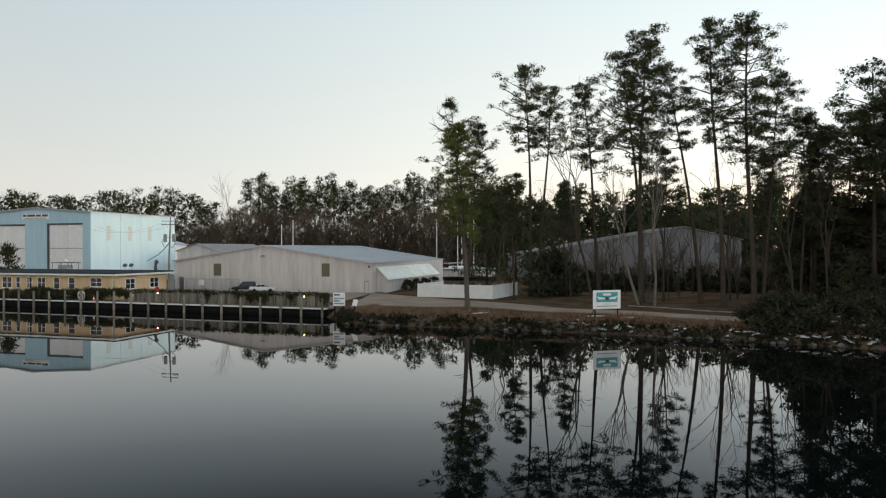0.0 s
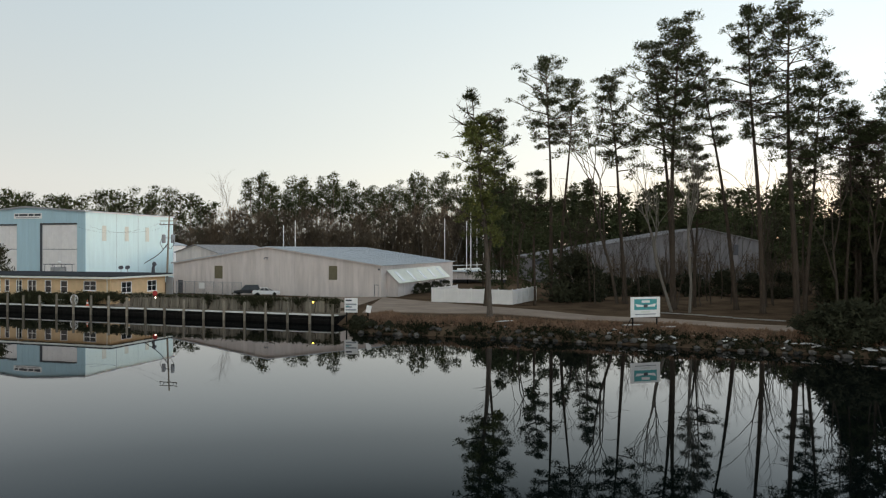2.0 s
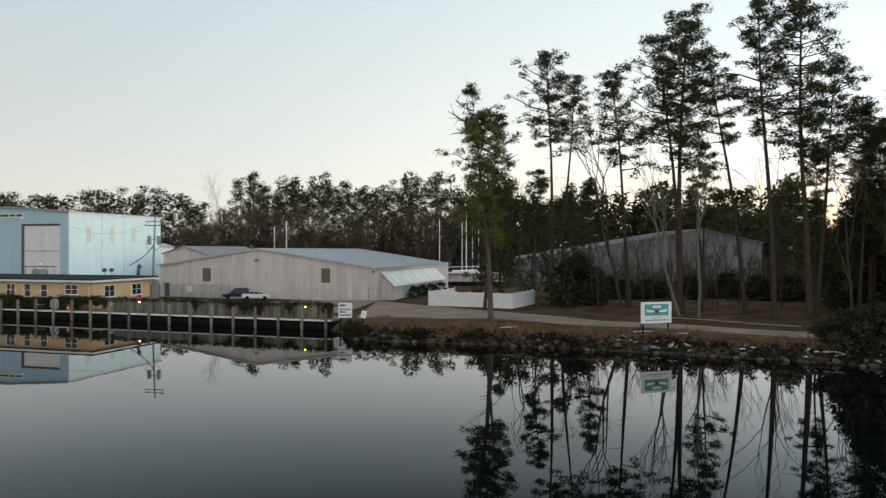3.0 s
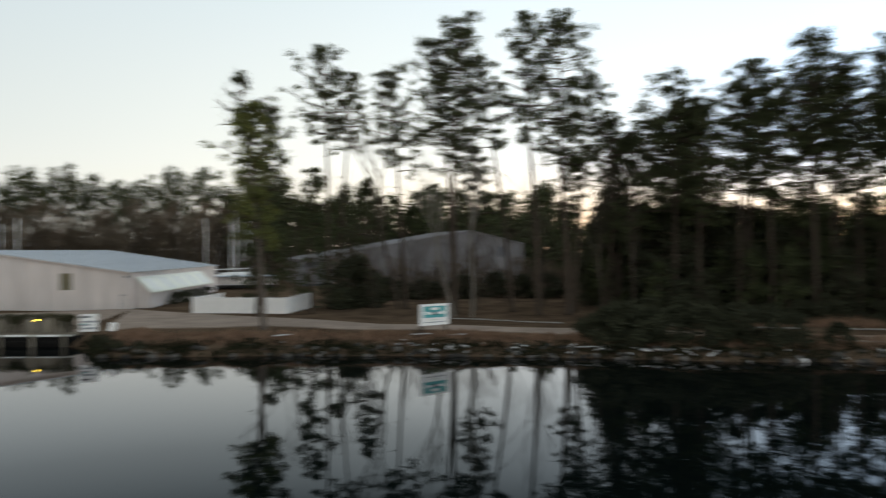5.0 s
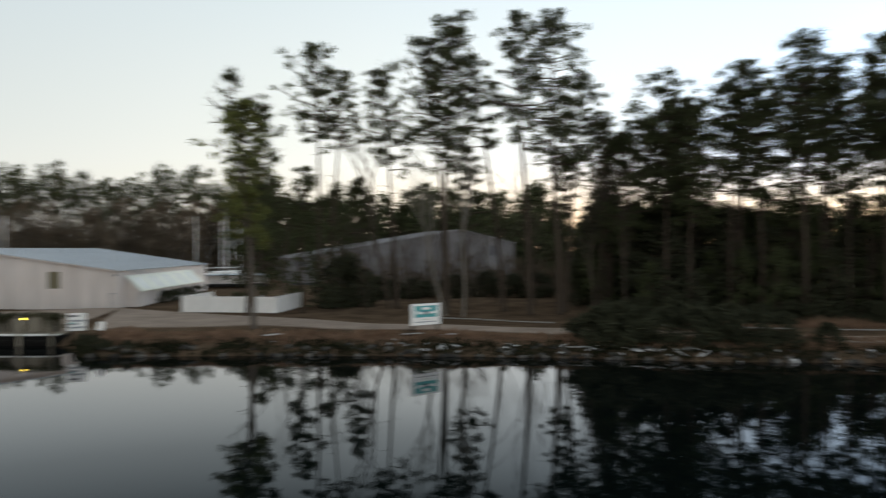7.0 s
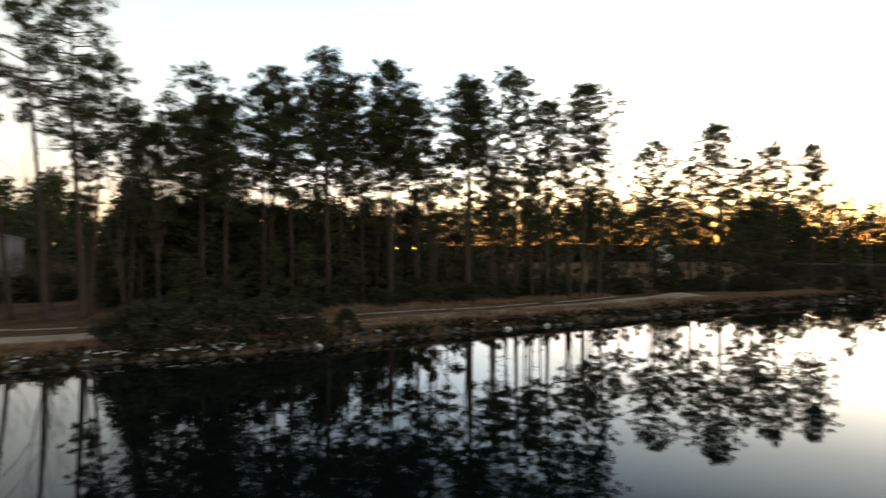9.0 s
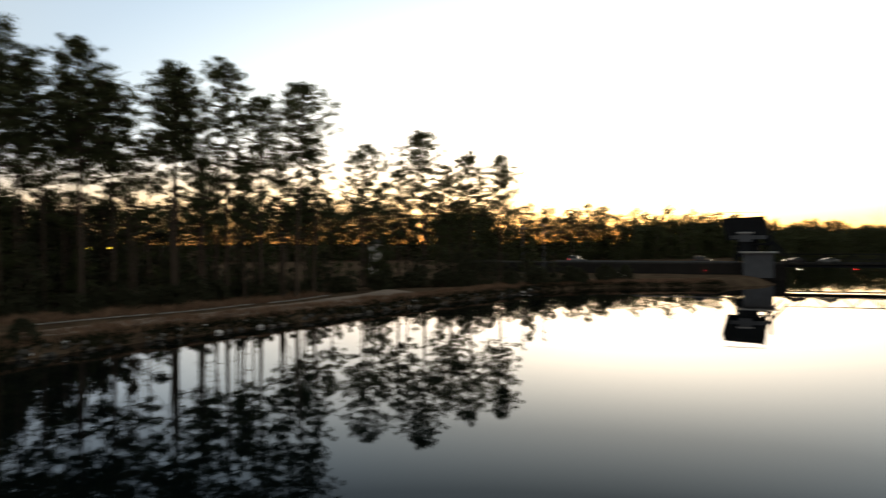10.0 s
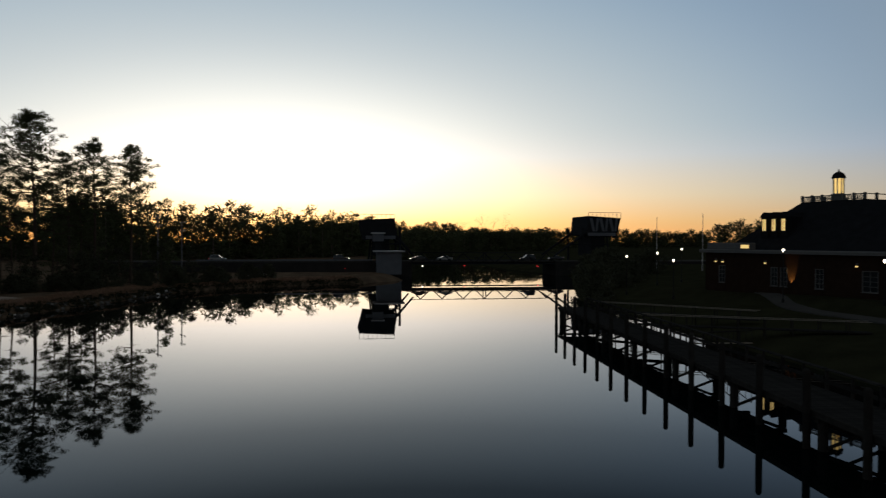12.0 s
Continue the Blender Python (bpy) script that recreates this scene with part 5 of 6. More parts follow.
pine(51.2, 98.7, 29.6, 22.5, 3.6, (0.3, -0.2), 14, 20, None, 0.22, sparse=0.3)
# pines of the woods behind the lane
pine(58.4, 93.2, 34.2, 17.1, 6.3, (-0.2, 0.2), 15, 46, None, 0.38)
pine(62.5, 96.5, 31.0, 15.5, 5.2, (0.5, 0.2), 16, 36)
pine(68.6, 91.0, 36.4, 19.0, 6.2, (0.4, -0.4), 17, 52, None, 0.4)
pine(72.3, 82.9, 38.2, 20.0, 6.6, (0.1, -0.1), 18, 58, None, 0.42)
pine(76.0, 83.5, 35.5, 19.0, 5.6, (0.6, -0.2), 19, 42)
pine(79.7, 77.1, 37.6, 22.0, 6.0, (0.1, -0.1), 20, 64, None, 0.38)
pine(84.5, 75.5, 33.0, 20.0, 5.4, (-0.5, 0.5), 21, 50)
pine(87.8, 68.5, 35.4, 23.6, 5.7, (0.0, -0.1), 22, 72, None, 0.38, label="dense round-headed dark pine in the woods")
pine(92.0, 70.5, 34.0, 22.8, 5.2, (0.4, 0), 23, 44)
pine(96.7, 64.8, 38.3, 25.6, 5.2, (0.0, -0.1), 24, 46, None, 0.36)
pine(98.5, 60.0, 33.0, 22.1, 5.2, (0.2, 0), 25, 44)
pine(101.2, 55.2, 35.5, 23.8, 5.7, (0.3, -0.5), 26, 54, None, 0.36)
pine(108.5, 55.0, 26.0, 15.0, 3.6, (0, 0), 27, 26)
pine(131.4, 52.3, 30.0, 15.3, 5.3, (0, -0.1), 28, 44)
pine(144.0, 42.6, 34.0, 19.0, 7.1, (-0.1, 0.3), 29, 68, None, 0.4)
pine(150.5, 33.4, 30.2, 16.8, 5.5, (0, 0), 30, 48)
pine(154.1, 27.0, 30.0, 13.5, 6.0, (0.2, -0.5), 32, 56)
pine(148.0, 37.5, 27.0, 13.1, 4.4, (0, 0), 33, 32)
pine(140.5, 47.5, 26.0, 13.5, 4.6, (0, 0), 34, 24)

for i, (x, y, top) in enumerate(((61, 104, 30), (66, 101, 33), (75, 94, 35), (80, 90, 35), (86, 84, 34), (91, 80, 34), (56, 107, 30))):
    pine(x, y, top, top * 0.68, 5.0, (0.5 * (-1) ** i, 0), 160 + i, 28, None, 0.32)

for i, (x, y, top) in enumerate(((60, 90.5, 31), (65.5, 89, 33), (71, 94, 33), (74.5, 87, 35), (78, 84.5, 34), (82.5, 79.5, 33), (63, 94, 31), (64, 103, 31), (68, 86, 30), (55, 98, 27))):
    pine(x, y, top, top * (0.46 if x < 64 else 0.56 if x < 77 else 0.66), 5.0, (0.5 * (-1) ** i, 0), 180 + i, 36 if x < 64 else 24, None, 0.3, label="broad dark pine in the thick of the woods")

# thin pines whose sparse crowns fill the gaps under the tall ones
for i, (x, y, top) in enumerate(((84, 72, 25), (89, 73, 24), (91, 66, 26), (94, 68, 23), (97, 67, 26), (100, 62, 24), (103, 58, 25), (95, 61, 22), (106, 60, 23), (87, 79, 25), (80, 80, 24), (111, 57, 20), (127, 52, 21), (135, 50, 22), (138, 45, 20), (146, 40, 21), (151, 36, 20))):
    pine(x, y, top, top * 0.52, 4.2, (0.5 * (-1) ** i, 0), 420 + i, 17, None, 0.2, label="slender pine with a thin ragged crown", group="young pines")
for i in range(10):
    rs = random.Random(700 + i)
    u, off = (i + rs.random()) / 10, rs.uniform(0, 11)
    top = rs.uniform(21, 28)
    pine(75 + u * 27 + off * 0.6, 79 - u * 24 + off * 0.7, top, top * rs.uniform(0.55, 0.68), 3.0, (rs.uniform(-0.7, 0.7), 0), 720 + i, 7, None, 0.2, label="thin pole pine with dead lower branches", group="young pines", dead=10)
# thin pines and bare trees between them
for i, (x, y, top) in enumerate(((11.5, 112, 22), (21, 117, 21), (34.5, 108, 25), (48.5, 104, 24), (54, 101, 26), (65, 99, 27), (81, 84, 27), (104, 66, 25), (117, 60, 20), (124, 57, 19))):
    pine(x, y, top, top * 0.55, 3.0, (0.4 * (-1) ** i, 0), 60 + i, 22, None, 0.2, label="slender young pine among taller pines", group="young pines")
bare_tree(24.4, 113.2, 27, 41, (-0.16, 0.04), M_TWIG, 0.26, spread=0.42, first=0.42, label="bare leaning hardwood with wide crooked limbs")
bare_tree(30.0, 97.8, 15, 42, (0.0, 0.02), M_PALEBARK, 0.2, spread=0.25, first=0.5, label="bare pale-barked tree beside the lane")
bare_tree(28.2, 99.5, 15, 43, (-0.2, 0.0), M_PALEBARK, 0.22, spread=0.3, first=0.5, label="bare pale-barked tree leaning beside the lane")
for i, (x, y, H) in enumerate(((9.5, 116, 20), (35.8, 112, 21), (45, 108, 24), (49.5, 97.5, 23), (53.5, 96, 21), (56, 103, 20), (88, 76, 18), (-79, 250, 33), (112, 62, 16), (19.5, 125, 22))):
    bare_tree(x, y, H, 80 + i, spread=0.4)

for i in range(26):
    rs = random.Random(300 + i)
    bare_tree(18 + 32 * ((i * 0.618) % 1), 108 + rs.uniform(0, 26), rs.uniform(8, 14), 330 + i, (rs.uniform(-0.1, 0.1), 0), None, 0.1, "thin bare sapling at the wood's edge", "saplings", 0.35, 0.4, None, 5)

# dark evergreen understorey
UNDER = [bushy("evergreen_tree", 13.0, 4.4, 200 + i, M_SHRUB, "dense dark evergreen understorey tree", "tree", "understorey trees", 1.0, 0.0, m=pose(0, 0, -60), blade=(0.5, 0.24)) for i in range(3)]
UNDER += [bushy("evergreen_tree", 15.0, 3.8, 210 + i, M_NEEDLE, "dense dark evergreen understorey tree", "tree", "understorey trees", 1.0, 0.05, m=pose(0, 0, -60), blade=(0.5, 0.22)) for i in range(2)]
SHRUBS = [bushy("shrub", 2.6, 2.0, 220 + i, M_SHRUB, "dark evergreen shrub at the wood's edge", "shrub", "bank shrubs", 0.9, 0.0, False, m=pose(0, 0, -60)) for i in range(3)]


def scatter_understorey():
    rnd = random.Random(77)
    spots = []
    def put(x, y, s, pool):
        src = rnd.choice(pool)
        spots.append((x, y))
        m = pose(x, y, height(x, y) - 0.1, 0, 0, rnd.uniform(0, 360)) @ Matrix.Diagonal((s, s, s * rnd.uniform(0.9, 1.1), 1))
        o = copy_thing(src, pose(0, 0, 0))
        o.matrix_basis = m
    # behind the lane from the sign to the far bend
    for i in range(120):
        u = ((i + rnd.random()) / 120) ** 1.25
        bx, by = 50 + u * 74, 96 - u * 36
        off = rnd.uniform(3, 32)
        put(bx + off * 0.44, by + off * 0.9, rnd.uniform(0.75, 1.05) * (1.25 if u < 0.24 else 1.12 if u < 0.42 else 0.85 if u < 0.64 else 0.5), UNDER)
    for x, y, s in ((14, 132, 1.1), (20, 136, 1.2), (9, 140, 1.0), (5, 135, 0.75), (62, 106, 1.35), (66, 103, 1.2), (60, 112, 1.2)):
        put(x, y, s, UNDER)
    for i in range(16):
        u = 0.2 + 0.24 * (i + rnd.random()) / 16
        put(52 + u * 74 + rnd.uniform(0, 6), 94 - u * 36 + rnd.uniform(2, 9), rnd.uniform(1.0, 1.2), UNDER)
    for i in range(24):
        u = 0.44 * (i + rnd.random()) / 24
        off = rnd.uniform(2, 10)
        put(52 + u * 66 + off * 0.44, 89 - u * 31 + off * 0.9, rnd.uniform(0.42, 0.72), UNDER)
    # the point at the far bend
    for i in range(22):
        u = (i + rnd.random()) / 22
        put(122 + u * 42 + rnd.uniform(-2, 2), 56 - u * 42 + rnd.uniform(0, 10), rnd.uniform(0.5, 0.78), UNDER)
    # shrubs by the lane
    for i in range(46):
        u = (i + rnd.random()) / 46
        put(44 + u * 72 + rnd.uniform(0, 3), 85.5 - u * 34 + rnd.uniform(0, 5), rnd.uniform(0.6, 1.4), SHRUBS)
    for i in range(30):
        u = (i + rnd.random()) / 30
        put(122 + u * 44, 46 - u * 52 + rnd.uniform(0, 6), rnd.uniform(0.7, 1.5), SHRUBS)
    for x, y, s in ((18.9, 119.0, 2.7), (20.8, 120.5, 2.2), (27.5, 131, 1.4), (31, 134, 1.3), (35, 133, 1.5), (38, 136, 1.2), (42, 132, 1.6), (45, 137, 1.5), (49, 133, 1.7), (53, 130, 1.6), (57, 128, 1.8), (-13.6, 93.2, 0.4), (-12.3, 90.6, 0.45), (-11.0, 88.6, 0.4), (-9.0, 88.2, 0.35), (33.2, 74.2, 1.1), (34.8, 73.2, 1.4), (36.4, 72.2, 1.5), (38.4, 71.4, 1.5), (40, 70.5, 1.2), (42.5, 69.0, 1.5), (45.0, 67.6, 1.5), (47.5, 66.2, 1.3), (50, 65.4, 1.1), (53.5, 63.5, 0.8), (37.5, 71.5, 1.0), (-7, 137, 0.8), (-5.5, 143, 0.8), (-4, 149, 0.8), (-2, 155, 0.8)):
        put(x, y, s, SHRUBS)
    # a low hedge of evergreens close behind the lane
    for i in range(30):
        u = (i + rnd.random()) / 30
        put(80 + u * 40 + rnd.uniform(0, 4), 75 - u * 26 + rnd.uniform(1, 6), rnd.uniform(0.3, 0.45), UNDER)


scatter_understorey()
for o in UNDER + SHRUBS:
    for c in list(o.children_recursive) + [o]:
        bpy.data.objects.remove(c)


def far_woods(name, spots, seed, label, z=0.9, mat=None, lobes=8, stems=0, blade=(0.95, 0.4), up=0.35, core=22, rim=54):
    """Distant trees as one body of trunks and rounded crowns."""
    rng = np.random.default_rng(seed)
    trunks, spots_at, sizes = Mesh(), [], []
    for x, y, H, R, crown in spots:
        bend = rng.uniform(-0.8, 0.8)
        trunks.tube([(x, y, z), (x + bend, y, z + H * 0.92)], [0.34, 0.1], 5, caps=False)
        for s in range(stems):
            sx, sy = x + rng.uniform(-5, 5), y + rng.uniform(-6, 6)
            trunks.tube([(sx, sy, z), (sx + rng.uniform(-1, 1), sy, z + H * rng.uniform(0.4, 0.75))], [0.2, 0.07], 3, caps=False)
        for i in range(lobes):
            u = (i + rng.uniform(0.2, 0.8)) / lobes
            rr = R * math.sin(math.pi * min(1, 0.25 + 0.7 * u)) * rng.uniform(0.15, 0.75)
            a0 = i * 2.4 + rng.uniform(-0.5, 0.5)
            s = R * rng.uniform(0.34, 0.55)
            c = np.array([x + bend * u + math.cos(a0) * rr, y + math.sin(a0) * rr, z + H * (crown + (0.97 - crown) * u) - s * 0.4])
            spots_at.append(c)
            sizes.append(s * 1.08)
    base = thing(name, pose(0, 0, 0), label, "woods", kind="stuff")
    part("trunks", trunks, M_MIDBARK, base)
    part("crowns", blade_mesh("crowns", *clumps(spots_at, sizes, rng, core, rim, blade, 0.72, up), mat or M_NEEDLE, rng), None, base)


def line_of(ax, ay, bx, by, n, h0, h1, depth, seed, crown=0.45, r=(4.0, 6.0)):
    rnd = random.Random(seed)
    out = []
    for i in range(n):
        u = (i + rnd.random()) / n
        d = rnd.uniform(0, depth)
        x, y = ax + (bx - ax) * u, ay + (by - ay) * u
        k = math.hypot(x, y)
        out.append((x + x / k * d, y + y / k * d, rnd.uniform(h0, h1), rnd.uniform(*r), crown * rnd.uniform(0.8, 1.2)))
    return out


far_woods("far_woods", line_of(-86, 300, 30, 305, 60, 35, 46, 40, 1, 0.56, (4.5, 6.5)), 1, "tall pine woods behind the boat sheds", stems=4, lobes=11, mat=M_FARNEEDLE, blade=(0.8, 0.26), rim=80)
far_woods("far_woods", line_of(-330, 270, -100, 299, 82, 28, 39, 40, 2, 0.14, (6.0, 8.5)), 2, "dark pine woods behind the blue hall", lobes=14, mat=M_FARNEEDLE, blade=(0.85, 0.3), rim=80)
far_woods("far_woods", line_of(8, 232, 112, 214, 46, 22, 34, 20, 18, 0.36, (5, 8)), 18, "dark woods behind the grey sheds", lobes=16, blade=(0.55, 0.18), core=40, rim=84)
far_woods("far_woods", line_of(70, 200, 150, 160, 50, 17, 24, 50, 3, 0.05, (5, 7)), 3, "dark woods behind the bank pines", lobes=11, blade=(1.0, 0.45))
far_woods("far_woods", line_of(236, 262, 352, 46, 122, 23, 31, 30, 4, 0.04, (5.5, 8)), 4, "dark woods behind the bend", lobes=12, blade=(1.2, 0.5))
far_woods("far_woods", line_of(286, 62, 384, -82, 72, 17, 30, 40, 5, 0.04, (5.5, 9)), 5, "low dark woods beyond the bridge", z=1.0, lobes=13, blade=(1.2, 0.5))
far_woods("far_woods", line_of(690, -60, 700, -260, 60, 24, 34, 80, 6, 0.0, (8, 12)), 6, "low dark woods far beyond the bridge", z=1.0, lobes=12, blade=(1.8, 0.9))
far_woods("far_woods", line_of(690, -260, 700, -600, 80, 19, 27, 80, 16, 0.0, (8, 12)), 16, "low dark woods far beyond the bridge", z=1.0, lobes=11, blade=(1.8, 0.9))
far_woods("far_woods", line_of(395, -40, 440, -230, 90, 15, 20, 30, 19, 0.0, (5, 7.5)), 19, "low dark thicket along the far water's edge", z=0.9, lobes=12, blade=(1.2, 0.5))
# added bushes: they keep sky out of the mirrored strip under the bridge
far_woods("far_woods", line_of(338, -70, 350, -124, 22, 11, 14, 10, 51, 0.0, (4, 6)), 51, "added low dark bushes that darken the mirrored water under the bridge", z=0.9, lobes=10, blade=(0.9, 0.4))
far_woods("far_woods", line_of(250, -210, 130, -260, 60, 13, 19, 60, 7, 0.0, (5, 7)), 7, "low dark woods beyond the museum", z=3.0, lobes=10, blade=(1.0, 0.45))
far_woods("far_woods", line_of(-330, 255, -95, 285, 70, 16, 25, 30, 12, 0.05, (6, 8)), 12, "low dark undergrowth below the pine woods", mat=M_BRUSH, stems=3, lobes=12, blade=(2.4, 0.2), up=1.6, core=6, rim=70)
far_woods("far_woods", line_of(-95, 280, 30, 290, 76, 16, 29, 25, 13, 0.02, (6, 8)), 13, "low brown undergrowth below the pine woods", mat=M_BRUSH, stems=6, lobes=14, blade=(2.4, 0.2), up=1.6, core=6, rim=70)
far_woods("brush_thicket", line_of(22, 150, 76, 118, 46, 4.5, 9.0, 14, 44, 0.05, (2.2, 3.4)), 44, "dense leafless brown brush at the wood's edge", mat=M_BRUSH, stems=4, lobes=9, blade=(1.3, 0.05), up=1.2, core=5, rim=60)
for i, (x, y) in enumerate(((520, -190), (505, -207), (530, -236))):
    bare_tree(x, y, 36, 120 + i, spread=0.5, first=0.3, z=1.0)


# ---- bank edge: stones, dry grass, vines ----
def riprap():
    r = thing("riprap", pose(0, 0, 0), "dark stone riprap with a few pale blocks along the waterline", "rocks", kind="structure")
    rnd = random.Random(5)
    shapes = []
    for k in range(8):
        bm = bmesh.new()
        bmesh.ops.create_icosphere(bm, subdivisions=1, radius=0.5)
        for v in bm.verts:
            v.co = Vector((v.co.x * rnd.uniform(0.8, 1.4), v.co.y * rnd.uniform(0.7, 1.1), v.co.z * rnd.uniform(0.5, 0.8)))
        me = bpy.data.meshes.new("rock")
        bm.to_mesh(me)
        bm.free()
        me.materials.append(M_PALEROCK if k == 7 else M_ROCK)
        shapes.append(me)
    line = NORTH[5:15]
    segs = list(zip(line, line[1:]))
    total = sum(math.hypot(b[0] - a[0], b[1] - a[1]) for a, b in segs)
    count = 0
    for (ax, ay), (bx, by) in segs:
        length = math.hypot(bx - ax, by - ay)
        nx, ny = -(by - ay) / length, (bx - ax) / length
        for i in range(int(300 * length / total)):
            t, off = rnd.random(), rnd.uniform(-0.5, 1.8)
            x, y = ax + (bx - ax) * t + nx * off, ay + (by - ay) * t + ny * off
            s = rnd.uniform(0.35, 0.95)
            me = shapes[7] if rnd.random() < 0.06 else shapes[rnd.randrange(7)]
            o = part("rock", me, None, r)
            o.matrix_basis = pose(x, y, max(0.0, height(x, y)) + 0.08, rnd.uniform(-15, 15), rnd.uniform(-15, 15), rnd.uniform(0, 360)) @ Matrix.Scale(s, 4)
            count += 1
    # a scatter of pale shards under the yard sign
    for i in range(46):
        t = rnd.random() ** 0.8
        k = 0 if t < 0.45 else 1
        (ax, ay), (bx, by) = ((15.5, 78.5), (29, 72.5)) if k == 0 else ((29, 72.5), (42, 65))
        u = t / 0.45 if k == 0 else (t - 0.45) / 0.55
        off = rnd.uniform(0.3, 1.9)
        x, y = ax + (bx - ax) * u + off * 0.45, ay + (by - ay) * u + off * 0.9
        s = rnd.uniform(0.25, 0.75)
        o = part("rock", shapes[7], None, r)
        o.matrix_basis = pose(x, y, height(x, y) + 0.16, rnd.uniform(-25, 25), rnd.uniform(-25, 25), rnd.uniform(-40, 40)) @ Matrix.Diagonal((s * 1.6, s * 0.7, s * 0.4, 1))
    # long pale slabs on top of the stones
    for x, y, ln, ang in ((4.6, 87.0, 2.6, -4), (18.2, 82.6, 2.8, -24), (21.6, 80.9, 2.0, -24)):
        o = part("rock", shapes[7], None, r, "long pale flat slab")
        o.matrix_basis = pose(x, y, height(x, y) + 0.22, 4, -3, ang) @ Matrix.Diagonal((ln, 0.45, 0.25, 1))
    for x, y, s in ((15.2, 80.6, 1.1), (16.4, 80.3, 0.8), (16.0, 81.6, 0.9), (21.5, 78.5, 0.9), (23.0, 77.4, 0.8), (26, 75.9, 0.9), (33.5, 72.0, 0.8), (4.5, 85, 0.7), (65.0, 57.5, 0.9), (56, 61.5, 0.8)):
        s *= 0.7
        o = part("rock", shapes[7], None, r, "pale stone block")
        o.matrix_basis = pose(x, y, height(x, y) + 0.1, 5, 4, x * 40) @ Matrix.Diagonal((s, s * 0.8, s * 0.55, 1))


riprap()


def dry_grass():
    rng = np.random.default_rng(8)
    line = NORTH[4:18]

    def band(per_metre, lo, hi, power):
        pts = []
        for (ax, ay), (bx, by) in zip(line, line[1:]):
            length = math.hypot(bx - ax, by - ay)
            nx, ny = -(by - ay) / length, (bx - ax) / length
            n = int(length * per_metre)
            t, off = rng.random(n), lo + rng.random(n) ** power * (hi - lo)
            pts.append(np.stack([ax + (bx - ax) * t + nx * off, ay + (by - ay) * t + ny * off], 1))
        p = np.concatenate(pts)
        d = shore_distance(p[:, 0], p[:, 1])
        p = p[(d > lo - 0.3) & (d < 7.5)]
        clump = 0.5 + 0.5 * np.sin(p[:, 0] * 0.7 + 1.7 * np.sin(p[:, 1] * 0.4)) * np.sin(p[:, 1] * 0.9 + p[:, 0] * 0.3)
        return p, clump
    p, clump = band(64, 1.7, 6.6, 1.1)
    keep = rng.random(len(p)) < 0.45 + 0.55 * clump
    p, clump = p[keep], clump[keep]
    c, dd, le, wi = tufts(np.column_stack([p, ground_height(p[:, 0], p[:, 1])]), rng, 6, 0.5, 0.09, up=1.9)
    o = new("dry_grass", blade_mesh("dry_grass", c, dd, le * np.repeat(0.6 + 0.7 * clump, 6), wi, M_DRYGRASS, rng))
    tagged(o, "reddish-brown dry grass along the top of the bank", "grass", kind="stuff")
    p, clump = band(34, -0.1, 2.6, 1.0)
    keep = rng.random(len(p)) < 0.2 + 0.8 * clump
    p, clump = p[keep], clump[keep]
    z = ground_height(p[:, 0], p[:, 1]) + rng.random(len(p)) * 0.45 * clump
    c, dd, le, wi = tufts(np.column_stack([p, z]), rng, 8, 0.36, 0.13, up=0.7)
    o = new("bank_scrub", blade_mesh("bank_scrub", c, dd, le, wi, M_SCRUB, rng))
    tagged(o, "dark low scrub growing over the riprap", "scrub", kind="stuff")


dry_grass()


def verge_grass():
    rng = np.random.default_rng(18)
    pts = []
    for (ax, ay), (bx, by) in zip(KERB_LINE[2:], KERB_LINE[3:]):
        length = math.hypot(bx - ax, by - ay)
        nx, ny = -(by - ay) / length, (bx - ax) / length
        n = int(length * 26)
        t, off = rng.random(n), 1.0 + rng.random(n) * 6.5
        pts.append(np.stack([ax + (bx - ax) * t + nx * off, ay + (by - ay) * t + ny * off], 1))
    p = np.concatenate(pts)
    tall = 0.6 + 0.4 * np.sin(p[:, 0] * 0.5) * np.sin(p[:, 1] * 0.7 + p[:, 0] * 0.2)
    c, d, le, wi = tufts(np.column_stack([p, ground_height(p[:, 0], p[:, 1])]), rng, 8, 1.25, 0.07, up=2.4)
    o = new("verge_grass", blade_mesh("verge_grass", c, d, le * np.repeat(tall, 8), wi, M_DRYGRASS, rng))
    tagged(o, "tall reddish-brown dry grass behind the kerb", "grass", kind="stuff")


verge_grass()


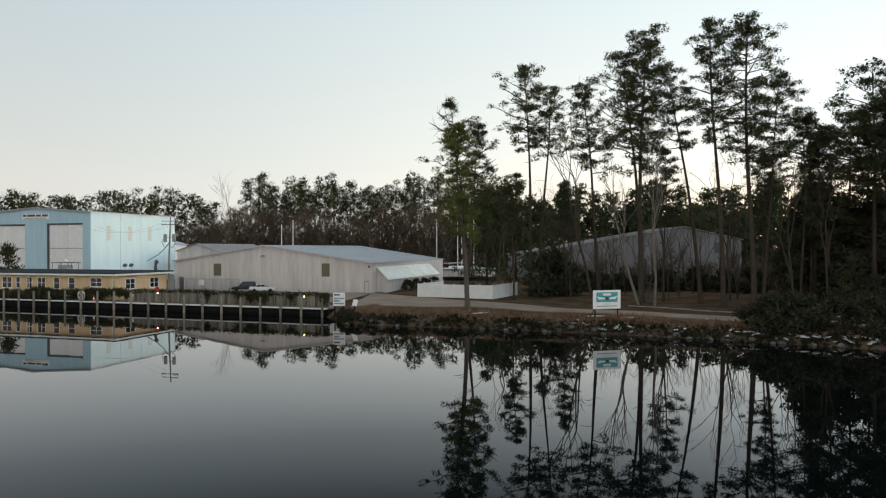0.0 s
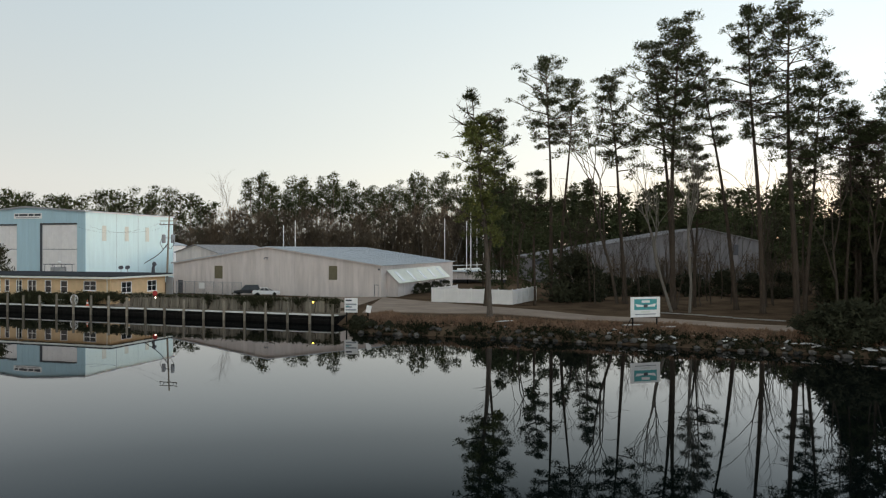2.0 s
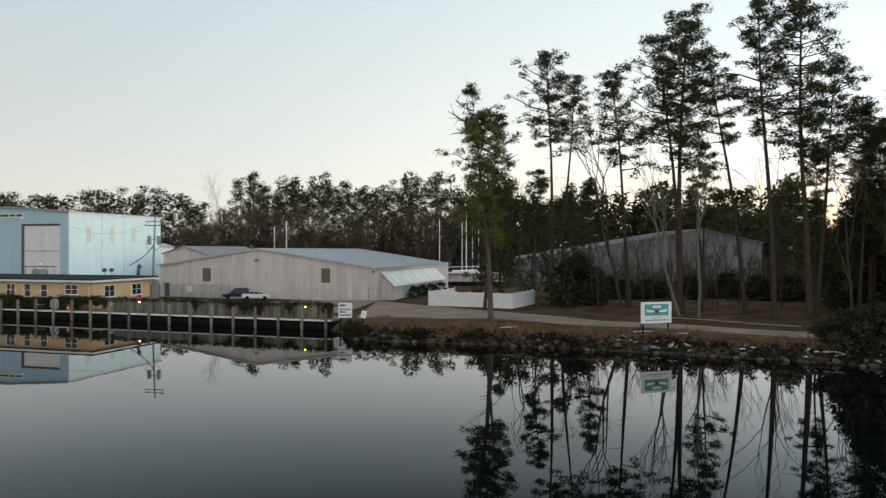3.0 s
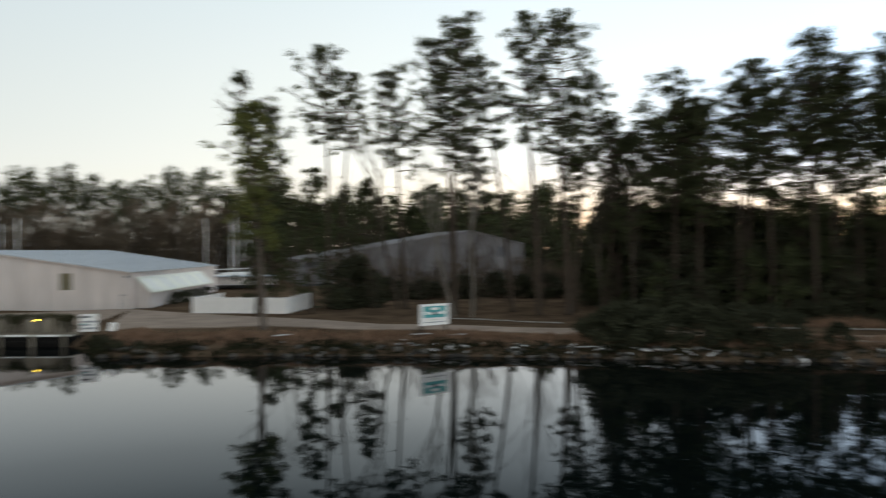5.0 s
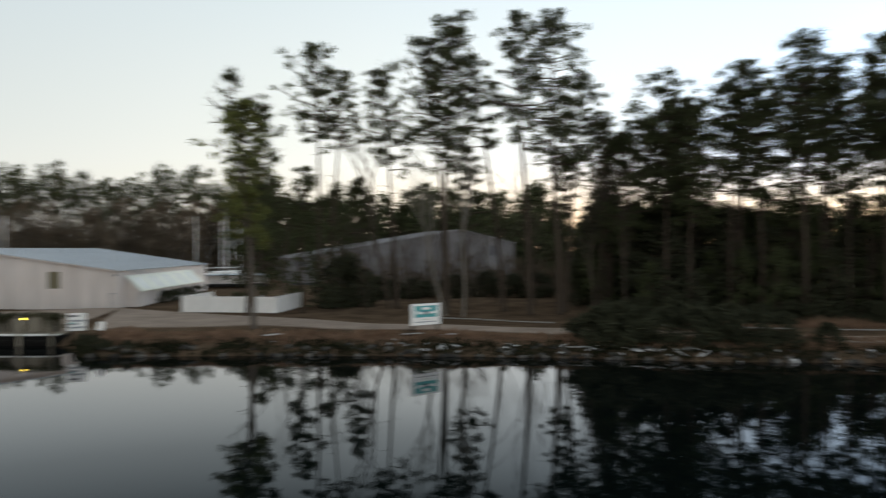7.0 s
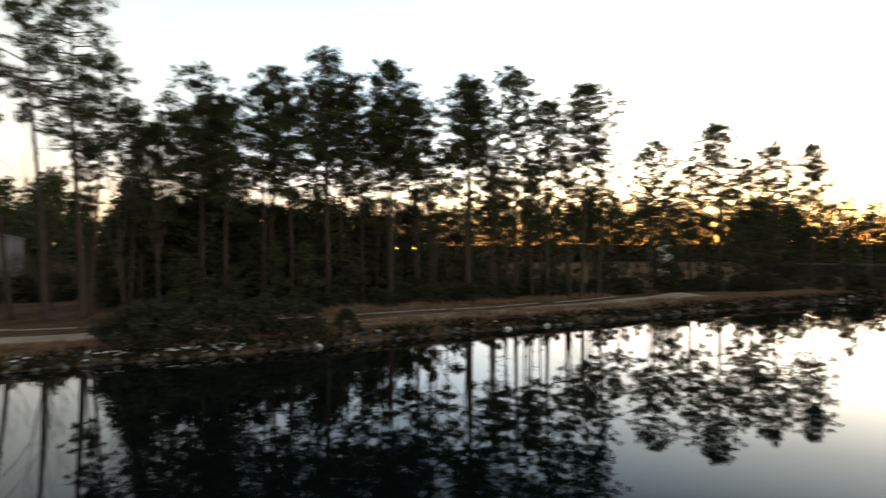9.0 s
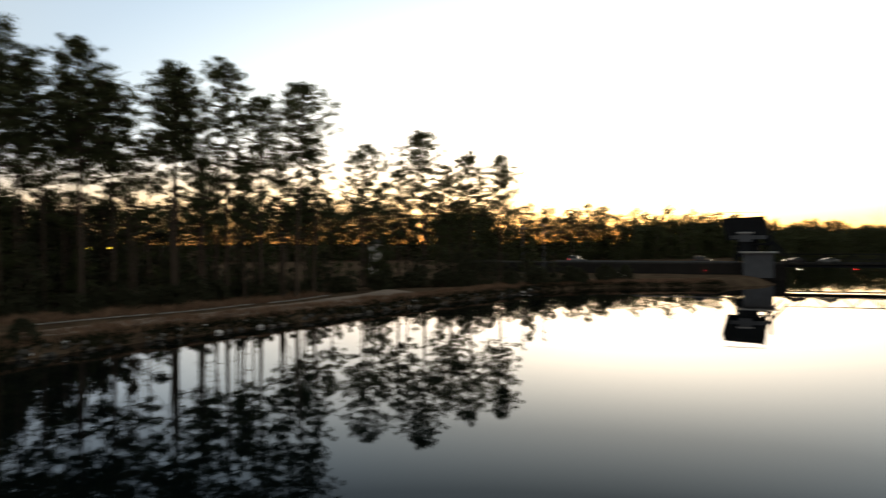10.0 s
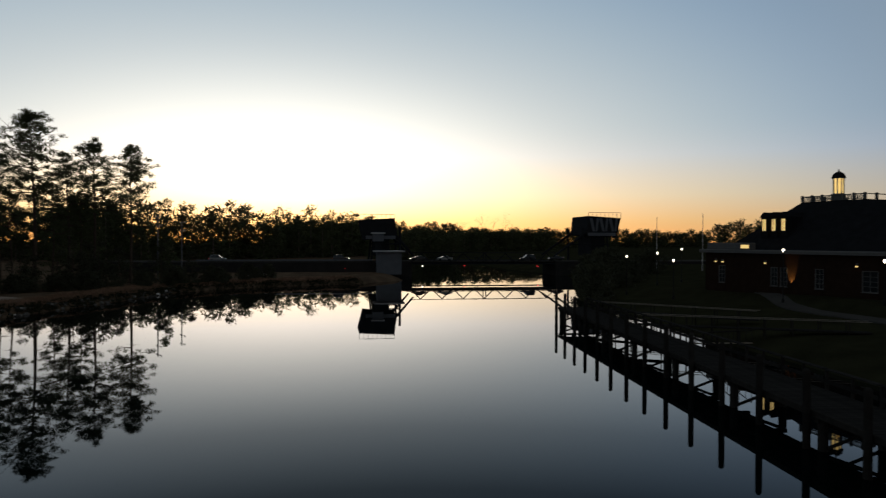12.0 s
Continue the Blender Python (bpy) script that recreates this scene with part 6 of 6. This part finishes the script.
def vines():
    rng = np.random.default_rng(9)
    rnd = random.Random(9)
    # along the fence top: low mats, with a few clumps that hang to the deck
    spots = [(1.6 + i * 1.75, 1.1, 0.22, 26) for i in range(21)]
    spots += [(2.0, 0.9, 1.5, 90), (12.6, 1.4, 1.7, 170), (14.6, 1.0, 1.5, 120), (16.9, 0.8, 1.2, 80), (22.6, 1.0, 1.3, 80), (7.6, 0.6, 1.1, 50)]
    # bushes in front of the office
    spots += [(38.5 + i * 1.5, 1.2, 1.2, 150) for i in range(15)]
    for x, ww, hh, count in spots:
        top = 3.02 + rnd.uniform(-0.12, 0.12) if x < 38 else 2.85 + rnd.uniform(-0.25, 0.25)
        pts = []
        for k in range(count):
            u = rng.normal() * ww * 0.5
            pts.append((u, rng.normal() * 0.25, top + rng.normal() * 0.14 - rng.random() ** (1.2 if hh > 0.5 else 2.0) * hh * (1 - min(0.7, abs(u) / (ww * 1.6)))))
        pts = np.array(pts)
        pts[:, 2] = np.maximum(pts[:, 2], 1.2)
        t = thing("vine_bush", DOCK @ pose(x, -3.1, 0), "dark vine bush hanging over the dock fence" if x < 38 else "loose green-brown bush in front of the office", "bush", "dock vines" if x < 38 else "office bushes")
        part("leaves", blade_mesh("leaves", *tufts(pts, rng, 9, 0.24, 0.09, 0.0), M_VINE, rng), None, t)
        st = Mesh()
        for k in range(5):
            u = rnd.uniform(-ww * 0.4, ww * 0.4)
            st.tube([(u * 0.3, 0.1, 1.14), (u * 0.7, 0.05, 1.9), (u, 0, top - 0.1)], [0.03, 0.025, 0.01], 4, caps=False)
        tagged(part("stem_work", st, M_TWIG, t), kind="stuff")


vines()

# ---- yard things ----
def utility_pole():
    u = thing("utility_pole", pose(-53.0, 132.9, G0 - 0.3, 0, 0, -18), "weathered utility pole with cross-arms and grey transformers", "utility pole")
    part("pole", Mesh().tube([(0, 0, 0), (0.25, 0, 7), (0.6, 0, 14.8)], [0.2, 0.17, 0.12], 9), M_WOOD, u)
    part("cross_arm", Mesh().box(-1.4, 2.4, -0.18, -0.06, 13.2, 13.35), M_WOOD, u)
    part("cross_arm", Mesh().box(-1.6, 2.2, 0.1, 0.2, 13.9, 14.02), M_WOOD, u)
    for x in (-1.3, -0.5, 1.6, 2.3):
        part("insulator", Mesh().lathe([(0.04, 13.36), (0.09, 13.42), (0.05, 13.5), (0.08, 13.58), (0.03, 13.66)], 7, x, -0.12), M_GREY, u)
    for x in (-0.55, 1.45):
        tr = part("transformer", Mesh().lathe([(0.2, 9.9), (0.34, 10.0), (0.34, 11.3), (0.28, 11.42), (0.1, 11.5)], 12, x, -0.1), M_GREY, u, "grey can transformer", smooth=False)
        part("bracket", Mesh().box(min(x, 0.4), max(x, 0.4), -0.05, 0.05, 10.8, 10.9), M_STEEL, tr)
    part("cable_loop", Mesh().tube([(0.4, -0.2, 9.8), (-0.8, -0.3, 8.4), (-2.2, -0.3, 7.4), (-4.6, -0.4, 6.2)], 0.07, 6), M_BLACK, u)
    part("cable_loop", Mesh().tube([(-0.55, -0.2, 11.4), (-1.2, -0.3, 9.9), (-0.6, -0.3, 8.9), (0.3, -0.2, 9.3)], 0.04, 5), M_BLACK, u)
    part("cable_loop", Mesh().tube([(1.45, -0.2, 11.4), (1.9, -0.3, 9.8), (1.2, -0.3, 8.8), (0.5, -0.2, 9.2)], 0.04, 5), M_BLACK, u)
    for i, (dx, dz) in enumerate(((-1.3, 13.6), (2.3, 13.6))):
        pts = [(dx - 30 * s, 10 * s, dz - 4 * s * (1 - s) * 1.6) for s in [k / 10 for k in range(11)]]
        part("overhead_wire", Mesh().tube(pts, 0.010, 4, caps=False), M_BLACK, u)


utility_pole()


def bank_poles():
    for x, y, top in ((164.5, 22.2, 16.0), (173.7, 17.3, 15.0)):
        z = height(x, y)
        u = thing("utility_pole", pose(x, y, z, 0, 0, 20), "dark utility pole with two cross-arms on the far bank", "utility pole", "bank poles")
        part("pole", Mesh().tube([(0, 0, -0.3), (0, 0, top - z)], [0.2, 0.13], 8), M_TRIM, u)
        for k in (0.4, 2.4):
            part("cross_arm", Mesh().box(-1.9, 1.9, -0.24, -0.14, top - z - k - 0.15, top - z - k), M_TRIM, u)
            for xx in (-1.7, -0.8, 0.8, 1.7):
                part("insulator", Mesh().tube([(xx, -0.19, top - z - k), (xx, -0.19, top - z - k + 0.3)], 0.06, 5), M_GREY, u)


bank_poles()


def masts():
    for x, y, top, r in ((-53.5, 226, 17.5, 0.13), (-50.2, 228, 19.2, 0.16), (-2.4, 200, 18.6, 0.12), (3.6, 196, 17.6, 0.12), (4.8, 197, 20.4, 0.14), (6.6, 199, 17.0, 0.1), (8.4, 201, 18.5, 0.1)):
        s = thing("sailboat", pose(x, y, 0), "moored sailboat with a tall pale bare mast", "boat", "laid-up sailboats")
        hull = Mesh()
        ring = [(-4.5, 0.9), (-1, 1.35), (2.5, 1.0), (4.8, 0.0), (2.5, -1.0), (-1, -1.35), (-4.5, -0.9)]
        n = len(ring)
        for k, z in ((0.45, G0 + 0.8), (0.85, G0 + 1.6), (1.0, G0 + 2.7)):
            hull.v += [(px * k, py * k, z) for px, py in ring]
        hull.f += [tuple(range(n - 1, -1, -1)), tuple(range(2 * n, 3 * n))] + [(q * n + i, q * n + (i + 1) % n, (q + 1) * n + (i + 1) % n, (q + 1) * n + i) for q in (0, 1) for i in range(n)]
        part("hull", hull, M_WHITE, s)
        part("keel", Mesh().box(-0.8, 0.8, -0.15, 0.15, G0 - 0.2, G0 + 0.8), M_TRIM, s)
        part("cabin", Mesh().bevelled(-2.0, 1.5, -0.75, 0.75, G0 + 2.7, G0 + 3.3, 0.1), M_WHITE, s)
        mast = part("mast", Mesh().tube([(0.6, 0, G0 + 3.3), (0.6, 0, top)], [r, r * 0.7], 7), M_WHITE, s)
        part("spreader", Mesh().tube([(0.6, -1.0, top * 0.66), (0.6, 1.0, top * 0.66)], 0.04, 5), M_WHITE, mast)
        part("boom", Mesh().tube([(0.6, 0, G0 + 4.2), (-3.4, 0, G0 + 4.1)], 0.08, 6), M_WHITE, s)
        for dx in (-4.4, 4.6):
            part("stay", Mesh().tube([(dx, 0, G0 + 2.7), (0.6, 0, top - 0.2)], 0.015, 4, caps=False), M_STEEL, mast)


masts()


def yard_clutter():
    m = pose(-94.1, 127.4, 0, 0, 0, -17.3)
    st = thing("stop_sign", DOCK @ pose(31.8, -2.6, 1.14, 0, 0, 180), "faded red octagonal sign on a steel post", "sign")
    part("post", Mesh().tube([(0, 0.06, 0), (0, 0.06, 2.5)], 0.04, 6), M_STEEL, st)
    o = part("plate", Mesh().side([(0.42 * math.cos(radians(22.5 + 45 * i)), 0.42 * math.sin(radians(22.5 + 45 * i))) for i in range(8)], -0.015, 0.015), M_RED, st)
    o.matrix_basis = pose(0, 0, 2.1) @ Matrix.Scale(1.1, 4)
    # dishes and a vent on the flat roof
    for x, y in ((32.4, 12.0), (33.3, 12.6)):
        d = thing("satellite_dish", m @ pose(x, y, 5.75, 0, 0, 30), "grey satellite dish on the flat roof", "dish", "roof dishes")
        part("stand", Mesh().tube([(0, 0, -0.02), (0, 0, 0.7)], 0.05, 6), M_STEEL, d)
        o = part("bowl", Mesh().lathe([(0.04, 0.0), (0.24, 0.05), (0.42, 0.16), (0.4, 0.18), (0.23, 0.08), (0.03, 0.03)], 12), M_TRIM, d)
        o.matrix_basis = pose(0, 0, 0.8, 55, 0, 0)
    v = thing("roof_vent", m @ pose(38.6, 12.8, 5.75), "dark pipe vent with a cowl on the flat roof", "vent")
    part("pipe", Mesh().tube([(0, 0, -0.02), (0, 0, 0.9), (0.2, 0, 1.3)], [0.3, 0.25, 0.2], 8), M_TRIM, v)
    part("cowl", Mesh().lathe([(0.15, 1.2), (0.42, 1.35), (0.3, 1.75), (0.08, 1.95)], 9, 0.2, 0), M_TRIM, v)
    # small boat on a trailer, its cabin frame standing over the roof
    b = thing("work_boat", pose(-79.6, 145.6, -0.6, 0, 0, -16), "grey work boat with a cabin frame on a trailer", "boat")
    hull = Mesh().prism([(-3.2, -1.1), (2.2, -1.1), (3.6, 0), (2.2, 1.1), (-3.2, 1.1)], 3.4, 5.1)
    part("hull", hull, M_WHITE, b)
    part("cabin", Mesh().bevelled(-1.4, 1.0, -0.9, 0.9, 5.1, 6.9, 0.12), M_GREY, b)
    top = Mesh().box(-3.0, 2.8, -1.0, 1.0, 7.4, 7.52)
    for x in (-2.8, -0.4, 2.4):
        for y in (-0.9, 0.9):
            top.tube([(x, y, 5.1), (x * 0.95, y, 7.4)], 0.05, 5)
    part("canopy_frame", top, M_TRIM, b)
    part("radar", Mesh().lathe([(0.1, 7.52), (0.35, 7.7), (0.35, 8.0), (0.1, 8.15)], 10), M_WHITE, b)
    part("trailer", Mesh().box(-3.4, 3.2, -0.9, 0.9, 2.9, 3.3).box(-2.6, -2.2, -0.8, 0.8, 1.3, 2.9).box(1.8, 2.2, -0.8, 0.8, 1.3, 2.9), M_STEEL, b)
    # things on the dock
    def on_dock(x, y, z=1.14):
        return DOCK @ pose(x, y, z)
    cn = thing("traffic_cone", on_dock(43.5, -1.3), "orange traffic cone with a white band on the dock", "cone")
    part("cone", Mesh().lathe([(0.2, 0.06), (0.05, 0.95)], 12), M_CONE, cn)
    part("base", Mesh().box(-0.26, 0.26, -0.26, 0.26, 0, 0.055), M_CONE, cn)
    part("band", Mesh().lathe([(0.152, 0.36), (0.115, 0.58)], 12), M_WHITE, cn)
    w = thing("cart_wheel", on_dock(47.3, -2.4), "white spoked wheel propped on the dock", "wheel")
    ring = Mesh().tube([(0.75 * math.cos(k * math.pi / 9), 0, 0.8 + 0.75 * math.sin(k * math.pi / 9)) for k in range(19)], 0.07, 5)
    part("rim", ring, M_WHITE, w)
    for k in range(6):
        a0 = k * math.pi / 6
        part("spoke", Mesh().tube([(-0.72 * math.cos(a0), 0, 0.8 - 0.72 * math.sin(a0)), (0.72 * math.cos(a0), 0, 0.8 + 0.72 * math.sin(a0))], 0.04, 5), M_WHITE, w)
    t = thing("picnic_table", on_dock(50.0, -2.0), "pale timber table standing on the dock", "table")
    part("tabletop", Mesh().box(-0.9, 0.9, -0.4, 0.4, 0.72, 0.78), M_CAP, t)
    for x in (-0.7, 0.7):
        for y in (-0.3, 0.3):
            part("leg", Mesh().box(x - 0.05, x + 0.05, y - 0.05, y + 0.05, 0, 0.718), M_WOOD, t)
    ch = thing("dock_box", on_dock(54.0, -2.2), "pale dock storage box", "box")
    part("body", Mesh().bevelled(-0.45, 0.45, -0.35, 0.35, 0, 0.95, 0.04), M_CREAM, ch)
    part("lid", Mesh().bevelled(-0.5, 0.5, -0.4, 0.4, 0.955, 1.08, 0.04), M_WHITE, ch)
    # mesh fence in front of the shed
    f = thing("mesh_fence", pose(-52.5, 136.3, G0, 0, 0, -16.9), "steel mesh fence with a white plate beside the shed", "fence")
    for i in range(8):
        part("post", Mesh().tube([(i * 2.0, 0, -0.1), (i * 2.0, 0, 2.5)], 0.05, 6), M_STEEL, f)
    part("rail", Mesh().tube([(0, 0, 2.45), (14, 0, 2.45)], 0.035, 5).tube([(0, 0, 0.3), (14, 0, 0.3)], 0.03, 5), M_STEEL, f)
    wires = Mesh()
    for i in range(94):
        wires.tube([(i * 0.15, 0, 0.3), (i * 0.15, 0, 2.45)], 0.012, 3, caps=False)
    part("mesh", wires, M_STEEL, f)
    part("plate", Mesh().box(5.0, 6.2, -0.09, -0.05, 1.2, 2.3), M_WHITE, f, "white warning plate")
    bu = bushy("shrub", 5.0, 2.6, 230, M_VINE, "dark bushy tree beside the blue hall", "tree", "yard bushes", 1.0, 0.1, m=pose(-86.5, 137, G0) @ Matrix.Diagonal((1.3, 1.3, 1.9, 1)))
    hd = bushy("shrub", 1.6, 1.6, 231, M_VINE, "clipped shrub along the office wall", "shrub", "office shrubs", 0.8, 0.0, False, m=pose(-58.5, 115.2, G0 - 0.3))
    for k in range(1, 10):
        copy_thing(hd, m @ pose(35.5 - k * 2.7, -1.7, G0 - 0.3, 0, 0, 40 * k))


yard_clutter()


# ---- museum on the south bank ----
def museum():
    ang = math.degrees(math.atan2(-59.9 + 58.5, 63.3 - 81.4))
    gz = 3.35
    # local x runs along the front from its far end towards the near end; local -y faces the canal
    m = pose(81.4, -58.5, gz, 0, 0, ang)
    b = thing("museum", m, "brick museum with a steep dark hipped roof and a lit cupola", "building")
    w, d, ev = 46.0, 30.0, 5.4
    holes = []
    for x, ww in ((2.6, 1.2), (11.7, 1.1), (13.2, 1.1), (18.4, 1.2), (24.6, 2.0), (31.0, 1.2), (36.0, 1.2)):
        holes.append((x, x + ww, 1.05, 3.6))
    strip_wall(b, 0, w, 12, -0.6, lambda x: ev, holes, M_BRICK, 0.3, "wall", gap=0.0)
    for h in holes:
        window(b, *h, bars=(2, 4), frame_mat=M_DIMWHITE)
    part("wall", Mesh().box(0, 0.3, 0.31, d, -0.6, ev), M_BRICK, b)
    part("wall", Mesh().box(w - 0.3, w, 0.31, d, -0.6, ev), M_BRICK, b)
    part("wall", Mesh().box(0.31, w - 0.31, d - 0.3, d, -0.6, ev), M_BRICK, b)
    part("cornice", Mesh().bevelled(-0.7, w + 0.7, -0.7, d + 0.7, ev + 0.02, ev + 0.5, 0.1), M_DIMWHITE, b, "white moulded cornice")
    # hipped roof with a railed flat
    x0, x1, xa, xb = 2.0, w + 0.6, 9.7, 19.0
    rf = Mesh()
    y0, y1, ya, yb, zt = 1.6, d + 0.6, 8.6, 18.0, 12.75
    rf.add([(x0, y0, ev + 0.5), (x1, y0, ev + 0.5), (x1, y1, ev + 0.5), (x0, y1, ev + 0.5), (xa, ya, zt), (xb, ya, zt), (xb, yb, zt), (xa, yb, zt)],
           [(3, 2, 1, 0), (4, 5, 6, 7), (0, 1, 5, 4), (1, 2, 6, 5), (2, 3, 7, 6), (3, 0, 4, 7)])
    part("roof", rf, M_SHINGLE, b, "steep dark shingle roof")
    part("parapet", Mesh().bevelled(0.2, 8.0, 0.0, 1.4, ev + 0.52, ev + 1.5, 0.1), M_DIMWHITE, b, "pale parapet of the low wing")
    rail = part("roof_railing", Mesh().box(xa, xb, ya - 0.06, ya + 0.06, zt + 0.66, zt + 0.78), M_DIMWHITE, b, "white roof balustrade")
    for x in (xa, xb):
        part("top_rail", Mesh().box(x - 0.06, x + 0.06, ya + 0.07, yb, zt + 0.66, zt + 0.78), M_DIMWHITE, rail)
    part("bottom_rail", Mesh().box(xa, xb, ya - 0.06, ya + 0.06, zt + 0.05, zt + 0.15), M_DIMWHITE, rail)
    for i in range(7):
        x = xa + (xb - xa) * i / 6
        part("baluster_post", Mesh().bevelled(x - 0.16, x + 0.16, ya - 0.16, ya + 0.16, zt, zt + 0.9, 0.04), M_DIMWHITE, rail)
    for i in range(1, 5):
        y = ya + (yb - ya) * i / 4
        for x in (xa, xb):
            part("baluster_post", Mesh().bevelled(x - 0.16, x + 0.16, y - 0.16, y + 0.16, zt, zt + 0.9, 0.04), M_DIMWHITE, rail)
    bal = Mesh().box(-0.03, 0.03, -0.03, 0.03, 0.152, 0.658).data("baluster", M_DIMWHITE)
    for i in range(60):
        part("baluster", bal, None, rail).matrix_basis = pose(xa + (xb - xa) * (i + 0.5) / 60, ya, zt)
    cx, cy = 11.5, 13.8
    cu = part("cupola", Mesh().lathe([(0.85, zt), (0.85, zt + 1.2), (0.75, zt + 1.3)], 8, cx, cy), M_DIMWHITE, b, "white cupola with a lit lantern")
    part("lantern", Mesh().lathe([(0.55, zt + 1.3), (0.55, zt + 3.5)], 8, cx, cy), M_WARM, cu, "glowing warm lantern")
    for i in range(8):
        a0 = radians(45 * i + 22.5)
        part("column", Mesh().lathe([(0.09, zt + 1.3), (0.09, zt + 3.5)], 6, cx + 0.7 * math.cos(a0), cy + 0.7 * math.sin(a0)), M_CREAM, cu)
    part("dome", Mesh().lathe([(0.95, zt + 3.5), (0.92, zt + 3.65), (0.78, zt + 4.05), (0.45, zt + 4.35), (0.12, zt + 4.5), (0.04, zt + 4.9)], 12, cx, cy), M_SHINGLE, cu)
    # three dormers with lit windows
    for i in range(3):
        x, z = 7.8 + i * 1.6, 9.5
        dm = part("dormer", Mesh().box(x - 0.55, x + 0.55, 3.2, 8.5, z - 3.4, z + 1.0), M_SHINGLE, b, "small gabled dormer with a lit window")
        part("dormer_roof", Mesh().side([(x - 0.64, z + 1.005), (x + 0.64, z + 1.005), (x, z + 1.75)], 3.0, 9), M_SHINGLE, dm)
        part("lit_window", Mesh().box(x - 0.27, x + 0.27, 3.14, 3.19, z - 0.9, z + 0.75), M_WARM, dm)
        part("glazing_bar", Mesh().box(x - 0.03, x + 0.03, 3.09, 3.13, z - 0.9, z + 0.75), M_DIMWHITE, dm)
        part("lit_window", Mesh().box(x - 0.58, x - 0.555, 3.6, 4.4, z - 0.9, z + 0.75), M_WARM, dm)
    part("lit_strip", Mesh().box(6.6, 8.0, -0.06, -0.02, ev + 0.7, ev + 1.2), M_WARM, b, "lit clerestory strip")
    for x in (2.1, 3.4, 10.85, 24.0, 33.5):
        sc = part("sconce", Mesh().bevelled(x - 0.1, x + 0.1, -0.2, -0.005, 4.2, 4.5, 0.03), M_TRIM, b)
        part("sconce_bulb", Mesh().box(x - 0.12, x + 0.12, -0.25, -0.05, 4.0, 4.18), M_WARM, sc)
    up = bpy.data.lights.new("uplight", "SPOT")
    up.energy, up.color, up.spot_size, up.shadow_soft_size = 400, (1.0, 0.6, 0.18), radians(38), 0.05
    ul = new("uplight", up)
    ul.matrix_world = m @ look((14.95, -0.5, 1.0), (14.95, -0.05, 2.4))
    return m, gz


MUSEUM, MZ = museum()


def lamp_post(x, y, top, label):
    z = height(x, y)
    p = thing("lamp_post", pose(x, y, z), label, "lamp post", "path lamps")
    h = top - z
    part("post", Mesh().lathe([(0.16, 0), (0.16, 0.5), (0.07, 0.7), (0.055, h - 0.4), (0.12, h - 0.32)], 9), M_BLACK, p)
    part("globe", Mesh().lathe([(0.06, h - 0.31), (0.12, h - 0.16), (0.115, h + 0.04), (0.05, h + 0.12)], 10), M_LAMP, p, "lit white globe")
    part("cap", Mesh().lathe([(0.16, h + 0.125), (0.07, h + 0.2), (0.03, h + 0.32)], 10), M_TRIM, p)


for x, y, top in ((51.8, -57.5, 8.35), (64.2, -55.8, 9.4), (95.1, -53.9, 8.0), (82.8, -53.7, 7.6), (96.2, -60.9, 8.5), (101.5, -70.3, 9.1)):
    lamp_post(x, y, top, "black lamp post with a lit white globe on the museum lawn")
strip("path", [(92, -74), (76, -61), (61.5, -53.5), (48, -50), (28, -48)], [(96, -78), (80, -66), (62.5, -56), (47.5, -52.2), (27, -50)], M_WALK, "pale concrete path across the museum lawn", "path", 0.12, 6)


def south_bank():
    rnd = random.Random(21)
    first = bushy("shrub", 3.0, 2.4, 240, M_SHRUB, "dark shrub on the south bank", "shrub", "south bank shrubs", 0.9, 0.0, False, m=pose(88, -44, height(88, -44)))
    for x, y, s in ((97, -49, 1.3), (106, -55, 1.5), (115, -60, 1.6), (126, -66, 1.8), (135, -72, 2.0), (142, -78, 1.8), (150, -84, 2.2), (158, -90, 2.4), (165, -97, 2.2), (120, -72, 1.6), (140, -92, 2.0), (108, -62, 1.0), (92, -47.5, 0.9)):
        o = copy_thing(first, pose(0, 0, 0))
        o.matrix_basis = pose(x, y, height(x, y), 0, 0, rnd.uniform(0, 360)) @ Matrix.Scale(s, 4)
    for x, y, top in ((156, -106, 17.4), (133, -102, 17.0)):
        u = thing("flag_mast", pose(x, y, height(x, y)), "slim bare mast on the south bank", "mast", "masts")
        part("pole", Mesh().tube([(0, 0, 0), (0, 0, top - 3)], [0.12, 0.05], 6), M_STEEL, u)
    t = thing("white_kiosk", pose(187.6, 65, height(187.6, 65), 0, 0, 60), "pale lit kiosk seen through the trees", "kiosk")
    part("wall", Mesh().box(-1.4, 1.4, -1.2, 1.2, 0, 8.5), M_WHITE, t)
    part("roof", Mesh().add([(-1.8, -1.6, 8.5), (1.8, -1.6, 8.5), (1.8, 1.6, 8.5), (-1.8, 1.6, 8.5), (0, 0, 10.2)], [(3, 2, 1, 0), (0, 1, 4), (1, 2, 4), (2, 3, 4), (3, 0, 4)]), M_DARKROOF, t)


south_bank()


def woods_lights():
    """Lit shop fronts that glimmer through the trunks."""
    s = thing("roadside_shop", pose(149.6, 127.2, height(149.6, 127.2), 0, 0, -54), "low dark shop with a lit yellow fascia beyond the woods", "shop")
    part("wall", Mesh().box(-7, 7, 0, 8, 0, 8.6), M_CONCRETE, s)
    part("lit_fascia", Mesh().box(-4.8, 4.8, -0.1, -0.005, 7.5, 7.95), M_YELLOW, s)
    part("roof", Mesh().bevelled(-7.4, 7.4, -0.4, 8.4, 8.605, 9.0, 0.05), M_DARKROOF, s)
    for x, y, top in ((142.2, 136.8, 9.4), (103.2, 120.2, 7.6), (159.9, 111.6, 7.6)):
        lamp_post(x, y, top, "street lamp glimmering through the woods")


woods_lights()
